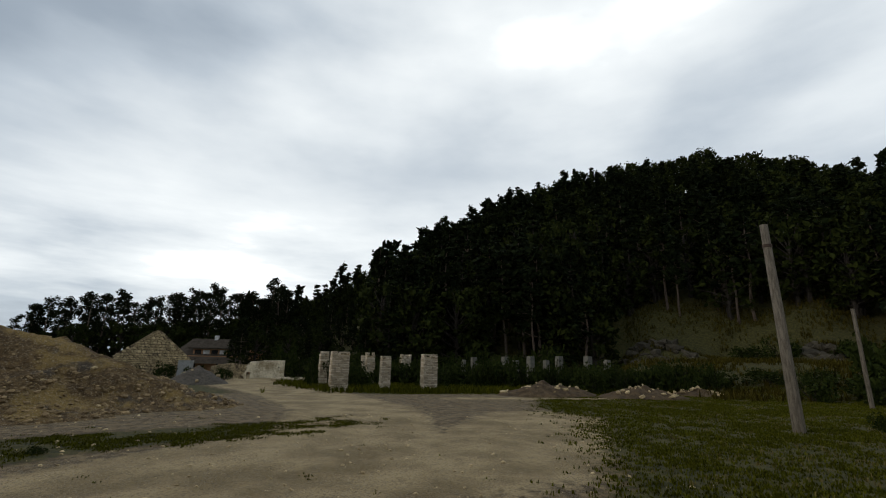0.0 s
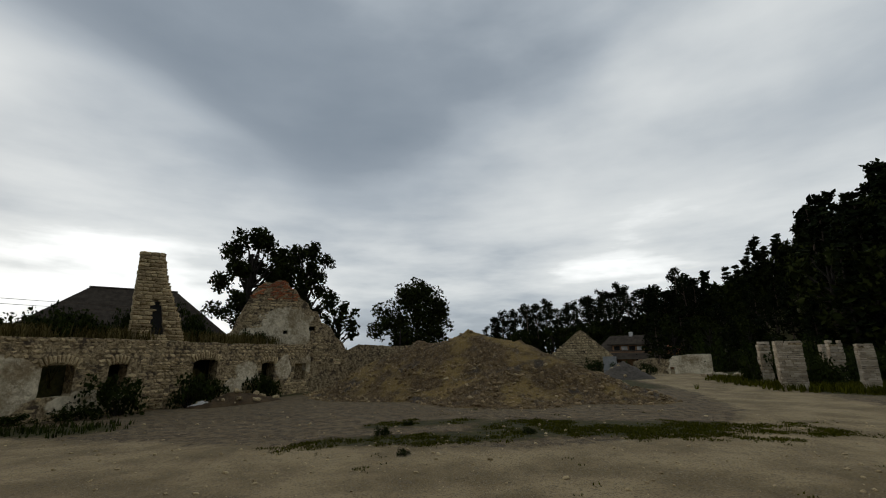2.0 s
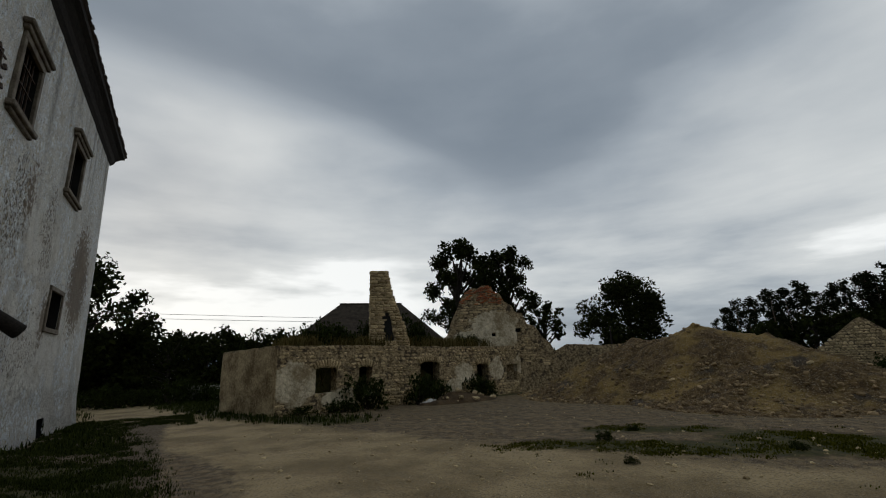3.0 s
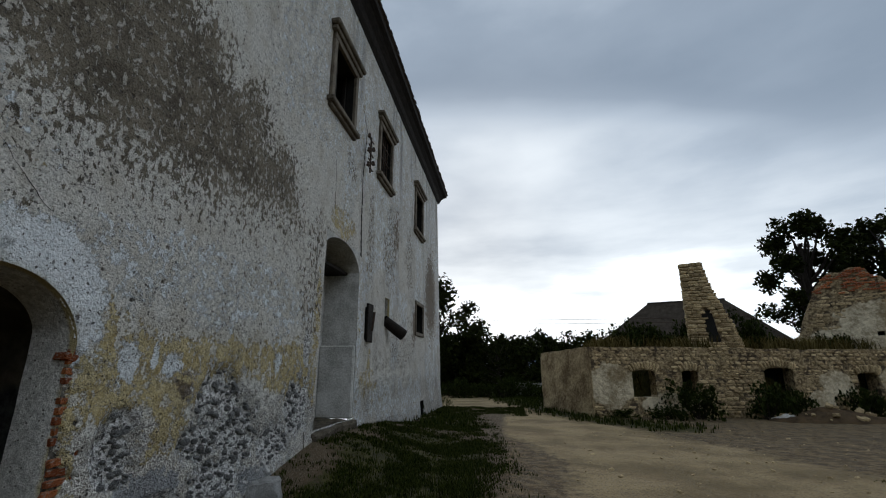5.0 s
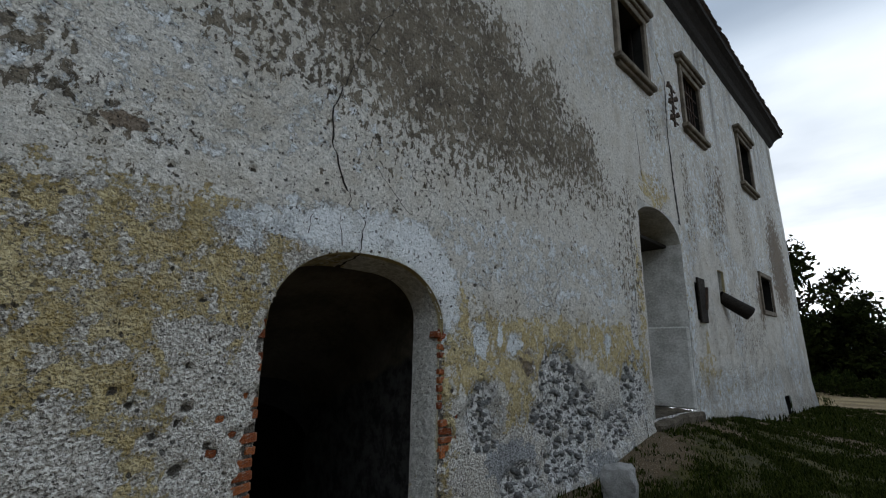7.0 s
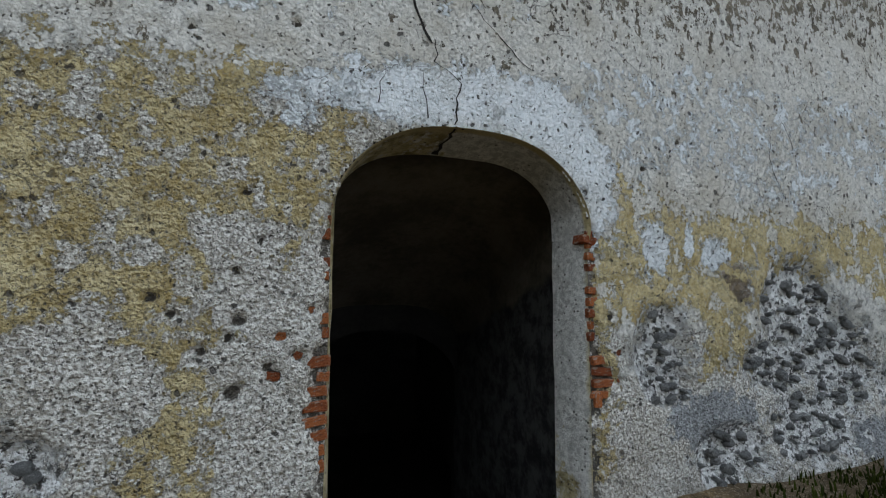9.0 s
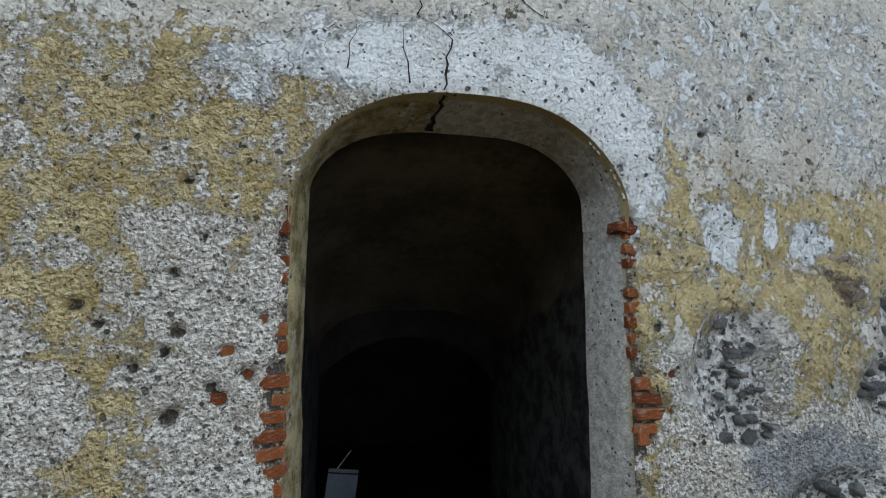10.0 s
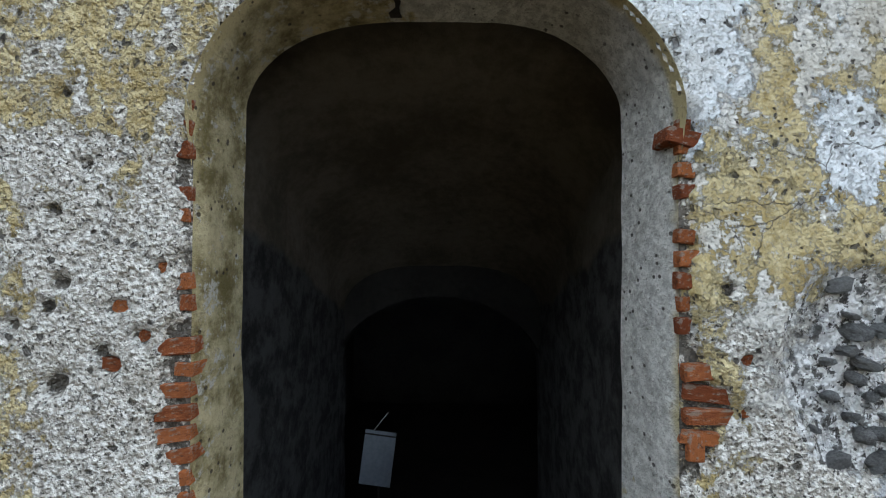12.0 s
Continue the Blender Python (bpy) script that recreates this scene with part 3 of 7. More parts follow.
def field(x, z, pts, soft=0.5):
    """How deep inside an outline: 0.5 on its edge, 1 well inside, 0 well outside."""
    d, inside = np.full(np.shape(x), 1e9), np.zeros(np.shape(x), bool)
    for (ax, az), (bx, bz) in zip(pts, pts[1:] + pts[:1]):
        ux, uz = bx - ax, bz - az
        k = np.clip(((x - ax) * ux + (z - az) * uz) / (ux * ux + uz * uz), 0, 1)
        d = np.minimum(d, np.hypot(x - ax - k * ux, z - az - k * uz))
        if az != bz:
            inside ^= ((az > z) != (bz > z)) & (x < ax + (z - az) * ux / uz)
    return np.clip(0.5 + np.where(inside, d, -d) / soft, 0, 1)


OCHRE_WEST = [(-4.6, 2.75), (-2.6, 2.62), (-2.02, 2.56), (-1.48, 2.53), (-1.29, 2.61), (-1.04, 2.61), (-0.98, 2.33), (-0.61, 2.46), (-0.68, 2.15), (-0.80, 1.75), (-1.07, 1.60), (-1.31, 1.60), (-1.33, 1.22),
              (-1.26, 0.90), (-1.25, 0.5), (-1.30, -0.3), (-1.68, -0.3), (-1.62, 0.58), (-1.6, 1.22), (-1.91, 1.30), (-3.2, 0.9), (-4.6, 1.2)]
OCHRE_EAST = [(1.14, 2.47), (1.24, 2.39), (1.27, 2.03), (1.72, 1.99), (2.85, 2.02), (3.6, 1.98), (4.83, 2.12), (5.5, 1.9), (5.4, 1.25), (4.6, 1.2), (3.9, 1.5), (3.28, 1.55), (2.62, 1.32), (2.40, 1.24), (2.45, 0.80), (1.86, 0.82),
              (1.83, 1.27), (1.40, 1.32), (1.10, 1.12), (1.06, 0.2), (0.96, 0.2), (0.96, 1.80), (1.16, 1.85), (1.20, 2.2)]
LIME_RING = [(-1.06, 2.45), (-0.98, 2.60), (-0.47, 2.74), (0.23, 2.83), (0.74, 2.80), (1.02, 2.58), (1.17, 2.35), (1.16, 1.89), (1.0, 1.70), (0.95, 1.86), (0.9, 2.05), (0.6, 2.3), (0.1, 2.36), (-0.35, 2.36), (-0.55, 2.44), (-0.90, 2.42)]


def wall_masks(x, z):
    n1, n2, n3 = fbm(x * 1.7, z * 1.7, 21, 5), fbm(x * 4.5, z * 4.5, 33, 4), fbm(x * 0.8, z * 0.8, 41, 4)
    def blob(cx, cz, rx, rz, k=0.9):
        d = np.hypot((x - cx) / rx, (z - cz) / rz) + (n1 - 0.5) * k + (n2 - 0.5) * 0.5
        return 1 - ss(d, 0.62, 1.08)
    def spot(cx, cz, rx, rz):
        return np.clip(1.1 - 0.6 * np.hypot((x - cx) / rx, (z - cz) / rz), 0, 1)
    most = lambda *v: np.maximum.reduce(v)
    ochre = most(field(x, z, OCHRE_WEST), field(x, z, OCHRE_EAST, 0.42))
    ochre = ochre - 0.45 * most(blob(-1.85, 2.1, 0.24, 0.26), blob(-1.15, 1.93, 0.14, 0.25), blob(-1.62, 1.60, 0.14, 0.1), blob(-1.15, 1.7, 0.3, 0.12), blob(-1.7, 0.95, 0.3, 0.25), blob(-2.3, 1.9, 0.25, 0.5))
    ochre = most(ochre, 0.7 * blob(5.62, 2.4, 0.16, 1.7, 0.8), 0.75 * blob(6.7, 4.75, 0.95, 0.42, 0.5), 0.7 * blob(8.95, 1.7, 0.14, 0.7), 0.55 * blob(8.7, 1.2, 0.9, 0.5, 1.3), 0.40 * ss(x, 5, 8) * ss(n3, 0.46, 0.66))
    lime = most(field(x, z, LIME_RING, 0.36), spot(1.53, 1.72, 0.14, 0.20), 0.95 * spot(1.85, 1.76, 0.05, 0.13), spot(2.10, 1.69, 0.15, 0.11), 0.9 * spot(4.3, 1.75, 0.10, 0.2), 0.9 * spot(-0.93, 2.40, 0.07, 0.15))
    lime = most(lime, 0.46 * blob(2.9, 2.65, 2.8, 0.7, 1.0), 0.50 * ss(x, 5.2, 7) * ss(n3, 0.36, 0.56), 0.40 * blob(-1.2, 3.4, 2.2, 0.6, 1.0), 0.42 * ss(z, 5.0, 6.2) * ss(x, 1.5, 4))
    foot = np.interp(x, (-3.2, -1.28, -0.83, -0.07, 0.46, 2.0, 3.6, 5.5), (4.7, 4.05, 3.9, 3.55, 3.25, 3.3, 3.6, 3.9))
    head = np.interp(x, (-2.0, 0.9, 1.85, 2.62, 3.5, 4.16, 4.5, 4.8), (6.2, 6.3, 6.2, 6.05, 5.75, 5.2, 4.85, 4.3))
    dark = 0.66 * np.clip((z - foot + 0.75) / 1.6, 0, 1) * np.clip((head - z) / 1.5 + 0.45 + 1.2 * (n1 - 0.5), 0, 1) * ss(x, -2.4, -0.5)
    dark = most(dark, 0.46 * blob(-0.6, 4.0, 1.0, 0.5, 1.0), 0.20 * ss(z, 2.5, 3.0) * (1 - ss(z, 4.2, 5.4)) * ss(x, -2, 0.6) * (1 - ss(x, 5.6, 6.2)))
    dark = most(dark, 0.40 * blob(5.3, 3.3, 0.6, 1.5), 0.45 * blob(-2.35, 3.15, 0.5, 0.35), 0.30 * blob(-1.75, 2.95, 0.5, 0.3), 0.42 * blob(8.7, 5.2, 0.4, 1.3, 0.8), 0.36 * blob(12.5, 2.4, 2.5, 1.2, 1.2), 0.42 * blob(10.8, 5.4, 0.9, 1.5, 1.2), 0.42 * blob(13.6, 5.6, 0.8, 1.6, 1.2), 0.40 * blob(7.0, 6.3, 0.6, 0.5))
    stone = most(spot(1.55, 1.0, 0.24, 0.30), spot(1.62, 0.75, 0.2, 0.14), spot(3.0, 1.25, 0.42, 0.42), spot(2.75, 0.85, 0.40, 0.2), 0.95 * spot(3.5, 0.85, 0.45, 0.45), spot(2.15, 0.22, 0.34, 0.22), spot(3.1, 0.35, 0.55, 0.28),
                 0.9 * spot(5.1, 1.05, 0.5, 0.5), 0.9 * spot(4.4, 0.55, 0.5, 0.35), 0.95 * spot(5.3, 1.95, 0.12, 0.35), spot(-3.0, 0.35, 0.8, 0.35), 0.8 * spot(-2.05, 0.62, 0.25, 0.2), 0.85 * spot(10.4, -0.05, 2.0, 0.3), 0.8 * spot(6.5, 0.6, 1.0, 0.25))
    stone = stone - 0.5 * (1 - ss(np.hypot((x - 0.125) / 1.08, (z - 0.8) / 1.2), 0.98, 1.06))
    coarse = np.clip(0.80 * (1 - ss(z, 2.25, 2.75)) * (1 - ss(x, -0.7, -0.2)) + 0.62 * (1 - ss(z, 0.3, 1.5)) + 0.30 * (1 - ss(z, 1.6, 3.2)), 0, 1)
    grey = 0.5 * (1 - ss(z + (n1 - 0.5) * 0.9, -0.1, 0.5)) * ss(x, 0.9, 1.6)
    runs = ss(fbm(x * 3.2, z * 0.35, 55, 4), 0.50, 0.72) * 0.8 * ss(z, 5.5, 10) + 0.30 * ss(fbm(x * 2.2 + z * 0.2, z * 0.45, 58, 4), 0.50, 0.72) * ss(x, 6, 9)
    streak = np.clip(np.maximum(grey, runs), 0, 1)
    cement = most(spot(2.0, 0.5, 0.42, 0.20), 0.8 * spot(3.9, 0.2, 0.6, 0.2))
    brown = most(0.8 * spot(-1.72, 2.96, 0.15, 0.06), 0.9 * spot(18.6, 4.9, 1.7, 2.0), 0.75 * spot(14.6, 3.2, 0.5, 0.9), 0.6 * spot(11.5, 6.0, 0.6, 1.2), 0.62 * spot(2.3, 1.45, 0.2, 0.22))
    return ochre, lime, dark, stone, coarse, streak, cement, brown


PITS = [(-0.94, 2.88, 0.035), (-1.45, 2.75, 0.03), (-1.15, 1.91, 0.035), (-1.55, 1.37, 0.035), (-1.32, 1.11, 0.035), (-1.16, 1.25, 0.05), (-0.96, 1.17, 0.04), (-0.87, 1.07, 0.04),
        (-1.18, 1.5, 0.03), (-0.98, 0.97, 0.05), (-1.18, 0.9, 0.06), (-1.46, 1.29, 0.03), (-1.07, 1.66, 0.025), (-0.81, 1.31, 0.03), (-1.2, 1.17, 0.03), (-1.02, 1.02, 0.035), (1.19, 1.0, 0.035),
        (1.18, 0.82, 0.025), (1.12, 1.24, 0.03), (1.45, 2.3, 0.03), (1.79, 2.53, 0.04), (4.2, 4.75, 0.13)]


def facade_panel(name, xs, zs, parent, holes=(), cut_arch=False):
    """One stretch of the front: a rough plastered skin, with its openings left out."""
    X, Z = np.meshgrid(xs, zs)
    if cut_arch:
        # draw the grid's lines on to the arch so that its edge is clean
        top = arch_top(X)
        near = (np.abs(Z - top) < 0.016) & (X > ARCH_L) & (X < ARCH_R)
        Z = np.where(near, top, Z)
    ochre, lime, dark, stone, coarse, streak, cement, brown = wall_masks(X, Z)
    fade = 1.0
    if cut_arch:
        fade = ss(X, xs[0], xs[0] + 0.4) * (1 - ss(X, xs[-1] - 0.3, xs[-1])) * (1 - ss(Z, zs[-1] - 0.3, zs[-1]))
    skin = 0.03 * (fbm(X * 0.9, Z * 0.9, 71, 3) - 0.5) + 0.02 * (fbm(X * 5, Z * 5, 72, 4) - 0.5) + 0.012 * coarse * (fbm(X * 16, Z * 16, 74, 3) - 0.5)
    gone = ss(stone, 0.35, 0.65)
    Yv = (skin + 0.045 * gone + 0.02 * gone * fbm(X * 9, Z * 9, 76, 3)) * fade
    pit = np.zeros_like(X)
    for px, pz, pr in PITS:
        d = np.hypot(X - px, (Z - pz) * 1.2) * (0.8 + 0.4 * lattice(X * 25, Z * 25, 8))
        pit = np.maximum(pit, 1 - ss(d, pr * 0.2, pr * 1.15))
    if cut_arch:
        Yv = Yv + 0.05 * pit
        Yv = Yv + 0.02 * np.exp(-np.clip(np.abs(Z - arch_top(X)), 0, 9) / 0.05) * ss(X, ARCH_L - 0.02, ARCH_L + 0.04) * (1 - ss(X, ARCH_R - 0.04, ARCH_R + 0.02))
        # plaster broken away along both edges of the arch
        side = np.where(X < 0, ARCH_L - X, X - ARCH_R)
        reach = 0.010 + 0.055 * lattice(Z * 13, X * 0 + (X > 0) * 5, 15) + 0.05 * (fbm(X * 20, Z * 20, 95, 2) - 0.5)
        reach = reach + 0.14 * np.exp(-((Z - 0.82) / 0.14) ** 2) * (X > 0) + 0.07 * np.exp(-((Z - 0.8) / 0.25) ** 2) * (X < 0)
        lost = (1 - ss(side, reach - 0.012, reach + 0.012)) * (side > -0.01) * (1 - ss(Z, 1.80, 1.90))
        Yv = Yv * (1 - lost) + 0.045 * lost
        pit = np.maximum(pit, lost * 0.62)
    # the foot of the wall swells out a little
    Yv = Yv - 0.10 * np.clip(0.6 - Z, 0, 1.2) * ss(X, 1.3, 2.5)
    nz, nx = X.shape
    i = np.arange(nx * nz).reshape(nz, nx)
    quads = np.stack([i[:-1, :-1], i[:-1, 1:], i[1:, 1:], i[1:, :-1]], -1).reshape(-1, 4)
    cx, cz = (X[:-1, :-1] + X[1:, 1:]).ravel() / 2, (Z[:-1, :-1] + Z[1:, 1:]).ravel() / 2
    keep = np.ones(len(quads), bool)
    for a, b, c, d in holes:
        keep &= ~((cx > a) & (cx < b) & (cz > c) & (cz < d))
    if cut_arch:
        keep &= ~((cx > ARCH_L) & (cx < ARCH_R) & (cz < arch_top(cx)))
    me = mesh_from(name, np.stack([lean(X, Z).ravel(), Yv.ravel(), Z.ravel()], -1), quads[keep].tolist(), M_WALL)
    set_colours(me, "paint", np.stack([ochre.ravel(), lime.ravel(), dark.ravel()], -1))
    set_colours(me, "wear", np.stack([np.clip(stone, 0, 1).ravel(), coarse.ravel(), streak.ravel()], -1))
    set_colours(me, "patch", np.stack([cement.ravel(), brown.ravel(), pit.ravel()], -1))
    return part_of(name, me, M_WALL, parent, "", True)


def lines(a, b, step, extra=()):
    v = set(np.round(np.linspace(a, b, max(2, int(round((b - a) / step)) + 1)), 4))
    return np.array(sorted(v | {round(e, 4) for e in extra if a <= e <= b}))


NICHE = (5.8, 7.9, 0.55, 4.38)
WINDOWS = [(5.55, 6.80, 7.15, 8.62), (9.15, 10.38, 7.10, 8.62), (14.40, 15.85, 7.08, 8.68)]
SMALL = [(8.46, 9.06, 2.32, 3.14), (10.27, 10.80, 2.80, 3.65), (14.80, 16.28, 2.98, 4.06), (15.85, 16.7, -0.42, 0.33)]
HOLES = [NICHE] + WINDOWS + SMALL
ex = [v for h in HOLES for v in h[:2]]
ez = [v for h in HOLES for v in h[2:]]
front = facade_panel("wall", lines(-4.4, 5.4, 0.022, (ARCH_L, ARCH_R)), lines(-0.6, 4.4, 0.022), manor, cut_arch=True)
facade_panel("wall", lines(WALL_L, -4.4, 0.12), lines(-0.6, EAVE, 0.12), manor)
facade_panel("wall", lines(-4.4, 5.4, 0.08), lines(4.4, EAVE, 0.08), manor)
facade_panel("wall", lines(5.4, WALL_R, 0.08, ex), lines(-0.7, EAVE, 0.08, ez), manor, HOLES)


def reveal(bm, x0, x1, z0, z1, depth, back=True):
    """The sides, head, sill and, if wanted, the back of an opening."""
    f = [bm.verts.new((x, 0.0, z)) for x, z in ((x0, z0), (x1, z0), (x1, z1), (x0, z1))]
    b = [bm.verts.new((x, depth, z)) for x, z in ((x0, z0), (x1, z0), (x1, z1), (x0, z1))]
    for k in range(4):
        bm.faces.new((f[k], f[(k + 1) % 4], b[(k + 1) % 4], b[k]))
    if back:
        bm.faces.new(b)
    return bm


def upper_window(rect, barred):
    x0, x1, z0, z1 = rect
    w = tagged(new("window"), "tall stone-framed upper window, dark and without glass")
    w.parent = manor
    # reveal coloured near-black for the dark inside
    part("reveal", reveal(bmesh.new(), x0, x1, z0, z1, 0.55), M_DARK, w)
    s = 0.15
    bm = box_bm(x0 - s, x0, -0.07, 0.02, z0, z1, 0.012)
    box_bm(x1, x1 + s, -0.07, 0.02, z0, z1, 0.012, bm)
    box_bm(x0 - s, x1 + s, -0.075, 0.02, z1, z1 + s, 0.012, bm)
    part("frame", bm, M_SURROUND, w, "weathered sandstone window surround")
    bm = box_bm(x0 - 0.32, x1 + 0.32, -0.20, 0.02, z1 + 0.26, z1 + 0.38, 0.03)
    box_bm(x0 - 0.25, x1 + 0.25, -0.13, 0.02, z1 + 0.15, z1 + 0.26, 0.02, bm)
    part("cornice", bm, M_SURROUND, w, "moulded stone cornice over the window")
    bm = box_bm(x0 - 0.24, x1 + 0.24, -0.15, 0.02, z0 - 0.12, z0, 0.02)
    box_bm(x0 - 0.16, x1 + 0.16, -0.08, 0.02, z0 - 0.20, z0 - 0.12, 0.015, bm)
    part("sill", bm, M_SURROUND, w, "moulded stone window sill")
    bm = box_bm(x0, x0 + 0.06, 0.2, 0.27, z0, z1)
    box_bm(x1 - 0.06, x1, 0.2, 0.27, z0, z1, 0, bm)
    box_bm((x0 + x1) / 2 - 0.04, (x0 + x1) / 2 + 0.04, 0.2, 0.27, z0, z1, 0, bm)
    part("casement", bm, M_TIMBER, w, "broken dark timber casement")
    if barred:
        for k in range(5):
            x = x0 + (k + 0.7) * (x1 - x0) / 5.6
            part("bar", box_bm(x - 0.013, x + 0.013, 0.05, 0.076, z0, z1), M_IRON, w)
        for k in range(3):
            z = z0 + (k + 0.6) * (z1 - z0) / 3.4
            part("bar", box_bm(x0, x1, 0.03, 0.05, z - 0.012, z + 0.012), M_IRON, w)


for k, r in enumerate(WINDOWS):
    upper_window(r, k == 1)


def lower_openings():
    for k, (x0, x1, z0, z1) in enumerate(SMALL):
        w = tagged(new("window"), "small dark opening low in the plastered wall")
        w.parent = manor
        # near-black reveals carry the darkness of the openings in their colour
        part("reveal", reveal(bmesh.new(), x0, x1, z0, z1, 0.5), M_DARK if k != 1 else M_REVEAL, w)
        if k == 2:
            bm = box_bm(x0 - 0.1, x1 + 0.12, -0.06, 0.02, z1, z1 + 0.14, 0.015)
            box_bm(x0 - 0.1, x1 + 0.12, -0.06, 0.02, z0 - 0.14, z0, 0.015, bm)
            box_bm(x0 - 0.1, x0, -0.05, 0.02, z0, z1, 0.01, bm)
            box_bm(x1, x1 + 0.12, -0.05, 0.02, z0, z1, 0.01, bm)
            part("frame", bm, M_SURROUND, w, "worn stone window frame")
        if k == 0:
            part("shutter", box_bm(x0 + 0.06, x1 - 0.1, -0.07, -0.02, z0 - 0.05, z1 + 0.1, 0.01), M_TIMBER, w, "charred hanging timber shutter")
            bm = box_bm(x1 - 0.06, x1 - 0.02, -0.12, -0.05, z0 + 0.2, z1 - 0.1, 0.005)
            bmesh.ops.rotate(bm, verts=bm.verts, cent=(x1, 0, z1), matrix=Matrix.Rotation(radians(18), 3, "Y"))
            part("stay", bm, M_IRON, w, "bent iron shutter stay")
    # a sheet-metal hood sticking out under the second opening
    part("flue_pipe", tapered(bmesh.new(), (10.40, 0.05, 3.0), (10.80, -0.46, 2.58), 0.15, 0.17, 18), M_TIMBER, manor, "black sheet-metal flue pipe jutting from the wall")


lower_openings()


def niche():
    """The tall arched door recess with its timber lintel."""
    x0, x1, z0, _ = NICHE
    w = tagged(new("doorway"), "tall arched door recess, walled up and plastered")
    w.parent = manor
    xs = np.linspace(x0, x1, 15)
    zt = 3.88 + 0.5 * np.sqrt(np.clip(1 - ((xs - 6.75) / 1.08) ** 2, 0, 1)) - 0.0
    bm = bmesh.new()
    # the plaster left standing above the arch
    lo = [bm.verts.new((x, 0.0, z)) for x, z in zip(xs, zt)]
    hi = [bm.verts.new((x, 0.0, 4.385)) for x in xs]
    li = [bm.verts.new((x, 0.85, z)) for x, z in zip(xs, zt)]
    for k in range(14):
        bm.faces.new((lo[k], lo[k + 1], hi[k + 1], hi[k]))
        bm.faces.new((li[k], li[k + 1], lo[k + 1], lo[k]))
    part("arch", bm, M_WASH, w)
    bm = bmesh.new()
    for x in (x0, x1):
        a = [bm.verts.new(p) for p in ((x, 0, z0), (x, 0.85, z0), (x, 0.85, 4.3), (x, 0, 4.3))]
        bm.faces.new(a)
    bm.faces.new([bm.verts.new(p) for p in ((x0, 0.85, z0), (x1, 0.85, z0), (x1, 0.85, 4.4), (x0, 0.85, 4.4))])
    part("jamb", bm, M_WASH, w)
    part("lintel", box_bm(x0, x1, 0.30, 0.85, 3.83, 3.90, 0.01), M_TIMBER, w, "dark timber lintel")
    bm = box_bm(x0 - 0.05, x1 + 0.1, -0.10, 0.85, z0 - 1.0, z0, 0.05)
    bmesh.ops.subdivide_edges(bm, edges=bm.edges[:], cuts=3, use_grid_fill=True)
    for v in bm.verts:
        v.co += Vector((noise.noise(v.co * 3), noise.noise(v.co * 3 + Vector((9, 0, 0))), noise.noise(v.co * 2.5))) * 0.12
    part("threshold", bm, plain("earthy_rubble", (0.035, 0.028, 0.019), (0.15, 0.125, 0.09), 4, dist=0.05), w, "broken stone threshold")
    part("ledge", box_bm(x1 - 0.12, x1 + 0.0, 0.003, 0.85, z0, 2.15, 0.03), M_WASH, w)


niche()


# each crack is a dark ribbon on the plaster, its inner shade as colour
def crack(pts, width, parent, seed):
    rnd = random.Random(seed)
    path = []
    for (ax, az), (bx, bz) in zip(pts, pts[1:]):
        n = max(2, int(math.hypot(bx - ax, bz - az) / 0.045))
        path += [(ax + (bx - ax) * k / n + rnd.uniform(-0.014, 0.014), az + (bz - az) * k / n + rnd.uniform(-0.01, 0.01)) for k in range(n)]
    path.append(pts[-1])
    bm = bmesh.new()
    prev = None
    for k, (x, z) in enumerate(path):
        w = width * rnd.uniform(0.35, 1.2) * (1 - 0.75 * k / len(path))
        y = float(0.03 * (fbm(np.array(x * 0.9), np.array(z * 0.9), 71, 3) - 0.5) + 0.02 * (fbm(np.array(x * 5.0), np.array(z * 5.0), 72, 4) - 0.5)) - 0.005
        row = [bm.verts.new((x - w, y, z)), bm.verts.new((x + w, y, z))]
        if prev:
            bm.faces.new((prev[0], prev[1], row[1], row[0]))
        prev = row
    part("crack", bm, M_CRACK, parent)


crack([(0.0, 2.41), (0.0, 2.5), (0.03, 2.70), (-0.06, 2.76), (-0.13, 2.80), (-0.13, 2.96)], 0.009, front, 1)
crack([(-0.10, 2.9), (-0.19, 2.95), (-0.32, 3.27), (-0.35, 3.62), (-0.20, 4.05), (-0.06, 4.39)], 0.011, front, 2)
crack([(-0.06, 4.39), (0.12, 4.75), (0.38, 5.17)], 0.008, manor, 12)
crack([(-0.17, 2.44), (-0.19, 2.56), (-0.21, 2.72)], 0.004, front, 3)
crack([(-0.47, 2.50), (-0.46, 2.62), (-0.44, 2.72)], 0.004, front, 4)
crack([(-0.10, 2.76), (-0.44, 2.73), (-0.84, 2.62), (-1.26, 2.60), (-1.7, 2.58), (-2.3, 2.62)], 0.004, front, 5)
crack([(0.52, 2.86), (0.40, 2.97), (0.24, 3.11), (0.02, 3.32), (-0.25, 3.45)], 0.006, front, 6)
crack([(3.05, 2.61), (2.97, 2.81), (2.80, 3.0)], 0.005, front, 7)
crack([(7.95, 4.3), (7.84, 5.2), (7.82, 6.28), (7.94, 7.78), (7.5, 8.3), (7.0, 8.5)], 0.06, manor, 8)
crack([(6.1, 4.9), (6.08, 5.67), (5.97, 6.15), (6.3, 6.4)], 0.02, manor, 9)
crack([(2.9, 2.2), (2.75, 2.5), (2.8, 2.8)], 0.006, front, 10)


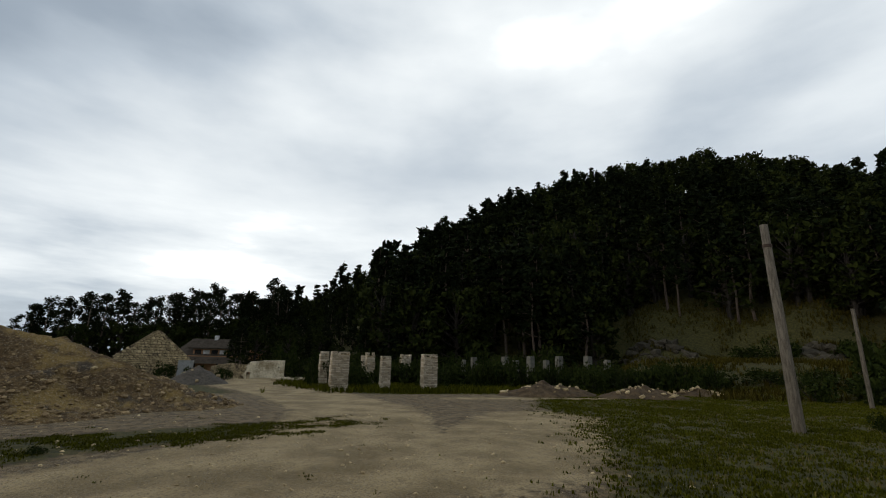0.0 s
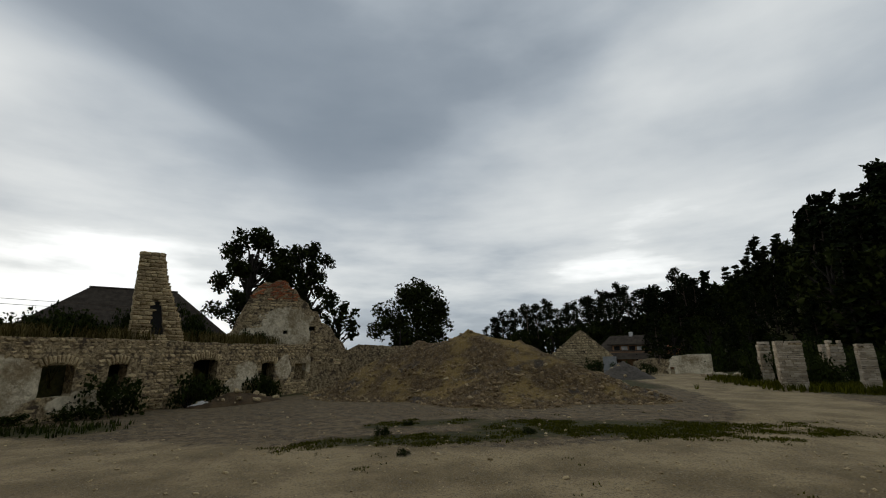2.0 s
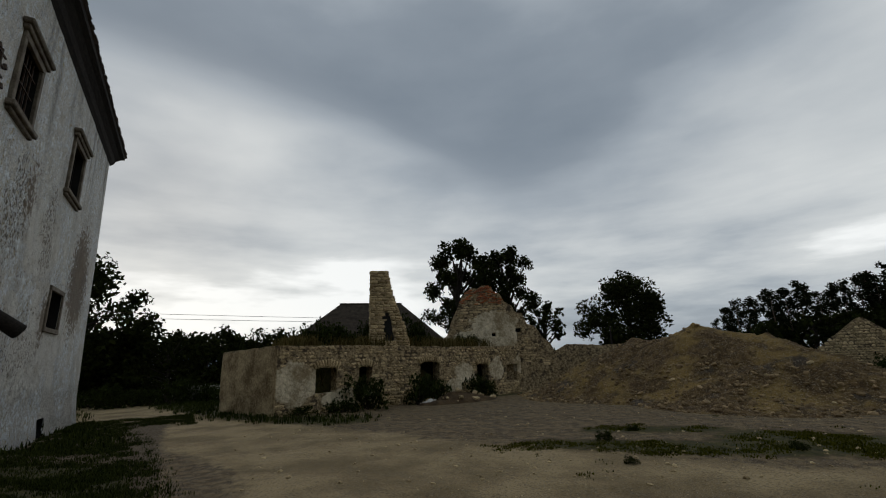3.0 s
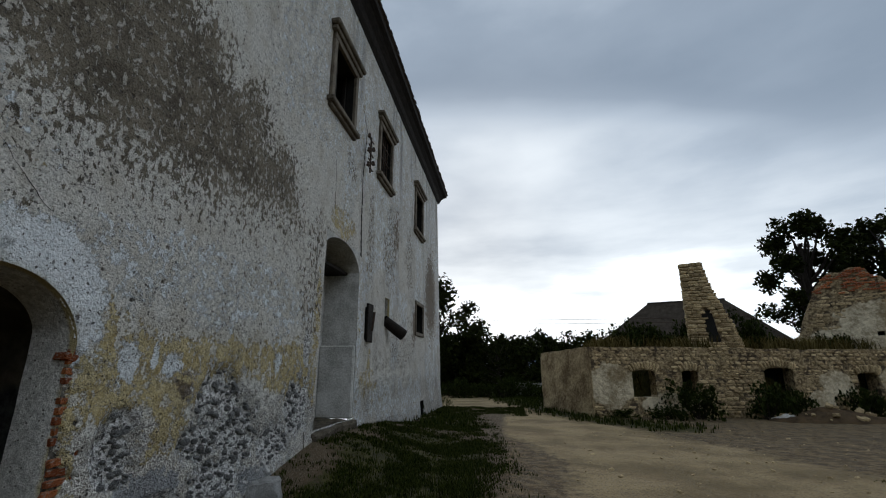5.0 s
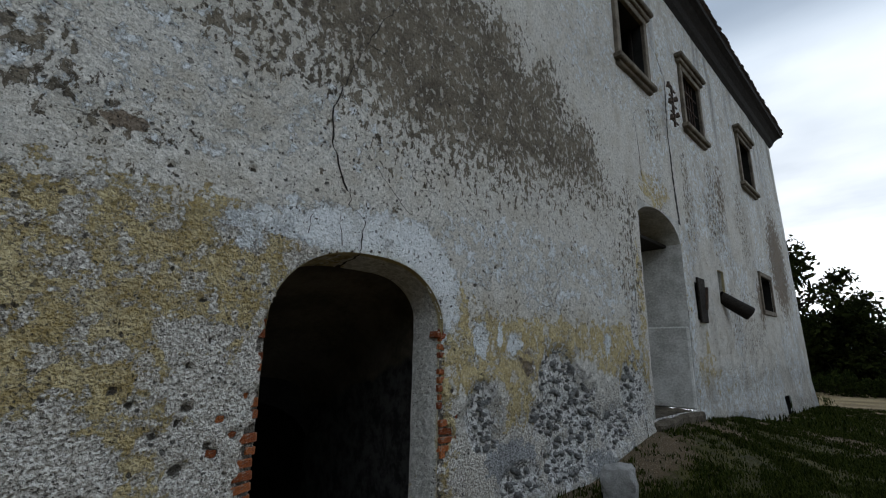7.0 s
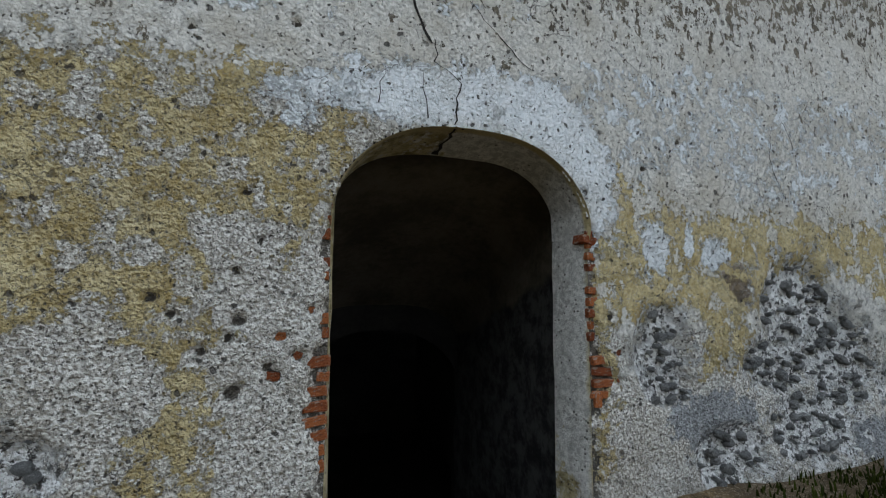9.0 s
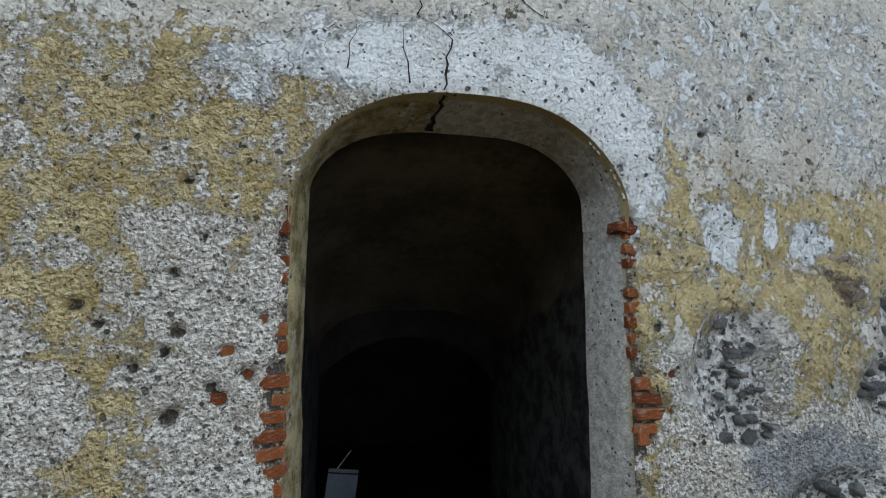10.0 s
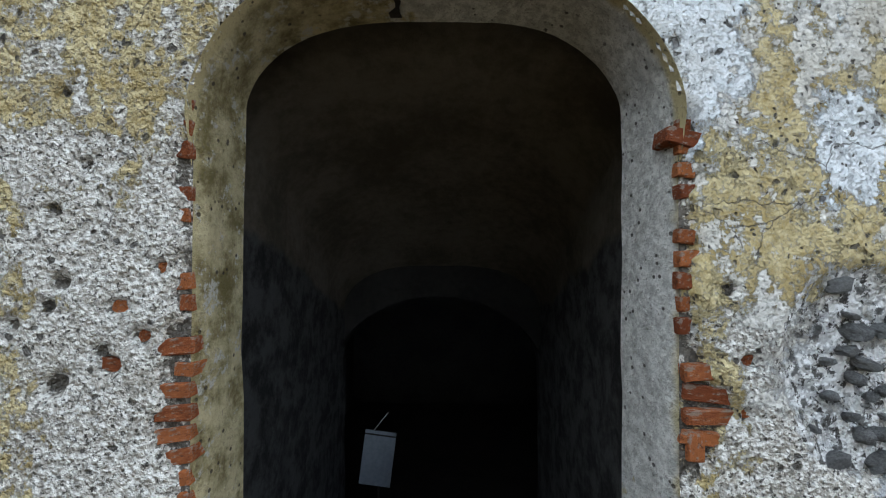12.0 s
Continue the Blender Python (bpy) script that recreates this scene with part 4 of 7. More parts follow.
def cellar_way():
    """The arched entrance: its reveal, and the vault that goes down into the dark."""
    way = tagged(new("cellar_passage"), "arched cellar entrance with a vaulted passage sinking into the dark")
    way.parent = manor
    n = 34
    def outline(y, inset, drop, foot):
        ang = np.linspace(0, 1, n)
        xs = 0.125 - (0.845 - inset) * np.cos(np.pi * ang)
        k = np.clip((xs - 0.125) / (0.845 - inset), -1, 1)
        f = min(1.0, max(0.0, y / 0.34))
        zs = 1.86 + 0.13 * f - drop + (0.55 - 0.185 * f) * np.clip(1 - np.abs(k) ** (2.6 + 0.6 * f), 0, 1) ** 0.62
        xs = xs - 0.055 * f * (k + 0.35)
        low = [(xs[0], z) for z in np.linspace(foot, zs[0] - 0.03, 14)]
        high = [(xs[-1], z) for z in np.linspace(zs[-1] - 0.03, foot, 14)]
        return [(x, y, z) for x, z in low + list(zip(xs, zs)) + high]
    def loft(rings, amp, seed):
        pts = np.array(rings)
        m, c, _ = pts.shape
        wob = fbm(pts[:, :, 1] * 5 + pts[:, :, 0] * 3, pts[:, :, 2] * 5, seed, 4) - 0.5
        pts[1:, :, 0] += (wob * amp)[1:]
        pts[1:, :, 2] += (wob * amp * 0.6)[1:]
        f = [(r * c + k, r * c + k + 1, (r + 1) * c + k + 1, (r + 1) * c + k) for r in range(m - 1) for k in range(c - 1)]
        return pts.reshape(-1, 3), f
    def behind_bricks(ring):
        return [(x, y + (0.05 if z < 1.82 else 0.0), z) for x, y, z in ring]
    v, f = loft([(behind_bricks if k == 0 else list)(outline(0.0 + 0.03 * min(k, 1) + 0.045 * k, -0.006 + 0.006 * min(k, 2), 0.004 * k, -0.6)) for k in range(8)], 0.035, 91)
    part_of("reveal", mesh_from("reveal", v, f, M_REVEAL), M_REVEAL, way, "worn ochre and white plaster arch reveal", True)
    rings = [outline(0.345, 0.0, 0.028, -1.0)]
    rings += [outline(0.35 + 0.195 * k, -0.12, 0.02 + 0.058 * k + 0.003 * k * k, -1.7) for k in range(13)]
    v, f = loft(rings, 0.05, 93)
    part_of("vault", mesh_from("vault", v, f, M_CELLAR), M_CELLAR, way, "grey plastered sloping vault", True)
    # the second, lower arch deep inside, its plaster coloured near-black for shade
    bm = bmesh.new()
    xs = np.linspace(-1.2, 1.4, 53)
    zt = np.where(np.abs(xs - 0.08) < 0.98, 0.22 + 0.75 * np.sqrt(np.clip(1 - ((xs - 0.08) / 0.98) ** 2, 0, 1)), -1.8)
    for y in (2.62, 2.95):
        lo = [bm.verts.new((x, y, z)) for x, z in zip(xs, zt)]
        hi = [bm.verts.new((x, y, 2.2)) for x in xs]
        for k in range(52):
            bm.faces.new((lo[k], lo[k + 1], hi[k + 1], hi[k]))
        if y < 2.7:
            prev = lo
        else:
            for k in range(52):
                bm.faces.new((prev[k], prev[k + 1], lo[k + 1], lo[k]))
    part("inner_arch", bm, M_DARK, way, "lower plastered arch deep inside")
    # steps take the earth colour already darkened for shade
    bm = bmesh.new()
    for k in range(9):
        box_bm(-1.1, 1.35, 0.30 + 0.28 * k, 2.9 if k > 7 else 0.60 + 0.28 * k, -2.4, -0.14 - 0.17 * k, 0.015, bm)
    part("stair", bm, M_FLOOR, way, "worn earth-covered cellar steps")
    # the cellar room beyond, closed on all sides and coloured near-black for darkness
    bm = bmesh.new()
    box_bm(-2.0, 2.2, 2.95, 8.5, -2.0, 1.2, 0, bm)
    gone = [q for q in bm.faces if abs(q.calc_center_median().y - 2.95) < 0.01]
    bmesh.ops.delete(bm, geom=gone, context="FACES")
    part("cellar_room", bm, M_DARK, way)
    part("threshold", box_bm(-0.8, 1.05, -0.25, 0.34, -0.7, -0.10, 0.03), M_RUBBLE, way, "worn stone threshold")


cellar_way()


def soffit_crack():
    rnd = random.Random(4)
    bm, prev = bmesh.new(), None
    for k in range(12):
        y = 0.0 + 0.027 * k
        f = min(1.0, y / 0.34)
        x, z, w = -0.0 - 0.05 * f + rnd.uniform(-0.012, 0.012), 2.405 - 0.085 * f - 0.012, rnd.uniform(0.006, 0.014) + (0.012 if k > 9 else 0)
        row = [bm.verts.new((x - w, y, z)), bm.verts.new((x + w, y, z))]
        if prev:
            bm.faces.new((prev[0], prev[1], row[1], row[0]))
        prev = row
    part("crack", bm, M_CRACK, front)


soffit_crack()


def shell():
    """The rest of the house: far end, back, added liners for a dark inside, roof."""
    bm = bmesh.new()
    for pts in (((WALL_L, 0), (WALL_L, 12)), ((WALL_L, 12), (WALL_R, 12)), ((WALL_R, 12), (WALL_R, 0))):
        (ax, ay), (bx, by) = pts
        q = [(ax, ay, -0.7), (bx, by, -0.7), (float(lean(np.array(bx), np.array(EAVE))), by, EAVE), (float(lean(np.array(ax), np.array(EAVE))), ay, EAVE)]
        bm.faces.new([bm.verts.new(p) for p in q])
    part("wall", bm, M_WASH, manor)
    # unseen near-black wall and slab added to keep light out of the house
    part("light_block_wall", box_bm(WALL_L + 0.1, 19.8, 0.95, 1.05, 2.6, EAVE), M_DARK, manor)
    part("light_block_slab", box_bm(WALL_L + 0.1, 20.2, 0.06, 11.9, EAVE - 0.3, EAVE - 0.05), M_DARK, manor)
    roof = tagged(new("roof"), "dark tiled roof with deep black eaves")
    roof.parent = manor
    x0, x1 = WALL_L - 0.5, 21.15
    bm = bmesh.new()
    a = [bm.verts.new(p) for p in ((x0, -0.42, 11.0), (x1, -0.42, 11.0), (17.0, 6.0, 15.4), (x0, 6.0, 15.4))]
    b = [bm.verts.new(p) for p in ((x0, 12.42, 11.0), (x1, 12.42, 11.0))]
    bm.faces.new(a)
    bm.faces.new((a[3], a[2], b[1], b[0]))
    bm.faces.new((a[1], b[1], a[2]))
    part("covering", bm, M_TILE, roof)
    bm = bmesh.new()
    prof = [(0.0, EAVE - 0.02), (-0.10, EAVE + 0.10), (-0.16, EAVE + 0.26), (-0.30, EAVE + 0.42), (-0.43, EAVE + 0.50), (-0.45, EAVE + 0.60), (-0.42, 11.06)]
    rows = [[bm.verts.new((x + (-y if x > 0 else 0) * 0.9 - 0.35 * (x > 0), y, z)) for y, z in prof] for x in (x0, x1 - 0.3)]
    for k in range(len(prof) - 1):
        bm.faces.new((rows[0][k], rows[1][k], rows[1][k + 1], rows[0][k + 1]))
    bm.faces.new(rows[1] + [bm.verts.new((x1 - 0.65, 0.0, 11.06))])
    part("soffit", bm, M_TIMBER, roof, "near-black timber cove under the eaves")
    tile = brick_mesh("tile_end", M_TILE, 5)
    n = int((x1 - x0) / 0.21)
    for k in range(n):
        piece("tile", tile, roof, (x0 + 0.1 + k * 0.21, -0.43 + random.uniform(-0.02, 0.02), 11.10 + random.uniform(-0.012, 0.012)), (0.19, 0.16, 0.05), (radians(-32), 0, random.uniform(-0.03, 0.03)))
    bracket = tagged(new("wire_bracket"), "rusty iron wire bracket with insulators on the wall")
    bracket.parent = manor
    part("post", box_bm(7.78, 7.82, -0.2, -0.16, 6.5, 7.5), M_IRON, bracket)
    for k in range(5):
        z = 6.6 + 0.2 * k
        part("arm", box_bm(7.6, 8.0, -0.2, -0.17, z, z + 0.025), M_IRON, bracket)
        bm = bmesh.new()
        bmesh.ops.create_cone(bm, cap_ends=True, segments=8, radius1=0.05, radius2=0.03, depth=0.1)
        o = part("insulator", bm, M_IRON, bracket)
        o.location = (7.6 + 0.4 * (k % 2), -0.19, z + 0.06)


shell()

# ---- the ruin across the yard ----
def jitter_wall(name, a, b, z0, tops, thick, parent, material, holes=(), plaster=(), step=0.14, label=""):
    """A rough wall from a to b with an uneven broken top; openings are cut right through it."""
    a, b = Vector((*a, 0)), Vector((*b, 0))
    along = (b - a).normalized()
    out = Vector((along.y, -along.x, 0))
    length = (b - a).length
    us = lines(0, length, step, [h for q in holes for h in q[:2]])
    zmax = max(z for _, z in tops)
    zs = lines(z0, zmax, step, [h for q in holes for h in q[2:]])
    U, Z = np.meshgrid(us, zs)
    cap = np.interp(U, [t[0] for t in tops], [t[1] for t in tops]) + 0.10 * (fbm(U * 2.4 + a.x, U * 0 + a.y, 13, 3) - 0.5)
    Zc = np.minimum(Z, cap)
    cover = np.zeros_like(U)
    for cu, cz, ru, rz in plaster:
        d = np.hypot((U - cu) / ru, (Z - cz) / rz) + (fbm(U * 2.1, Z * 2.1, 17) - 0.5) * 0.9
        cover = np.maximum(cover, 1 - ss(d, 0.75, 1.05))
    push = 0.05 * (fbm(U * 1.2, Z * 1.2, 19) - 0.5) + 0.05 * (fbm(U * 4.5, Z * 4.5, 23) - 0.5) + 0.035 * cover
    nz, nu = U.shape
    i = np.arange(nu * nz).reshape(nz, nu)
    keep = np.ones((nz - 1, nu - 1), bool)
    cu, cz = (U[:-1, :-1] + U[1:, 1:]) / 2, (Z[:-1, :-1] + Z[1:, 1:]) / 2
    for h in holes:
        keep &= ~((cu > h[0]) & (cu < h[1]) & (cz > h[2]) & (cz < h[3]))
    keep &= (Z[:-1, :-1] < cap[:-1, :-1] - 0.005) | (Z[:-1, 1:] < cap[:-1, 1:] - 0.005)
    verts, faces = [], []
    base = np.array([a.x, a.y])
    for side in (0, 1):
        d = push if side == 0 else -thick - push
        P = np.stack([base[0] + along.x * U + out.x * d, base[1] + along.y * U + out.y * d, Zc], -1).reshape(-1, 3)
        verts.append(P)
    off = nu * nz
    for r in range(nz - 1):
        for k in range(nu - 1):
            if not keep[r, k]:
                continue
            q = (i[r, k], i[r, k + 1], i[r + 1, k + 1], i[r + 1, k])
            faces.append(q)
            faces.append(tuple(off + v for v in q[::-1]))
            for (rr, kk), e in (((r - 1, k), (q[1], q[0])), ((r + 1, k), (q[3], q[2])), ((r, k - 1), (q[0], q[3])), ((r, k + 1), (q[2], q[1]))):
                if not (0 <= rr < nz - 1 and 0 <= kk < nu - 1) or not keep[rr, kk]:
                    faces.append((e[0], e[1], off + e[1], off + e[0]))
    me = mesh_from(name, np.concatenate(verts), faces, material)
    flat = np.concatenate([cover.ravel(), cover.ravel()])
    set_colours(me, "coat", np.stack([flat, flat * 0, flat * 0], -1))
    return part_of(name, me, material, parent, label)


def ruin_material(name, low=(0.31, 0.235, 0.135), high=(0.78, 0.68, 0.49)):
    g = Graph(name)
    coat, _, _ = g.attr("coat")
    mid, big = g.noise(9, 5, 0.65), g.noise(1.1, 4)
    cell = g.cells(4.6)
    c = g.mix(g.step(mid, 0.35, 0.65), (0.14, 0.097, 0.05), (0.50, 0.385, 0.225))
    c = g.mix(g.step(g.noise(3.2, 7, 0.72), 0.50, 0.60), c, (0.085, 0.063, 0.042))
    c = g.mix(g.step(coat, 0.3, 0.7), c, g.mix(g.step(g.calc("ADD", g.calc("MULTIPLY", big, 0.6), g.calc("MULTIPLY", mid, 0.4)), 0.36, 0.62), low, high))
    return g.done(c, 0.95, g.calc("ADD", mid, cell), 0.03)


M_RUIN = ruin_material("ruined_mortar_and_plaster")
STONES = [rock_mesh("field_stone", M_FIELD, 100 + k, 0.05, 0.72, 2) for k in range(6)]
STONE_REST = [rock_mesh("field_stone_rest", M_FIELD_ISLE, 100 + k, 0.24, 0.85) for k in range(4)]


def lay_stones(parent, a, b, z0, top_of, holes, plaster, limit, course=0.17, proud=0.02, seed=1, share=1.0):
    """Courses of field stones along a wall's face; the first ones are pieces, the rest is joined."""
    rnd = random.Random(seed)
    a, b = Vector((*a, 0)), Vector((*b, 0))
    along = (b - a).normalized()
    out = Vector((along.y, -along.x, 0))
    turn = math.atan2(along.y, along.x)
    length = (b - a).length
    count, rest_v, rest_f = 0, [], []
    z = z0
    while z < 9:
        h = course * rnd.uniform(0.55, 1.3)
        u, any_here = rnd.uniform(0, 0.2), False
        while u < length:
            w = rnd.uniform(0.11, 0.40)
            cu, cz = u + w / 2, z + h / 2
            u += w + 0.015
            if cz + h * 0.4 > top_of(cu) or u > length:
                continue
            any_here = True
            if any(q[0] - 0.1 < cu < q[1] + 0.1 and q[2] - 0.03 < cz < q[3] + 0.05 for q in holes):
                continue
            if any(math.hypot((cu - p[0]) / p[2], (cz - p[1]) / p[3]) < 0.95 + rnd.uniform(-0.15, 0.15) for p in plaster) or rnd.random() > share:
                continue
            at = a + along * cu + out * (proud - 0.07 + rnd.uniform(-0.015, 0.025)) + Vector((0, 0, cz))
            size = (w * 1.06, 0.2, h * rnd.uniform(0.8, 1.2))
            if count < limit:
                piece("stone", STONES[rnd.randrange(6)], parent, at, size, (rnd.uniform(-0.05, 0.05), rnd.uniform(-0.06, 0.06), turn + rnd.uniform(-0.04, 0.04)))
            else:
                m = Matrix.LocRotScale(at, Euler((0, rnd.uniform(-0.06, 0.06), turn)), Vector(size))
                src = STONE_REST[rnd.randrange(4)]
                n0 = len(rest_v)
                rest_v += [m @ v.co for v in src.vertices]
                rest_f += [tuple(n0 + k for k in p.vertices) for p in src.polygons]
            count += 1
        z += h + 0.01
        if not any_here and z > 1:
            break
    if rest_v:
        tagged(part_of("stonework", mesh_from("stonework", rest_v, rest_f, M_FIELD_ISLE), M_FIELD_ISLE, parent), kind="stuff")


RA, RB = (17.0, -6.9), (19.75, -24.6)
ruin = thing("ruined_building", "roofless ruin of field stone with crumbling plaster and empty openings", "ruin")
R_HOLES = [(1.64, 2.6, 0.46, 1.52), (3.7, 4.35, 0.62, 1.5), (7.1, 8.3, -0.45, 1.6), (10.95, 11.8, 0.15, 1.4), (13.3, 14.2, 0.4, 1.32)]
R_TOPS = [(0, 2.46), (5, 2.44), (9, 2.36), (13, 2.36), (15.5, 2.45), (16.6, 2.75), (17.2, 2.5), (17.6, 2.0), (17.9, 1.3)]
R_PLASTER = [(0.7, 0.9, 1.3, 0.85), (3.0, 0.25, 1.4, 0.45), (10.0, 1.0, 0.75, 0.6), (12.5, 1.1, 0.6, 0.75), (15.6, 1.3, 1.6, 0.9), (9.3, 0.2, 0.6, 0.6)]
rw = jitter_wall("wall", RA, RB, -0.7, R_TOPS, 0.55, ruin, M_RUIN, R_HOLES, R_PLASTER, 0.13, "field stone wall with patches of pale plaster")
lay_stones(rw, RA, RB, -0.4, lambda u: float(np.interp(u, [t[0] for t in R_TOPS], [t[1] for t in R_TOPS])), R_HOLES, R_PLASTER, 285, 0.13, 0.0, seed=4, share=0.8)
jitter_wall("wall", (22.2, -5.3), RA, -0.8, [(0, 2.35), (5.4, 2.46)], 0.5, ruin, ruin_material("damp_brown_plaster", (0.18, 0.122, 0.06), (0.54, 0.415, 0.24)), (), [(2.7, 0.9, 4.5, 2.2)], 0.2, "plastered end wall streaked with damp")
# the gable that still stands behind
GA, GB = (22.1, -16.9), (18.0, -23.1)
G_TOPS = [(0, 2.5), (0.85, 3.1), (1.1, 3.9), (1.6, 4.9), (1.75, 5.3), (2.1, 5.7), (2.4, 6.0), (2.75, 5.95), (3.2, 6.18), (3.7, 6.05), (3.85, 5.7), (4.2, 5.6), (4.45, 5.1), (4.9, 4.85), (5.1, 4.4), (5.55, 4.3), (5.75, 3.7), (6.3, 3.5), (6.6, 2.9), (7.1, 2.5), (7.43, 1.7)]
M_GABLE = ruin_material("gable_mortar_and_plaster")
G_PL = [(3.9, 3.35, 1.7, 1.3), (2.7, 2.6, 2.0, 0.9)]
gw = jitter_wall("gable", GA, GB, -0.3, G_TOPS, 0.5, ruin, M_GABLE, [(3.6, 3.85, 3.0, 3.2), (5.05, 5.4, 3.2, 3.45)], G_PL, 0.12, "broken gable with white plaster and red brick at its crown")
lay_stones(gw, GA, GB, 1.2, lambda u: float(np.interp(u, [t[0] for t in G_TOPS], [t[1] for t in G_TOPS])) - 0.65, [(3.6, 3.85, 3.0, 3.2), (5.05, 5.4, 3.2, 3.45)], G_PL, 120, 0.16, 0.0, seed=6, share=0.6)
gd = (Vector((*GB, 0)) - Vector((*GA, 0))).normalized()
# near-black plates added behind the gable's holes so no sky shows through
for u, z in ((3.72, 3.1), (5.22, 3.32)):
    bm = box_bm(-0.3, 0.3, -0.04, 0.04, -0.3, 0.3)
    ob = part("hole_backing", bm, M_DARK, ruin)
    ob.matrix_basis = Matrix.Translation(Vector((*GA, z)) + gd * u - Vector((gd.y, -gd.x, 0)) * 0.62) @ Matrix.Rotation(math.atan2(gd.y, gd.x), 4, "Z")
gb = brick_mesh("gable_brick", M_BRICK, 3)
rnd = random.Random(12)
d = (Vector((*GB, 0)) - Vector((*GA, 0))).normalized()
for row in range(15):
    z = 5.0 + row * 0.078
    for k in range(15):
        u = 1.3 + k * 0.24 + (row % 2) * 0.12
        if z < float(np.interp(u, [t[0] for t in G_TOPS], [t[1] for t in G_TOPS])) - 0.02 and rnd.random() < 0.12 + 0.05 * row + (0.3 if u > 4.0 else 0.0):
            p = Vector((*GA, 0)) + d * u + Vector((d.y, -d.x, 0)) * rnd.uniform(-0.03, 0.01)
            piece("brick", gb, gw, (p.x, p.y, z), (0.225, 0.16, 0.066), (0, rnd.uniform(-0.03, 0.03), math.atan2(d.y, d.x)))
# near-black boxes added behind the ruin's openings to darken them
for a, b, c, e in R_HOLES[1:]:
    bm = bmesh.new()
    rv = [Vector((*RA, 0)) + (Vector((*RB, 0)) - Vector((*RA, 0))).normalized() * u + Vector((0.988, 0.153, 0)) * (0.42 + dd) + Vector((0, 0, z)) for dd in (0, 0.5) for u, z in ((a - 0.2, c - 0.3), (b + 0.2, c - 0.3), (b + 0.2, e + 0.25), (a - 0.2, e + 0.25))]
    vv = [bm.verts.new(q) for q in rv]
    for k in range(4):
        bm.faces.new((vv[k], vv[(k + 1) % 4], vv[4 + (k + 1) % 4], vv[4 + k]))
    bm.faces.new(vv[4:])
    part("dark_backing", bm, M_DARK, ruin)
# back walls of the same ruin and the long low wall beyond the heap
jitter_wall("wall", (19.75, -24.6), (15.2, -29.2), -0.5, [(0, 2.0), (0.8, 2.45), (3, 2.3), (5, 2.35), (6.4, 1.9)], 0.5, ruin, M_RUIN, (), (), 0.16, "low broken field stone wall")


def voussoirs():
    """Stones set on edge in low relieving arches over the openings."""
    rnd = random.Random(41)
    a, b = Vector((*RA, 0)), Vector((*RB, 0))
    along = (b - a).normalized()
    out = Vector((along.y, -along.x, 0))
    turn = math.atan2(along.y, along.x)
    for u0, u1, z0, z1 in R_HOLES[:4]:
        mid, half = (u0 + u1) / 2, (u1 - u0) / 2 + 0.12
        n = int(half * 2 / 0.12)
        for k in range(n):
            t = (k + 0.5) / n * 2 - 1
            at = a + along * (mid + t * half) + out * 0.015 + Vector((0, 0, z1 + 0.20 - 0.16 * t * t))
            piece("arch_stone", STONES[rnd.randrange(6)], rw, at, (0.105, 0.16, rnd.uniform(0.28, 0.36)), (0, t * 0.5, turn))


voussoirs()


def crumpled_sheet():
    t = thing("plastic_sheet", "crumpled white plastic sheet lying on the rubble", "rubbish", (16.7, -13.7, float(terrain(16.7, -13.7)) + 0.02))
    xs = np.linspace(-0.45, 0.45, 19)
    X, Y = np.meshgrid(xs, xs * 0.8)
    Z = 0.42 * fbm(X * 4, Y * 4, 47, 4) * np.clip(1.1 - np.hypot(X, Y) * 1.7, 0.05, 1)
    i = np.arange(X.size).reshape(X.shape)
    q = np.stack([i[:-1, :-1], i[:-1, 1:], i[1:, 1:], i[1:, :-1]], -1).reshape(-1, 4)
    m = plain("dirty_white_plastic", (0.45, 0.42, 0.38), (0.78, 0.76, 0.72), 4, 0.5, 0.005)
    part_of("sheet", mesh_from("sheet", np.stack([X.ravel(), Y.ravel(), Z.ravel()], -1), q.tolist(), m), m, t)


crumpled_sheet()


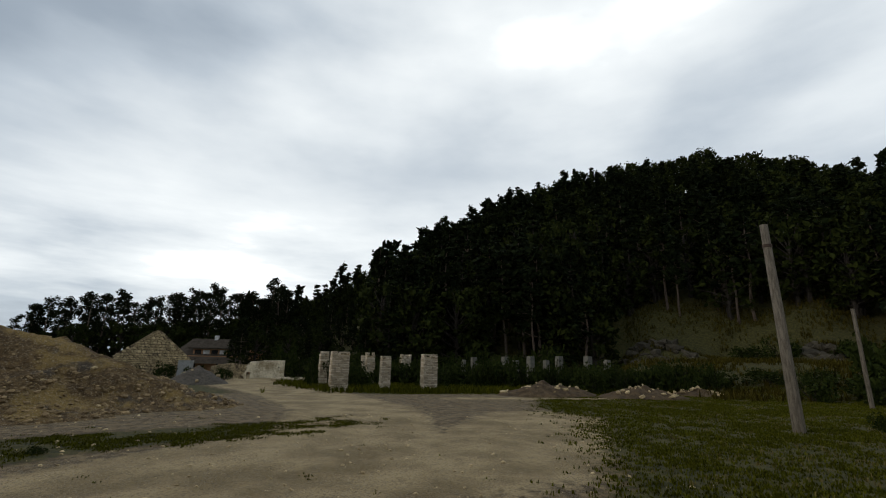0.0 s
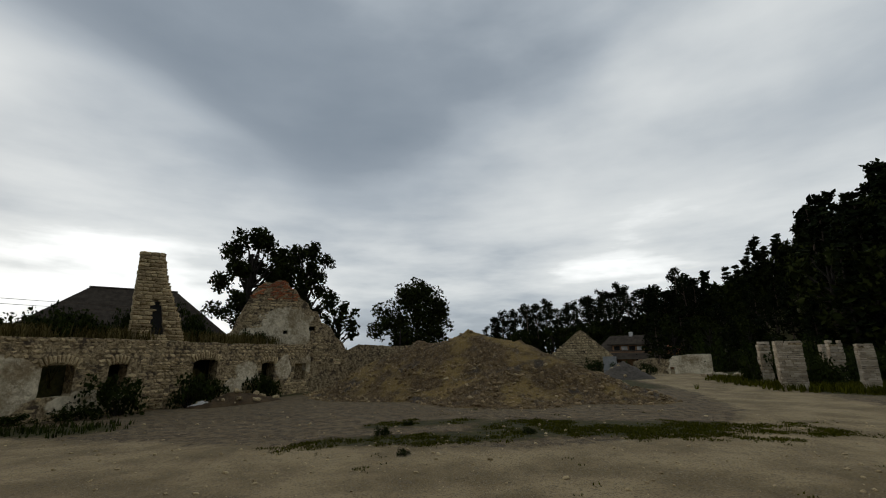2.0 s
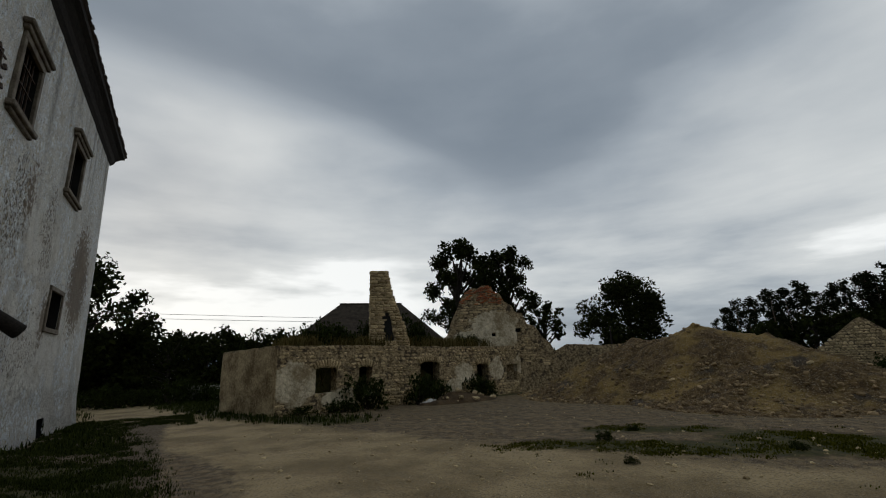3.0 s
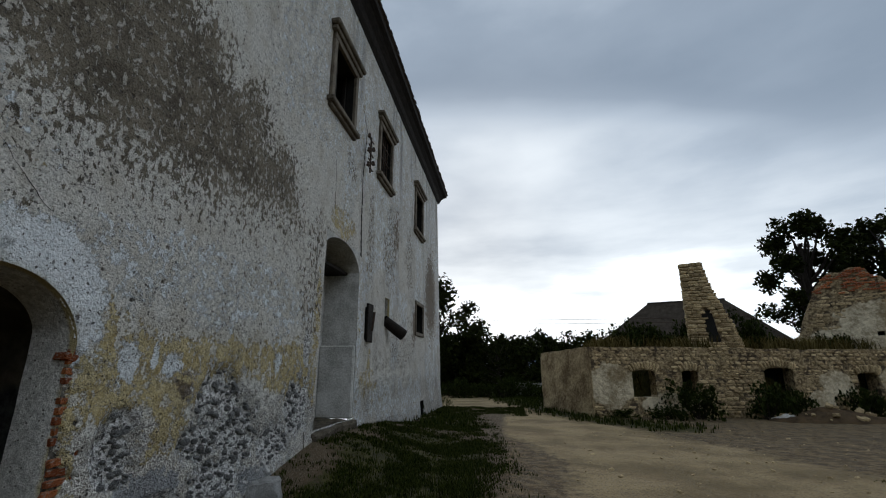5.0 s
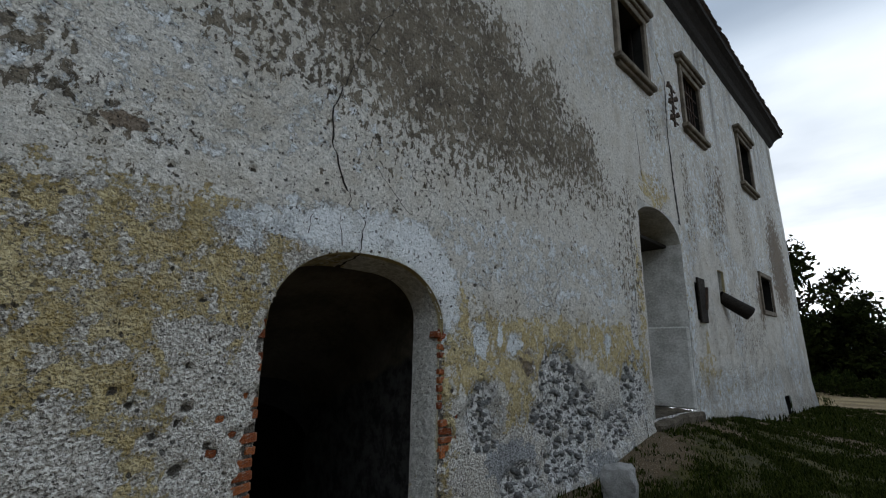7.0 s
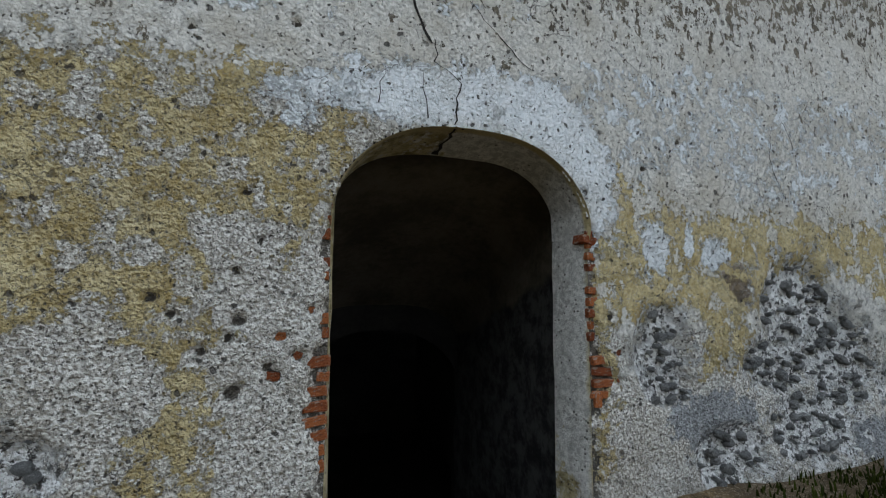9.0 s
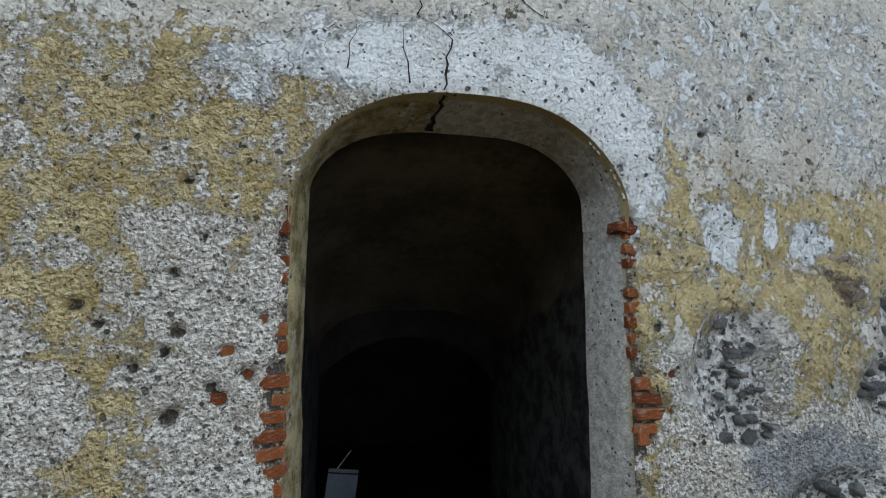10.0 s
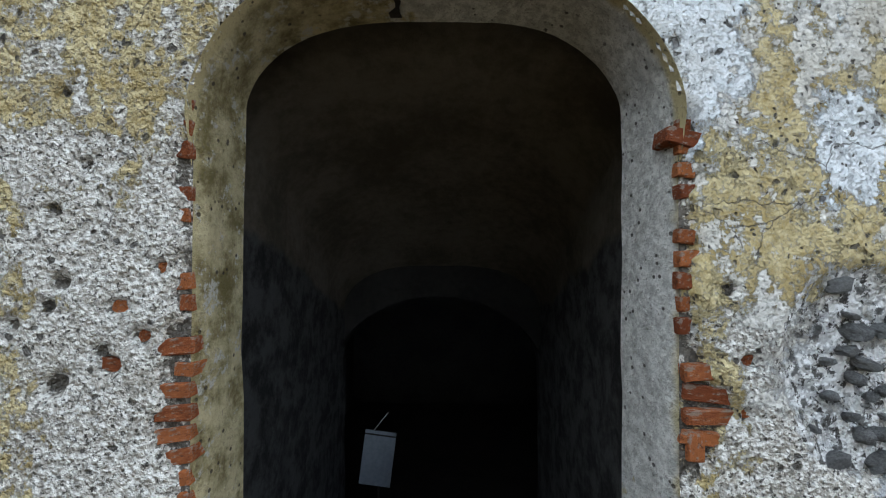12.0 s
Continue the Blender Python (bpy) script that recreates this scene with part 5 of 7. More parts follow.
def chimney():
    c = thing("chimney_stack", "tall tapering field stone chimney still standing in the ruin", "chimney", (20.1, -12.5, 0), turn=-21)
    core, prof = bmesh.new(), [(2.0, 1.02), (3.2, 0.88), (4.0, 0.74), (5.0, 0.56), (6.2, 0.43), (6.40, 0.44)]
    prev = None
    for z, h in prof:
        ring = [core.verts.new((x * (h - 0.06), 0.43 - h + y * (h - 0.06), z)) for x, y in ((-1, -1), (1, -1), (1, 1), (-1, 1))]
        if prev:
            for k in range(4):
                core.faces.new((prev[k], prev[(k + 1) % 4], ring[(k + 1) % 4], ring[k]))
        prev = ring
    core.faces.new(prev)
    body = part("core", core, M_RUIN, c)
    rnd = random.Random(5)
    z = 2.05
    while z < 6.3:
        h = rnd.uniform(0.09, 0.19)
        half = float(np.interp(z, [p[0] for p in prof], [p[1] for p in prof]))
        for side in range(4):
            u = -half
            while u < half - 0.05:
                w = min(rnd.uniform(0.18, 0.42), half - u)
                cu = u + w / 2
                u += w + 0.012
                if side == 3 and 2.6 < z < 4.2 and abs(cu - 0.05) < 0.20 + (0.05 if z < 3.6 else 0):
                    continue
                q = Matrix.Translation((0, 0.43 - half, 0)) @ Matrix.Rotation(side * math.pi / 2, 4, "Z") @ Matrix.LocRotScale(Vector((cu, -half + 0.03 + rnd.uniform(-0.03, 0.02), z + h / 2)), Euler((rnd.uniform(-0.06, 0.06), rnd.uniform(-0.08, 0.08), 0)), Vector((w * 1.06, 0.2, h * 1.05)))
                ob = new("stone", STONES[rnd.randrange(6)])
                ob.parent = c
                ob.matrix_basis = q
        z += h + 0.008
    # a near-black slab on the core stands for the shade inside the flue
    slot = box_bm(0, 0.10, -0.26, 0.16, 2.6, 4.15)
    for v in slot.verts:
        half = float(np.interp(v.co.z, [p[0] for p in prof], [p[1] for p in prof]))
        v.co.x += -half + 0.035
        v.co.y += 0.43 - half
    part("flue_shade_slab", slot, M_DARK, c, "near-black slab standing for the old flue's dark hollow")


chimney()


def hip_house():
    h = thing("farmhouse", "low farmhouse with a steep dark hipped roof", "house", (41.3, -19.9, 0), turn=-20)
    part("wall", box_bm(-4.2, 4.2, -6.0, 6.0, -1.2, 3.6), M_WASH, h)
    bm = bmesh.new()
    b = [bm.verts.new(p) for p in ((-4.9, -7.4, 3.2), (4.9, -7.4, 3.2), (4.9, 7.6, 3.2), (-4.9, 7.6, 3.2))]
    t = [bm.verts.new((0, -3.3, 7.5)), bm.verts.new((0, 2.9, 7.5))]
    for f in ((b[0], b[1], t[0]), (b[1], b[2], t[1], t[0]), (b[2], b[3], t[1]), (b[3], b[0], t[0], t[1]), b[::-1]):
        bm.faces.new(f)
    roof = part("roof", bm, M_SLATE, h, "steep dark tiled hipped roof")
    part("ridge", box_bm(-0.12, 0.12, -3.4, 3.0, 7.46, 7.58, 0.03), M_TILE, roof)


hip_house()


# ---- the spoil heap ----
def spoil_material():
    g = Graph("mixed_spoil")
    fine, mid, big = g.noise(26, 6, 0.7), g.noise(5, 5, 0.6), g.noise(0.55, 4)
    c = g.mix(g.step(mid, 0.35, 0.65), (0.075, 0.044, 0.017), (0.19, 0.122, 0.052))
    c = g.mix(g.step(big, 0.47, 0.60), c, g.mix(mid, (0.20, 0.125, 0.035), (0.37, 0.25, 0.088)))
    c = g.mix(g.step(g.noise(0.8, 3, vec=g.tc.outputs["Object"]), 0.55, 0.66), c, g.mix(mid, (0.05, 0.038, 0.027), (0.12, 0.092, 0.066)))
    c = g.mix(g.calc("MULTIPLY", g.step(g.cells(9), 0.2, 0.12), g.step(g.noise(1.6, 3), 0.45, 0.6)), c, (0.34, 0.285, 0.21))
    c = g.mix(g.calc("MULTIPLY", g.step(fine, 0.52, 0.60), 0.55), c, (0.05, 0.034, 0.02))
    c = g.mix(g.calc("MULTIPLY", g.step(g.noise(20, 4, 0.7), 0.57, 0.63), 0.7), c, (0.40, 0.33, 0.235))
    return g.done(c, 0.97, g.calc("ADD", mid, g.calc("MULTIPLY", fine, 0.9)), 0.08)


M_SPOIL = spoil_material()
BUMPS = [(8.7, -21.9, 2.4, 3.4, 2.6), (6.2, -22.4, 1.45, 2.8, 2.4), (4.0, -21.8, 0.95, 2.4, 2.0), (11.4, -21.5, 1.6, 3.2, 2.4), (14.3, -21.8, 1.5, 2.9, 2.2), (12.6, -19.4, 0.6, 2.6, 1.5), (6.0, -18.6, 0.75, 2.3, 1.2), (2.0, -21.6, 0.5, 1.6, 1.4), (16.5, -24.0, 0.9, 2.0, 1.8)]


def heap_height(x, y):
    z = np.zeros_like(np.asarray(x, float))
    for cx, cy, h, rx, ry in BUMPS:
        d = np.hypot((x - cx) / rx, (y - cy) / ry)
        z = z + h * np.clip(1.15 - d * 0.72, 0, None) ** 1.25 * (d < 1.6)
    z = z * 0.72
    return z + ss(z, 0.05, 0.5) * (0.34 * (fbm(x * 1.3, y * 1.3, 61, 4) - 0.5) + 0.16 * (fbm(x * 4.2, y * 4.2, 63, 3) - 0.5))


def spoil_heap():
    xs, ys = np.arange(-2.5, 20, 0.10), np.arange(-28.5, -15, 0.10)
    X, Y = np.meshgrid(xs, ys)
    H = heap_height(X, Y)
    Z = terrain(X, Y) + H - 0.06
    i = np.arange(X.size).reshape(X.shape)
    q = np.stack([i[:-1, :-1], i[:-1, 1:], i[1:, 1:], i[1:, :-1]], -1).reshape(-1, 4)
    keep = (H[:-1, :-1] > 0.03).ravel() | (H[1:, 1:] > 0.03).ravel()
    me = mesh_from("spoil_heap", np.stack([X.ravel(), Y.ravel(), Z.ravel()], -1), q[keep].tolist(), M_SPOIL)
    me.update()
    heap = thing("spoil_heap", "long heap of yellow-brown earth mixed with stones", "heap")
    part_of("earth", me, M_SPOIL, heap, smooth=True)
    rnd = random.Random(77)
    made, rest_v, rest_f = 0, [], []
    while made < 7000:
        x, y = rnd.uniform(-1, 18), rnd.uniform(-26, -16.2)
        h = float(heap_height(np.array(x), np.array(y)))
        if h < 0.04 or (h > 1.5 and rnd.random() < 0.75):
            continue
        s = 0.022 + 0.16 * rnd.random() ** 5
        z = float(terrain(x, y)) + h - 0.06 + s * 0.15
        size = (s * rnd.uniform(0.8, 1.4), s * rnd.uniform(0.7, 1.1), s * rnd.uniform(0.5, 0.9))
        turn = (rnd.uniform(-0.5, 0.5), rnd.uniform(-0.5, 0.5), rnd.uniform(0, 6))
        if made < 280 and y > -22:
            piece("stone", STONES[rnd.randrange(6)], heap, (x, y, z), size, turn)
        else:
            m = Matrix.LocRotScale(Vector((x, y, z)), Euler(turn), Vector(size))
            src = STONE_REST[rnd.randrange(4)]
            n0 = len(rest_v)
            rest_v += [m @ v.co for v in src.vertices]
            rest_f += [tuple(n0 + k for k in p.vertices) for p in src.polygons]
        made += 1
    tagged(part_of("gravel", mesh_from("gravel", rest_v, rest_f, M_GRIT), M_GRIT, heap), kind="stuff")
    b = thing("boulder", "pale rounded boulder at the foot of the spoil heap", "stone", (6.35, -18.35, 0.12))
    piece("block", STONES[2], b, (0, 0, 0), (0.72, 0.5, 0.42), (0.1, 0.1, 0.4))


spoil_heap()


def mound(name, label, cat, cx, cy, rx, ry, h, material, n, seed):
    """A small tip of earth or gravel with stones on it."""
    t = thing(name, label, cat)
    xs, ys = np.linspace(cx - rx, cx + rx, 46), np.linspace(cy - ry, cy + ry, 30)
    X, Y = np.meshgrid(xs, ys)
    d = np.hypot((X - cx) / rx, (Y - cy) / ry)
    H = h * np.clip(1 - d, 0, 1) ** 0.8 * (0.5 + fbm(X * 1.4, Y * 1.4, seed, 4))
    Z = terrain(X, Y) + H - 0.05
    i = np.arange(X.size).reshape(X.shape)
    q = np.stack([i[:-1, :-1], i[:-1, 1:], i[1:, 1:], i[1:, :-1]], -1).reshape(-1, 4)
    part_of("earth", mesh_from(name, np.stack([X.ravel(), Y.ravel(), Z.ravel()], -1), q.tolist(), material), material, t, smooth=True)
    rnd = random.Random(seed)
    for k in range(n):
        a, r = rnd.uniform(0, 6.28), rnd.random() ** 0.6 * 0.85
        x, y = cx + math.cos(a) * r * rx, cy + math.sin(a) * r * ry
        hh = h * max(0, 1 - r) ** 0.8 * (0.5 + float(fbm(np.array(x * 1.4), np.array(y * 1.4), seed, 4)))
        s = 0.06 + 0.22 * rnd.random() ** 2.5
        piece("stone", STONES[rnd.randrange(6)], t, (x, y, float(terrain(x, y)) + hh), (s * 1.3, s, s * 0.7), (rnd.uniform(-0.5, 0.5), rnd.uniform(-0.5, 0.5), a))


M_TIP = plain("brown_tipped_earth", (0.035, 0.022, 0.010), (0.115, 0.072, 0.034), 3, dist=0.04)
mound("rubble_mound", "mound of brown rubble and broken bricks in the grass", "heap", -15.3, -26.6, 3.2, 1.7, 0.72, M_TIP, 46, 31)
mound("rubble_mound", "mound of brown rubble with pale lumps in the grass", "heap", -20.2, -24.9, 3.0, 1.5, 0.62, M_TIP, 40, 32)
mound("rubble_mound", "small tip of earth and white rubble", "heap", -25.6, -26.6, 2.0, 1.3, 0.5, M_TIP, 26, 33)
mound("gravel_pile", "grey pile of crushed gravel beside the lane", "heap", 4.9, -36.2, 2.0, 1.6, 1.0, plain("crushed_gravel", (0.045, 0.038, 0.03), (0.12, 0.10, 0.078), 8), 8, 34)
mound("rubble_mound", "tip of roots, planks and rubble before the ruin", "heap", 16.6, -15.2, 0.9, 2.3, 0.55, M_TIP, 30, 35)


# ---- pillars, posts and poles ----
M_POST = plain("dirty_concrete", (0.06, 0.056, 0.045), (0.20, 0.185, 0.15), 3, vary=0.4)
P_BRICKS = [brick_mesh("pillar_brick", plain("pale_worn_brick", (0.20, 0.145, 0.09), (0.72, 0.61, 0.45), 8, vary=0.6), 40 + k) for k in range(3)]


def pillar(x, y, w, dpt, top, label, seed, turn=0.0, pieces=True):
    t = thing("brick_pillar", label, "pillar", (x, y, float(terrain(x, y)) - 0.05), "row of brick pillars", turn)
    part("core", box_bm(-w / 2 + 0.03, w / 2 - 0.03, -dpt / 2 + 0.03, dpt / 2 - 0.03, 0, top - 0.08), M_RUIN, t)
    rnd = random.Random(seed)
    z = 0.0
    hgt = 0.095 if pieces else 0.16
    while z < top:
        for s, half in ((-1, dpt / 2), (1, dpt / 2)):
            u = -w / 2
            while u < w / 2 - 0.03:
                l = min(rnd.choice((0.12, 0.2, 0.3)), w / 2 - u)
                if not (z > top - 0.2 and rnd.random() < 0.4):
                    piece("brick", P_BRICKS[rnd.randrange(3)], t, (u + l / 2, s * (half - 0.05) + rnd.uniform(-0.012, 0.012), z + hgt / 2), (l * 0.95, 0.12, hgt * rnd.uniform(0.7, 0.95)), (rnd.uniform(-0.08, 0.08), rnd.uniform(-0.05, 0.05), rnd.uniform(-0.12, 0.12)))
                u += l
        for s in (-1, 1):
            piece("brick", P_BRICKS[rnd.randrange(3)], t, (s * (w / 2 - 0.05) + rnd.uniform(-0.03, 0.02), rnd.uniform(-0.02, 0.02), z + hgt / 2), (0.12, dpt * rnd.uniform(0.7, 0.85), hgt * 0.86), (0, 0, rnd.uniform(-0.1, 0.1)))
        z += hgt
    return t


pillar(-3.85, -29.9, 0.98, 0.9, 2.15, "thick pillar of pale worn brick standing in grass", 1, 6)
pillar(-6.5, -29.9, 0.55, 0.6, 1.95, "slim pillar of pale worn brick standing in grass", 2, 4)
pillar(-9.2, -30.1, 0.86, 0.8, 2.1, "pillar of pale brick with a reddish broken top", 3, 3)
pillar(-3.0, -32.9, 0.5, 0.7, 2.1, "weathered brick pillar among bushes", 4, 8, False)
pillar(-6.0, -33.8, 0.55, 0.6, 2.1, "weathered brick pillar among bushes", 5, 8, False)
pillar(-6.0, -36.8, 0.55, 0.6, 2.0, "weathered brick pillar among bushes", 6, 8, False)
pillar(-9.1, -37.5, 0.75, 0.6, 2.2, "weathered brick pillar among bushes", 7, 8, False)

for k, (x, y, top, w) in enumerate(((-14.4, -39.3, 1.99, 0.34), (-15.2, -39.05, 2.2, 0.5), (-17.6, -38.1, 2.3, 0.55), (-18.4, -37.8, 2.03, 0.5), (-19.5, -37.25, 2.38, 0.62), (-20.6, -36.65, 2.1, 0.5),
                                    (-21.5, -36.15, 2.42, 0.62), (-23.4, -35.0, 2.46, 0.6), (-24.6, -34.2, 2.22, 0.5))):
    t = thing("concrete_post", "grey weathered concrete post rising from brambles", "post", (x, y, float(terrain(x, y)) - 0.1), "concrete posts in the brambles", 25)
    bm = box_bm(-w / 2, w / 2, -w * 0.35, w * 0.35, 0, top + 0.05 - float(terrain(x, y)), 0.03)
    for v in bm.verts:
        v.co += Vector((noise.noise(v.co + Vector((k, 0, 0))), noise.noise(v.co * 2 + Vector((0, k, 0))), 0)) * 0.04
    part("shaft", bm, M_POST, t)


pole = thing("utility_pole", "leaning grey timber pole with an iron band, no wires", "pole", (-15.95, -13.3, float(terrain(-15.95, -13.3)) - 0.05))
part("shaft", tapered(bmesh.new(), (0, 0, 0), (-0.02, -0.07, 6.2), 0.16, 0.11, 12), M_POLE, pole, smooth=True)
part("band", tapered(bmesh.new(), (-0.018, -0.06, 5.45), (-0.018, -0.06, 5.55), 0.132, 0.132, 12), M_IRON, pole)
post2 = thing("fence_post", "slim grey timber post by the bushes", "post", (-28.0, -18.9, float(terrain(-28.0, -18.9)) - 0.1))
part("shaft", tapered(bmesh.new(), (0, 0, 0), (-0.05, 0, 4.85 - float(terrain(-28.0, -18.9))), 0.10, 0.08), M_POLE, post2)


# ---- buildings far down the lane ----
def far_gable():
    t = thing("stone_gable", "bare triangular stone gable of a roofless barn", "ruin")
    w = jitter_wall("wall", (14.4, -48.0), (8.6, -49.8), -0.6, [(0, 1.6), (0.2, 1.75), (2.75, 3.85), (3.0, 4.0), (3.25, 3.9), (5.9, 1.5), (6.07, 1.3)], 0.6, t, M_RUIN, (), (), 0.2)
    lay_stones(w, (14.4, -48.0), (8.6, -49.8), 0.6, lambda u: float(np.interp(u, [0, 3.0, 6.07], [1.6, 4.0, 1.4])), (), (), 0, 0.22, seed=9)
    part("beam", box_bm(8.4, 9.6, -49.6, -49.2, -0.6, 1.35), M_CONCRETE, t)


def lane_house():
    h = thing("house", "ochre house with a dark roof and a long dormer", "house", (9.0, -63.0, -1.4), turn=-10)
    part("wall", box_bm(-3.6, 3.6, -3.0, 3.0, 0, 3.2), M_OCHRE, h)
    bm = bmesh.new()
    v = [bm.verts.new(p) for p in ((-4.6, 4.1, 2.35), (4.6, 4.1, 2.35), (3.2, 0, 5.2), (-3.2, 0, 5.2), (-4.6, -4.1, 2.35), (4.6, -4.1, 2.35))]
    for f in ((v[0], v[1], v[2], v[3]), (v[3], v[2], v[5], v[4]), (v[1], v[5], v[2]), (v[0], v[3], v[4])):
        bm.faces.new(f)
    part("roof", bm, M_SLATE, h)
    d = tagged(new("dormer"), "long dormer with ochre front")
    d.parent = h
    part("front", box_bm(-1.9, 1.9, 2.2, 2.6, 3.3, 3.95), M_OCHRE, d)
    part("roof", box_bm(-2.4, 2.4, 1.2, 3.0, 3.95, 4.10), M_SLATE, d)
    for k in range(4):
        x = -1.75 + k * 0.92
        part("window", box_bm(x, x + 0.7, 2.6, 2.64, 3.4, 3.85), M_DARK if k % 2 else M_WASH, d)
    for k in range(4):
        x = -3.0 + k * 1.7
        part("window", box_bm(x, x + 0.6, 2.99, 3.03, 1.2, 2.1), M_DARK, h, "dark window")
    part("post", box_bm(-1.3, -1.15, 3.3, 3.45, 0, 2.9), M_TIMBER, h)
    part("post", box_bm(1.15, 1.3, 3.3, 3.45, 0, 2.9), M_TIMBER, h)
    part("chimney", box_bm(0.3, 0.7, -0.2, 0.2, 5.0, 5.6, 0.02), M_WASH, h, "white chimney")
    s = thing("shed", "small shed with a red clay tile roof", "shed", (4.4, -60.5, -1.4))
    part("wall", box_bm(-0.9, 0.9, -0.8, 0.8, 0, 3.3), M_OCHRE, s)
    bm = bmesh.new()
    v = [bm.verts.new(p) for p in ((-1.0, 1.0, 3.2), (1.0, 1.0, 3.2), (0.8, -0.4, 4.0), (-0.8, -0.4, 4.0))]
    bm.faces.new(v)
    part("roof", bm, M_REDTILE, s)


def low_ruin():
    t = thing("low_wall_ruin", "low crumbling wall with stained white limewash", "ruin")
    M = ruin_material("limewashed_ruin")
    jitter_wall("wall", (3.6, -44.1), (0.1, -44.6), -0.2, [(0, 0.3), (0.4, 0.9), (0.8, 1.4), (2.0, 1.5), (3.4, 1.55)], 0.5, t, M, [(0.55, 0.85, -0.2, 0.55), (3.0, 3.12, 0.9, 1.02)], [(2.2, 0.7, 2.2, 1.3)], 0.12)
    jitter_wall("wall", (6.2, -46.2), (3.4, -47.0), -0.2, [(0, 0.9), (1.6, 1.25), (2.9, 1.1)], 0.5, t, M_RUIN, (), (), 0.16)
    rnd = random.Random(3)
    b = thing("rubble_stones", "white blocks of broken masonry beside the lane", "stone")
    for k in range(16):
        x, y = rnd.uniform(-2.4, 0.4), rnd.uniform(-40, -38.6)
        s = rnd.uniform(0.15, 0.5)
        piece("block", brick_block, b, (x, y, float(terrain(x, y)) + s * 0.25), (s * 1.3, s, s * 0.75), (0.1, 0.1, rnd.uniform(0, 3)))


brick_block = brick_mesh("masonry_block", plain("tan_masonry", (0.22, 0.17, 0.10), (0.48, 0.40, 0.28), 4, vary=0.3), 77)
far_gable()
lane_house()
low_ruin()


# ---- small things by the arch ----
def corner_bricks():
    """Bricks laid bare along both edges of the cellar arch."""
    rnd = random.Random(8)
    kinds = [brick_mesh("arch_brick", M_BRICK, 60 + k) for k in range(4)]
    for k in range(15):
        z = 1.80 - 0.0765 * k
        if k in (4, 10):
            continue
        w = 0.04 + 0.05 * rnd.random()
        if k >= 11:
            w = (0.13, 0.21, 0.24, 0.25)[k - 11]
        x = ARCH_R + 0.008 + (0.012 if k > 9 else 0.0)
        piece("brick", kinds[k % 4], front, (x + w / 2 - 0.015, 0.082 - 0.010 * (k > 10) + rnd.uniform(-0.006, 0.006), z), (w, 0.11, rnd.uniform(0.046, 0.062)), (0, rnd.uniform(-0.09, 0.09) + (0.1 if k > 11 else 0), rnd.uniform(-0.1, 0.1)))
    piece("brick", kinds[1], front, (0.985, 0.082, 1.755), (0.13, 0.12, 0.06), (0, 0.25, 0))
    piece("brick", kinds[1], front, (1.02, 0.07, 0.70), (0.06, 0.09, 0.10), (0, 0, 0))
    for k in range(19):
        z = 1.87 - 0.0765 * k
        if k in (3, 6, 7, 10):
            continue
        w = 0.035 + 0.045 * rnd.random()
        tip = 0.0
        if k in (11, 13):
            w = 0.15
        if k > 13:
            w, tip = 0.13, -0.10
        x = ARCH_L + 0.02 + (0.004 if k > 13 else 0.0)
        piece("brick", kinds[k % 4], front, (x - w / 2 - 0.012 + rnd.uniform(-0.012, 0.008), 0.088 + rnd.uniform(-0.006, 0.006), z), (w, 0.12, rnd.uniform(0.046, 0.062)), (0, tip + rnd.uniform(-0.09, 0.09), rnd.uniform(-0.08, 0.08)))
    for x, z, w in ((-0.96, 1.17, 0.06), (-0.87, 1.07, 0.05), (-1.0, 0.97, 0.10), (-0.86, 0.87, 0.06), (-1.11, 0.95, 0.04), (1.19, 1.0, 0.05), (1.18, 0.82, 0.04), (-0.81, 1.30, 0.04)):
        piece("brick", kinds[0], front, (x, 0.055, z), (w, 0.06, 0.05), (0, rnd.uniform(-0.3, 0.3), 0))


def bare_stones():
    """Rubble masonry showing where the plaster has fallen."""
    rnd = random.Random(17)
    kinds = [rock_mesh("wall_stone", M_RUBBLE, 200 + k, 0.10, 0.55, 2) for k in range(6)]
    placed, tries = [], 0
    while len(placed) < 295 and tries < 30000:
        tries += 1
        x, z = rnd.uniform(-3.8, 5.35), rnd.uniform(-0.1, 1.7)
        if ARCH_L - 0.12 < x < ARCH_R + 0.14:
            continue
        st = float(wall_masks(np.array([x]), np.array([z]))[3][0])
        if st < 0.52:
            continue
        s = 0.03 + 0.085 * rnd.random() ** 1.8
        if any(math.hypot(x - a, z - b) < (s + c) * 0.40 for a, b, c in placed):
            continue
        placed.append((x, z, s))
        y = 0.046 + 0.016 * rnd.random() - 0.10 * max(0, 0.6 - z) * float(ss(np.array(x), 1.3, 2.5))
        piece("stone", kinds[rnd.randrange(6)], front, (x, y, z), (s * rnd.uniform(0.9, 1.5), 0.085, s * rnd.uniform(0.6, 0.95)), (rnd.uniform(-0.2, 0.2), rnd.uniform(-0.5, 0.5), rnd.uniform(-0.2, 0.2)))


corner_bricks()
bare_stones()
block = thing("stone_block", "rough pale stone block lying in the grass by the wall", "stone", (3.12, -0.62, float(terrain(3.12, -0.62)) + 0.16), turn=20)
bm = bmesh.new()
bmesh.ops.create_icosphere(bm, subdivisions=3, radius=0.5)
for v in bm.verts:
    c = v.co.copy()
    k = max(abs(c.x), abs(c.y), abs(c.z))
    v.co = c * (0.25 + 0.75 * 0.5 / k) * (1 + 0.16 * noise.noise(c * 3) + 0.06 * noise.noise(c * 9))
    v.co = Vector((v.co.x * 0.42, v.co.y * 0.36, v.co.z * 0.46))
part("block", bm, M_RUBBLE, block)
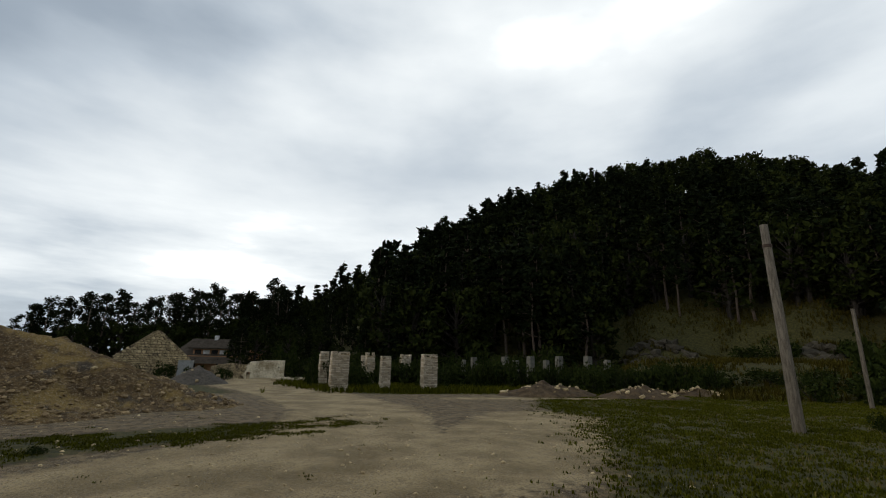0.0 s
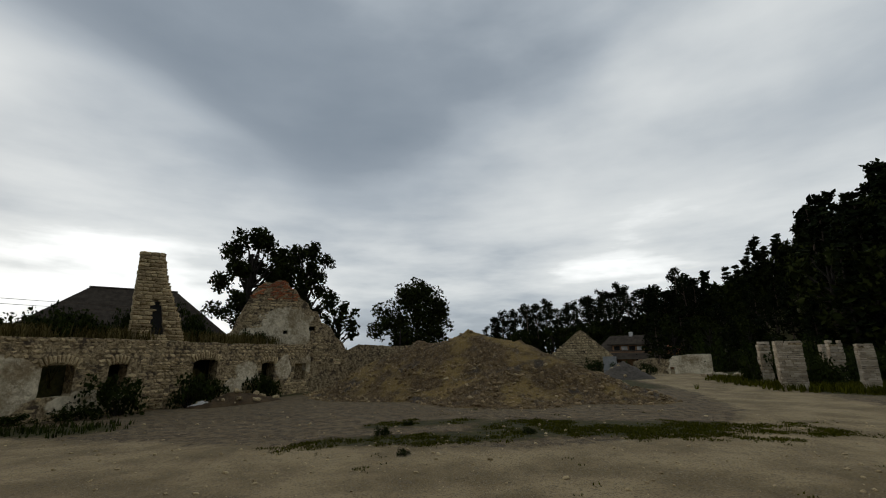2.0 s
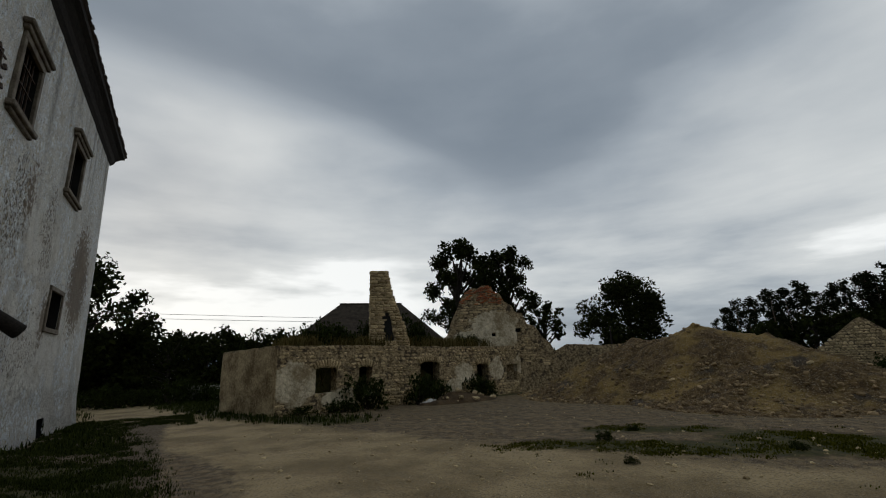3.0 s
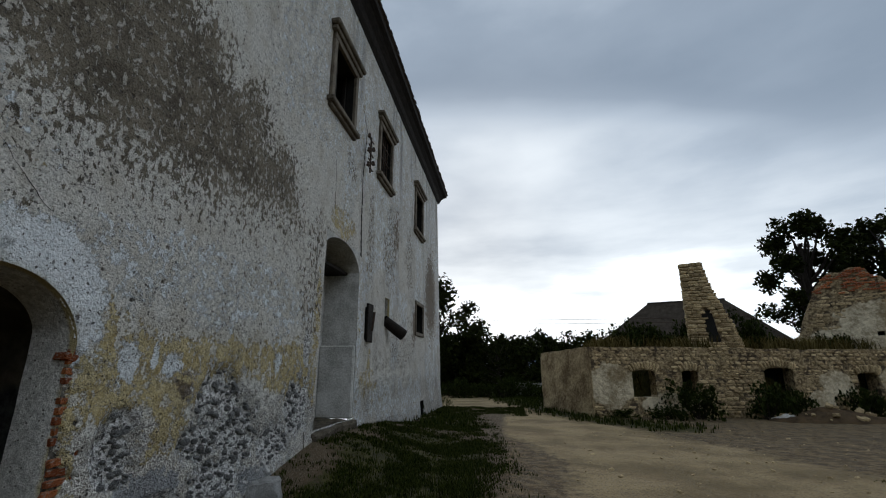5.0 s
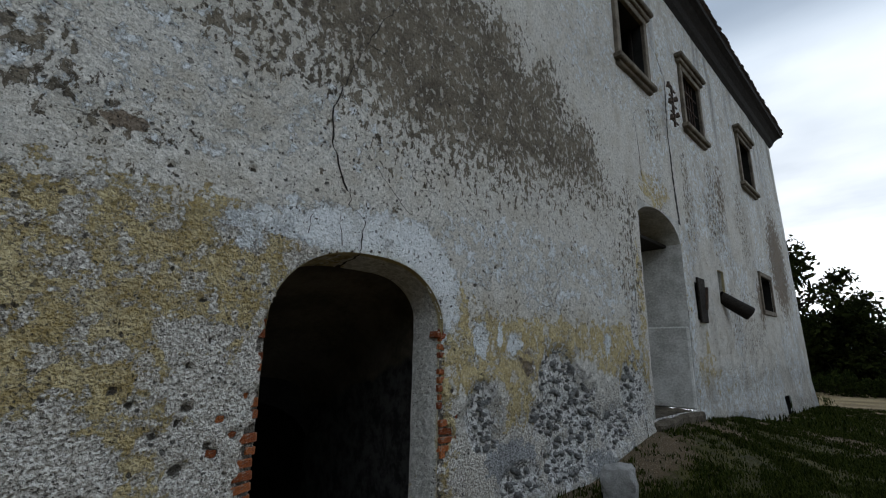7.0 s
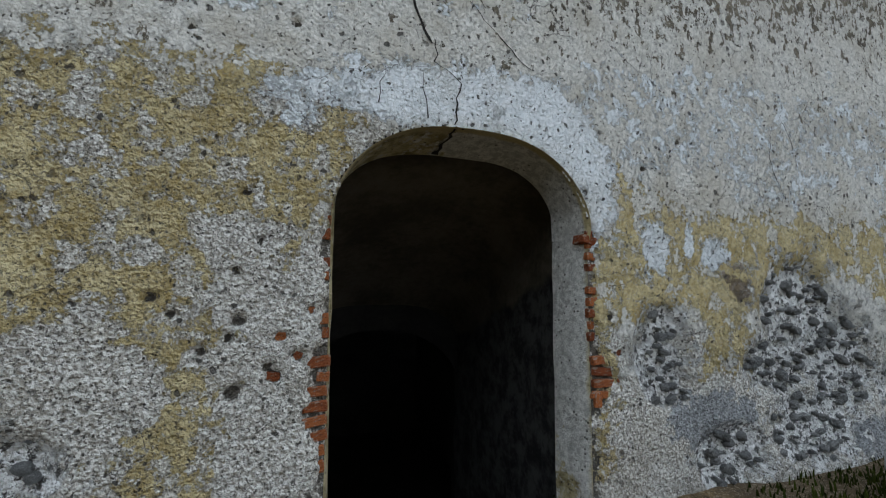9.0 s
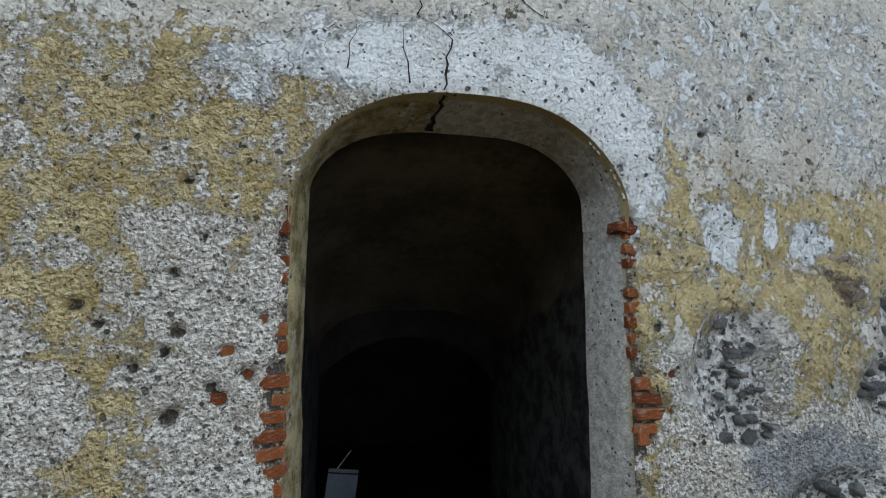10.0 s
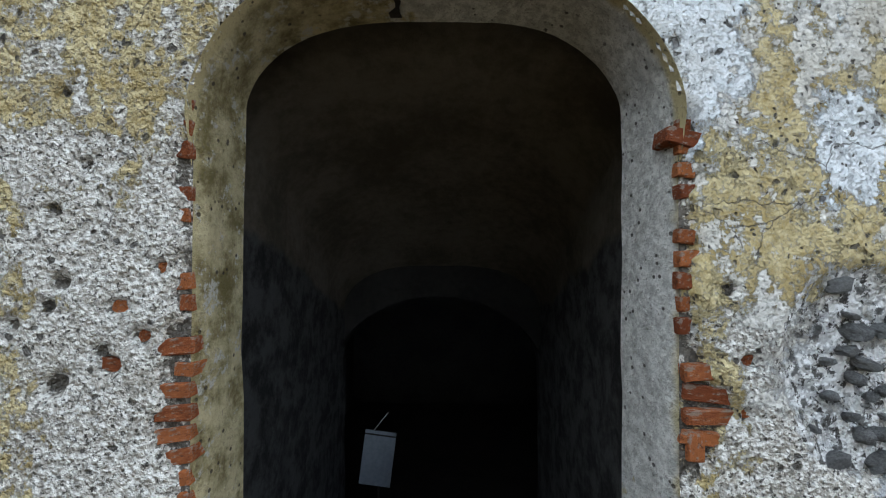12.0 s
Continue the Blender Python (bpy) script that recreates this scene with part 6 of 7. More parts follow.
board = thing("notice_board", "white panel standing tilted deep in the cellar passage", "board", (-0.56, 3.3, -0.58))
bm = box_bm(-0.17, 0.17, -0.01, 0.01, -0.57, 0.02, 0.003)
bmesh.ops.rotate(bm, verts=bm.verts, cent=(0, 0, 0), matrix=Matrix.Rotation(radians(7), 3, "Y"))
part("panel", bm, M_WHITE, board)
bm = box_bm(-0.17, 0.17, -0.014, -0.0105, -0.03, -0.015)
bmesh.ops.rotate(bm, verts=bm.verts, cent=(0, 0, 0), matrix=Matrix.Rotation(radians(7), 3, "Y"))
part("edge_strip", bm, M_DARK, board)
part("cord", tapered(bmesh.new(), (-0.08, 0, 0.02), (0.08, 0, 0.22), 0.005, 0.005, 5), M_CONCRETE, board)
part("stake", tapered(bmesh.new(), (-0.03, 0.03, -1.45), (-0.03, 0.03, 0.0), 0.015, 0.015, 6), M_TIMBER, board)
crate = thing("crate", "blue plastic crate standing on the cellar floor", "crate", (-0.40, 3.3, -2.0))
part("body", box_bm(-0.22, 0.24, -0.3, -0.05, 0.0, 0.66, 0.01), M_BLUE, crate)
part("rim", box_bm(-0.24, 0.26, -0.32, -0.03, 0.64, 0.70, 0.01), M_BLUE, crate)

# ---- plants ----
def leaf_cloud(centres, radii, count, size, seed, flat=0.0, up=0.0):
    """Arrays of small bent leaf cards scattered in clumps; gaps stay between the clumps."""
    r = np.random.RandomState(seed)
    centres, radii = np.array(centres, float), np.array(radii, float)
    w = (radii ** 2).sum(-1) if radii.ndim > 1 else radii ** 2
    pick = r.choice(len(centres), count, p=w / w.sum())
    d = r.normal(size=(count, 3))
    d /= np.linalg.norm(d, axis=1)[:, None]
    rad = radii[pick] if radii.ndim > 1 else radii[pick][:, None]
    p = centres[pick] + d * rad * (r.rand(count, 1) ** 0.45)
    a = r.normal(size=(count, 3))
    a[:, 2] *= 1 - flat
    a /= np.linalg.norm(a, axis=1)[:, None]
    b = np.cross(a, r.normal(size=(count, 3)))
    b /= np.linalg.norm(b, axis=1)[:, None]
    s = size * (0.6 + 0.8 * r.rand(count, 1))
    c = np.cross(a, b) * s * 0.18
    v = np.stack([p - a * s, p - b * s * 0.55 + c, p + a * s, p + b * s * 0.55 + c], 1).reshape(-1, 3)
    f = np.arange(count * 4).reshape(-1, 4)
    return v, f


def limb(bm, a, b, r0, r1, rnd, bend=0.12, n=4, seg=6):
    a, b = Vector(a), Vector(b)
    pts = [a]
    for k in range(1, n + 1):
        t = k / n
        off = Vector((rnd.uniform(-1, 1), rnd.uniform(-1, 1), rnd.uniform(-0.3, 0.3))) * bend * (b - a).length * 0.25
        pts.append(a.lerp(b, t) + (off if k < n else Vector()))
    for k in range(n):
        tapered(bm, pts[k], pts[k + 1], r0 + (r1 - r0) * k / n, r0 + (r1 - r0) * (k + 1) / n, seg)
    return pts


def broadleaf(seed, height, spread, leaves, leaf, low=0.25):
    """Meshes of trunk with limbs and of a ragged crown of leaves."""
    rnd = random.Random(seed)
    bm = bmesh.new()
    limb(bm, (0, 0, -0.3), (rnd.uniform(-0.3, 0.3), rnd.uniform(-0.3, 0.3), height * 0.8), height * 0.028, height * 0.008, rnd, 0.1, 6, 8)
    centres, radii = [], []
    n = 26
    for k in range(n):
        t = (k + 0.5) / n
        z = height * (low + (0.93 - low) * t)
        reach = spread * (0.35 + 0.75 * math.sin(math.pi * min(1, 0.18 + 0.82 * t) ** 1.2)) * rnd.uniform(0.45, 1.05)
        an = k * 2.4 + rnd.uniform(-0.5, 0.5)
        tip = (math.cos(an) * reach, math.sin(an) * reach, z)
        limb(bm, (0, 0, z * 0.72), tip, height * 0.010, height * 0.003, rnd, 0.2, 3, 5)
        for j in range(4):
            centres.append((tip[0] + rnd.uniform(-0.35, 0.35) * spread * 0.5, tip[1] + rnd.uniform(-0.35, 0.35) * spread * 0.5, z + rnd.uniform(-0.25, 0.35) * spread * 0.4))
            radii.append(spread * rnd.uniform(0.16, 0.33))
    trunk = bpy.data.meshes.new("trunk")
    bm.to_mesh(trunk)
    bm.free()
    trunk.materials.append(M_BARK)
    v, f = leaf_cloud(centres, radii, leaves, leaf, seed)
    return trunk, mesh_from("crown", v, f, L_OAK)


def conifer(seed, height, spread, leaves, leaf, bare=0.45, pine=True):
    rnd = random.Random(seed)
    bm = bmesh.new()
    limb(bm, (0, 0, -0.4), (rnd.uniform(-0.3, 0.3), rnd.uniform(-0.3, 0.3), height * 0.98), height * 0.014, height * 0.004, rnd, 0.05, 6, 7)
    centres, radii = [], []
    tiers = 9 if pine else 14
    for k in range(tiers):
        t = k / (tiers - 1)
        z = height * (bare + (0.97 - bare) * t)
        reach = spread * ((1 - t * 0.75) * rnd.uniform(0.55, 1.1) if pine else (1.02 - t) * rnd.uniform(0.8, 1.1))
        arms = 3 if pine else 6
        for j in range(arms):
            an = rnd.uniform(0, 6.28)
            tip = (math.cos(an) * reach, math.sin(an) * reach, z + rnd.uniform(-0.05, 0.09) * height * (0.8 if pine else -0.3))
            limb(bm, (0, 0, z - 0.2), tip, height * 0.0045, height * 0.0015, rnd, 0.1, 2, 4)
            for q in ((0.95, 0.6) if pine else (0.9, 0.55, 0.25)):
                centres.append((tip[0] * q, tip[1] * q, z + (tip[2] - z) * q + 0.1))
                radii.append((spread * 0.30 * rnd.uniform(0.7, 1.2), spread * 0.30 * rnd.uniform(0.7, 1.2), spread * (0.24 if pine else 0.14)))
    trunk = bpy.data.meshes.new("trunk")
    bm.to_mesh(trunk)
    bm.free()
    trunk.materials.append(M_PINEBARK if pine else M_BARK)
    v, f = leaf_cloud(centres, radii, leaves, leaf, seed, 0.5)
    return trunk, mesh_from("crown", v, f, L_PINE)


def tree(name, meshes, label, x, y, s=1.0, turn=0.0, group="", z=None):
    t = thing(name, label, "tree", (0, 0, 0), group)
    t.matrix_basis = Matrix.LocRotScale(Vector((x, y, float(terrain(x, y)) - 0.1 if z is None else z)), Euler((0, 0, turn)), Vector((s, s, s)))
    for n, me in zip(("trunk", "crown"), meshes):
        o = new(n, me)
        o.parent = t
    return t


# trees behind the ruin and on the far side of the yard
tree("walnut_tree", broadleaf(1, 12.4, 2.6, 9000, 0.15, 0.34), "dark broadleaf tree behind the broken gable", 29.8, -23.7, z=-0.2)
tree("walnut_tree", broadleaf(2, 12.2, 2.3, 7000, 0.15, 0.42), "slender broadleaf tree with ragged branches behind the gable", 29.2, -28.6, z=-0.2)
tree("walnut_tree", broadleaf(3, 6.6, 1.5, 900, 0.18, 0.5), "thin leafy branch of a tree beside the gable", 26.6, -30.2, z=-0.2)
tree("oak_tree", broadleaf(4, 10.2, 4.6, 9500, 0.2, 0.24), "round dark oak standing alone beyond the heap", 28.4, -43.4, z=-0.6)
big = broadleaf(5, 10.4, 4.2, 9000, 0.2, 0.2)
tree("lime_tree", big, "dense dark tree beyond the house's far corner", 38.5, 3.4, z=-0.9)
small = [broadleaf(6, 5.6, 2.6, 2600, 0.2, 0.08), broadleaf(7, 5.0, 2.4, 2600, 0.2, 0.06), broadleaf(8, 5.2, 2.2, 1500, 0.15, 0.12)]
rnd = random.Random(2)
for k in range(15):
    y = 4 - 1.25 * k + rnd.uniform(-0.5, 0.5)
    x = 38.5 + rnd.uniform(-2.5, 3.5)
    tree("scrub_tree", small[k % 3], "dark scrubby tree in the thicket beyond the lane", x, y, rnd.uniform(0.82, 1.04), rnd.uniform(0, 6), "thicket beyond the lane", -0.7)

# the wooded hill
PINES = [conifer(20 + k, 15, 2.6, 620, 0.42, 0.42) for k in range(3)]
SPRUCES = [conifer(30 + k, 14, 2.4, 700, 0.40, 0.08, False) for k in range(2)]
LEAFY = [broadleaf(40 + k, 12, 3.6, 900, 0.42, 0.15) for k in range(3)]
rnd = random.Random(6)
HILL = []
for az_k in range(-198, -80):
    az0 = az_k + rnd.uniform(-0.4, 0.4)
    for ring in range(11):
        r = 52 + ring * 8.0 + rnd.uniform(-3, 3)
        az = az0 + rnd.uniform(-0.5, 0.5)
        clearing = (-153 < az < -125 and r < 63)
        if clearing or r > 140:
            continue
        HILL.append((EYE0[0] + r * math.cos(radians(az)), EYE0[1] + r * math.sin(radians(az)), ring, az))
as_things = [h for h in HILL if h[2] in (0, 10) and -165 < h[3] < -82][:230]
rest = [h for h in HILL if h not in as_things]


def low_edge(x, y, az):
    """Trees are young and low where the wood runs out to the lane."""
    r = math.hypot(x - EYE0[0], y - EYE0[1])
    return 1.0 if az < -97 or r > 95 else 0.42


for x, y, ring, az in as_things:
    q = rnd.random() + (0.45 if ring > 8 else 0.0)
    fam, name, label = (PINES, "pine_tree", "tall dark pine on the wooded hillside") if q < 0.4 else (SPRUCES, "spruce_tree", "dark spruce on the wooded hillside") if q < 0.6 else (LEAFY, "beech_tree", "dark broadleaf tree on the wooded hillside")
    tree(name, fam[rnd.randrange(len(fam))], label, x, y, rnd.uniform(0.7, 1.0) * low_edge(x, y, az), rnd.uniform(0, 6), "trees of the wooded hill")


def forest():
    """The rest of the wood, joined."""
    parts = {}
    for x, y, ring, az in rest:
        q = rnd.random() + (0.45 if ring > 8 else 0.0)
        fam = PINES if q < 0.4 else SPRUCES if q < 0.55 else LEAFY
        tr, cr = fam[rnd.randrange(len(fam))]
        s, a = rnd.uniform(0.65, 1.0) * low_edge(x, y, az), rnd.uniform(0, 6.28)
        z = float(terrain(x, y)) - 0.2
        m = np.array(Matrix.LocRotScale(Vector((x, y, z)), Euler((0, 0, a)), Vector((s, s, s))))
        for me, key in ((cr, "crowns"), (tr, "trunks")):
            if key == "trunks" and ring > 3:
                continue
            co = np.empty(len(me.vertices) * 3)
            me.vertices.foreach_get("co", co)
            co = co.reshape(-1, 3)
            mat = me.materials[0]
            if key == "crowns":
                n = len(co) // 4
                sel = np.random.RandomState(len(parts) + int(abs(x) * 10)).permutation(n)[:520]
                co = co.reshape(-1, 4, 3)[sel]
                mid = co.mean(1, keepdims=True)
                co = (mid + (co - mid) * 1.08).reshape(-1, 3)
                fc = np.arange(len(co)).reshape(-1, 4)
            else:
                fc = [tuple(p.vertices) for p in me.polygons]
            co = co @ m[:3, :3].T + m[:3, 3]
            vs, fs, n0 = parts.setdefault((key, mat), ([], [], [0]))
            vs.append(co)
            fs += [tuple(int(i) + n0[0] for i in f) for f in fc]
            n0[0] += len(co)
    wood = thing("forest", "dense dark mixed wood covering the steep hill", "forest")
    tagged(wood, kind="stuff")
    for (key, mat), (vs, fs, _) in parts.items():
        tagged(part_of(key, mesh_from(key, np.concatenate(vs), fs, mat), mat, wood), kind="stuff")


forest()
# tall pines on the skyline left of the hill
rnd = random.Random(9)
SKY_PINES = [conifer(50 + k, 15, 2.9, 1500, 0.24, 0.40) for k in range(4)]
for k in range(34):
    az = -61.5 - k * 0.74 + rnd.uniform(-0.3, 0.3)
    r = 96 + rnd.uniform(-6, 6)
    up = float(np.interp(-az, (61, 63, 68, 71, 75, 77, 79, 81, 84, 87), (0.055, 0.085, 0.115, 0.10, 0.12, 0.135, 0.14, 0.12, 0.155, 0.17)))
    x, y = EYE0[0] + r * math.cos(radians(az)), EYE0[1] + r * math.sin(radians(az))
    top = 1.76 + up * r * rnd.uniform(0.84, 1.02)
    z = float(terrain(x, y)) - 0.3
    tree("pine_tree", SKY_PINES[k % 4], "tall pine with open crown on the skyline", x, y, (top - z) / 15.0, rnd.uniform(0, 6), "row of skyline pines", z)


rnd = random.Random(10)
for k in range(30):
    az = -63.5 - k * 0.85 + rnd.uniform(-0.3, 0.3)
    r = 92 + rnd.uniform(-4, 4)
    x, y = EYE0[0] + r * math.cos(radians(az)), EYE0[1] + r * math.sin(radians(az))
    z = float(terrain(x, y)) - 1.0
    up = float(np.interp(-az, (63, 67, 72, 80, 89), (0.035, 0.052, 0.060, 0.070, 0.085)))
    tree("beech_tree", LEAFY[k % 3], "dark low broadleaf tree under the skyline pines", x, y, (1.76 + up * r * rnd.uniform(0.85, 1.1) - z) / 12.0, rnd.uniform(0, 6), "low wood under the pines", z)


# bushes
def bush_meshes(seed, count, leaf, mat, tall=0.6):
    rnd = random.Random(seed)
    cs = [(rnd.uniform(-0.6, 0.6), rnd.uniform(-0.6, 0.6), rnd.uniform(0.12, tall)) for _ in range(16)]
    v, f = leaf_cloud(cs, [rnd.uniform(0.15, 0.36) for _ in cs], count, leaf, seed)
    v[:, 2] = np.abs(v[:, 2])
    bm = bmesh.new()
    for k in range(9):
        an = k * 2.4
        limb(bm, (0, 0, -0.05), (math.cos(an) * 0.5, math.sin(an) * 0.5, tall * rnd.uniform(0.6, 1.1)), 0.018, 0.005, rnd, 0.2, 3, 4)
    st = bpy.data.meshes.new("stems")
    bm.to_mesh(st)
    bm.free()
    st.materials.append(M_BARK)
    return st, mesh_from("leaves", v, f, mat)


BUSH = [bush_meshes(70 + k, 900, 0.06, L_BRAMBLE) for k in range(4)]


def bush(x, y, w, h, label, group="", z=None, k=0):
    t = thing("bush", label, "bush", (0, 0, 0), group)
    zz = float(terrain(x, y)) - 0.03 if z is None else z
    t.matrix_basis = Matrix.LocRotScale(Vector((x, y, zz)), Euler((0, 0, k * 1.7)), Vector((w, w, h)))
    for n, me in zip(("stem", "foliage"), BUSH[k % 4]):
        o = new(n, me)
        o.parent = t


rnd = random.Random(14)
for x, y, w, h in ((16.7, -10.7, 0.8, 1.2), (17.2, -13.4, 0.7, 1.3), (17.5, -14.6, 0.6, 1.0), (16.4, -9.4, 0.5, 0.45), (18.2, -17.4, 0.6, 1.1), (18.4, -18.1, 0.5, 0.8), (17.0, -7.9, 0.5, 0.35)):
    bush(x, y, w * 1.6, h * 1.45, "dark bush growing against the ruin's wall", "bushes along the ruin", None, rnd.randrange(4))
for k in range(20):
    t = rnd.uniform(0.04, 0.95)
    x, y = 18.6 + 2.6 * t + rnd.uniform(0, 3), -8 - 14.5 * t
    bush(x, y, rnd.uniform(0.6, 1.2), rnd.uniform(1.0, 2.3), "green bush rooted on top of the ruin", "bushes on the ruin", None, k)
for x, y, w, h in ((17.6, -25.6, 0.9, 1.6), (15.0, -26.4, 0.8, 1.3), (14.0, -28.4, 1.1, 1.5), (19.5, -27.4, 1.4, 3.0), (17, -29.5, 1.4, 2.7), (22, -28, 1.6, 3.2)):
    bush(x, y, w, h, "dark bush behind the spoil heap", "bushes behind the heap", None, rnd.randrange(4))
for k in range(62):
    x = -2.0 - 27 * (k + rnd.random()) / 62
    y = -32.0 - rnd.random() * 5.5 + 0.10 * (x + 2) * -1 * (x < -12)
    if x < -18:
        y += 2.5
    bush(x, y, rnd.uniform(0.9, 1.6), rnd.uniform(1.3, 2.5), "bramble thicket among the pillars", "brambles at the hill's foot", None, k)
for k in range(34):
    az = -86 - 66 * (k + rnd.random()) / 34
    r = 44 + rnd.random() * 5
    if -152 < az < -124:
        r = 52 + rnd.random() * 4 if rnd.random() < 0.35 else 37 + rnd.random() * 3
    bush(EYE0[0] + r * math.cos(radians(az)), EYE0[1] + r * math.sin(radians(az)), rnd.uniform(1.5, 2.6), rnd.uniform(2.0, 4.2) if r > 43 else 1.3, "dark undergrowth at the edge of the wood", "undergrowth of the wood", None, k)
for x, y, w, h in ((-30.5, -19.5, 1.6, 2.4), (-29.5, -22.5, 1.5, 1.8), (-33, -19, 2.4, 4.0), (-36, -22, 2.6, 4.6), (9.8, -46.5, 1.2, 1.7), (6.4, -42, 1.1, 1.5), (4.4, -42.6, 0.9, 1.2), (12.0, -45.5, 1.0, 1.4)):
    bush(x, y, w, h, "dark leafy bush at the edge of the meadow", "bushes of the meadow", None, rnd.randrange(4))
for k in range(18):
    bush(33.5 + rnd.uniform(-1.5, 1.5), 3 - 0.85 * k + rnd.uniform(-0.4, 0.4), rnd.uniform(0.8, 1.3), rnd.uniform(1.0, 2.2), "low dark scrub beyond the lane", "scrub beyond the lane", None, k)
for x, y, s in ((4.8, -11.45, 0.26), (5.2, -12.9, 0.2), (1.9, -13.0, 0.2), (1.18, 0.42, 0.22), (3.0, -10.0, 0.16), (-16.5, -10.5, 0.5), (-13.5, -9.0, 0.4), (-19, -13, 0.6)):
    bush(x, y, s, s * 1.1, "small dark weed in the bare earth", "weeds of the yard", -0.16 if y > 0 else None, rnd.randrange(4))


# grass
def grass(name, label, spots, height, mat, seed, blades=6, width=0.012):
    """Tufts of bent blades, joined."""
    r = np.random.RandomState(seed)
    spots = np.array(spots, float)
    n = len(spots) * blades
    root = np.repeat(spots, blades, 0) + np.c_[r.normal(0, 0.05, (n, 2)), np.zeros(n)]
    an = r.rand(n) * 6.283
    h = height * (0.45 + 0.9 * r.rand(n))
    out = np.c_[np.cos(an), np.sin(an), np.zeros(n)] * (h * (0.2 + 0.5 * r.rand(n)))[:, None]
    side = np.c_[-np.sin(an), np.cos(an), np.zeros(n)] * (width * (0.6 + 0.8 * r.rand(n)))[:, None]
    mid = root + out * 0.4 + np.c_[np.zeros((n, 2)), h * 0.62]
    tip = root + out + np.c_[np.zeros((n, 2)), h]
    v = np.stack([root - side, root + side, mid + side * 0.7, mid - side * 0.7, tip], 1).reshape(-1, 3)
    b = np.arange(n)[:, None] * 5
    f = [tuple(q) for q in (b + np.array([0, 1, 2, 3])).tolist()] + [tuple(q) for q in (b + np.array([3, 2, 4])).tolist()]
    tagged(part_of(name, mesh_from(name, v, f, mat), mat), label, "grass", kind="stuff")


def scatter(n, x0, x1, y0, y1, seed, mask):
    r = np.random.RandomState(seed)
    x, y = r.uniform(x0, x1, n), r.uniform(y0, y1, n)
    keep = r.rand(n) < mask(x, y)
    x, y = x[keep], y[keep]
    return np.c_[x, y, terrain(x, y)]


patchy = lambda x, y: ss(fbm(x * 1.1, y * 1.1, 81, 4), 0.38, 0.6)
grass("bank_grass", "short green grass and clover on the bank by the wall", scatter(52000, 1.0, 22, -4.2, -0.08, 1, lambda x, y: turf_of(x, y) * (0.12 + 0.88 * patchy(x * 1.6, y * 1.6)) * (1 - ss(x, 9, 24) * 0.6)), 0.055, L_GRASS, 1, 7, 0.0075)
grass("patch_grass", "thin green grass growing in the yard", scatter(70000, -5.5, 7, -19.5, -8.5, 2, lambda x, y: 0.75 * ss(turf_of(x, y) + 2.4 * (fbm(x * 1.6, y * 1.6, 83) - 0.58), 0.35, 1.0)), 0.03, L_LAWN, 2, 5, 0.009)
grass("lawn_grass", "rough green grass of the meadow", scatter(95000, -34, -5, -29, -7, 3, lambda x, y: turf_of(x, y) ** 2 * (0.25 + 0.75 * patchy(x, y)) * (1 - 0.9 * lane_of(x, y))), 0.05, L_LAWN, 3, 5, 0.013)
grass("dry_grass", "straw-coloured dry grass in the meadow", scatter(22000, -42, -6, -42, -7, 4, lambda x, y: turf_of(x, y) * 0.5 * (1 - patchy(x, y)) * (1 - 0.9 * lane_of(x, y))), 0.06, L_HAY, 4, 5, 0.009)
grass("verge_grass", "long grass along the ruin and the lane", scatter(9000, 12, 34, -12, 2, 5, lambda x, y: turf_of(x, y) * (1 - lane_of(x, y)) * 0.7), 0.16, L_GRASS, 5, 5, 0.016)
grass("ruin_grass", "tall dry grass on top of the ruin", scatter(3600, 17.7, 23, -23, -7.2, 6, lambda x, y: 0.9 * ss(x - 17.0 + 0.152 * (y + 6.9), 0.6, 1.0)), 0.55, L_HAY, 6, 6, 0.018)
grass("slope_grass", "brownish grass of the open slope", scatter(16000, -62, -24, -56, -22, 7, lambda x, y: 0.8 * ss(fbm(x * 0.4, y * 0.4, 85), 0.3, 0.6)), 0.40, L_SLOPE, 7, 5, 0.03)
grass("rough_grass", "long green grass round the pillars", scatter(9000, -27, 0, -38, -27.6, 8, lambda x, y: turf_of(x, y)), 0.28, L_LAWN, 8, 5, 0.02)


M_ROCK = plain("weathered_rock", (0.024, 0.02, 0.013), (0.095, 0.08, 0.055), 2.5, dist=0.05, vary=0.5)
ROCKS = [rock_mesh("slope_rock", M_ROCK, 300 + k, 0.28, 0.5) for k in range(4)]


def quarry_face():
    """Bare rock showing in the slope."""
    t = thing("rock_face", "bare broken rock face in the grassy slope", "rock")
    rnd = random.Random(21)
    for k in range(190):
        az = rnd.gauss(-131, 2.6) if k < 120 else rnd.gauss(-146, 2.0)
        r = rnd.uniform(52.5, 57)
        x, y = EYE0[0] + r * math.cos(radians(az)), EYE0[1] + r * math.sin(radians(az))
        s = 0.3 + 1.1 * rnd.random() ** 2
        piece("rock", ROCKS[k % 4], t, (x, y, float(terrain(x, y)) - 0.1 * s), (s * 1.3, s, s * 0.8), (rnd.uniform(-0.5, 0.5), rnd.uniform(-0.5, 0.5), rnd.uniform(0, 6)))


quarry_face()


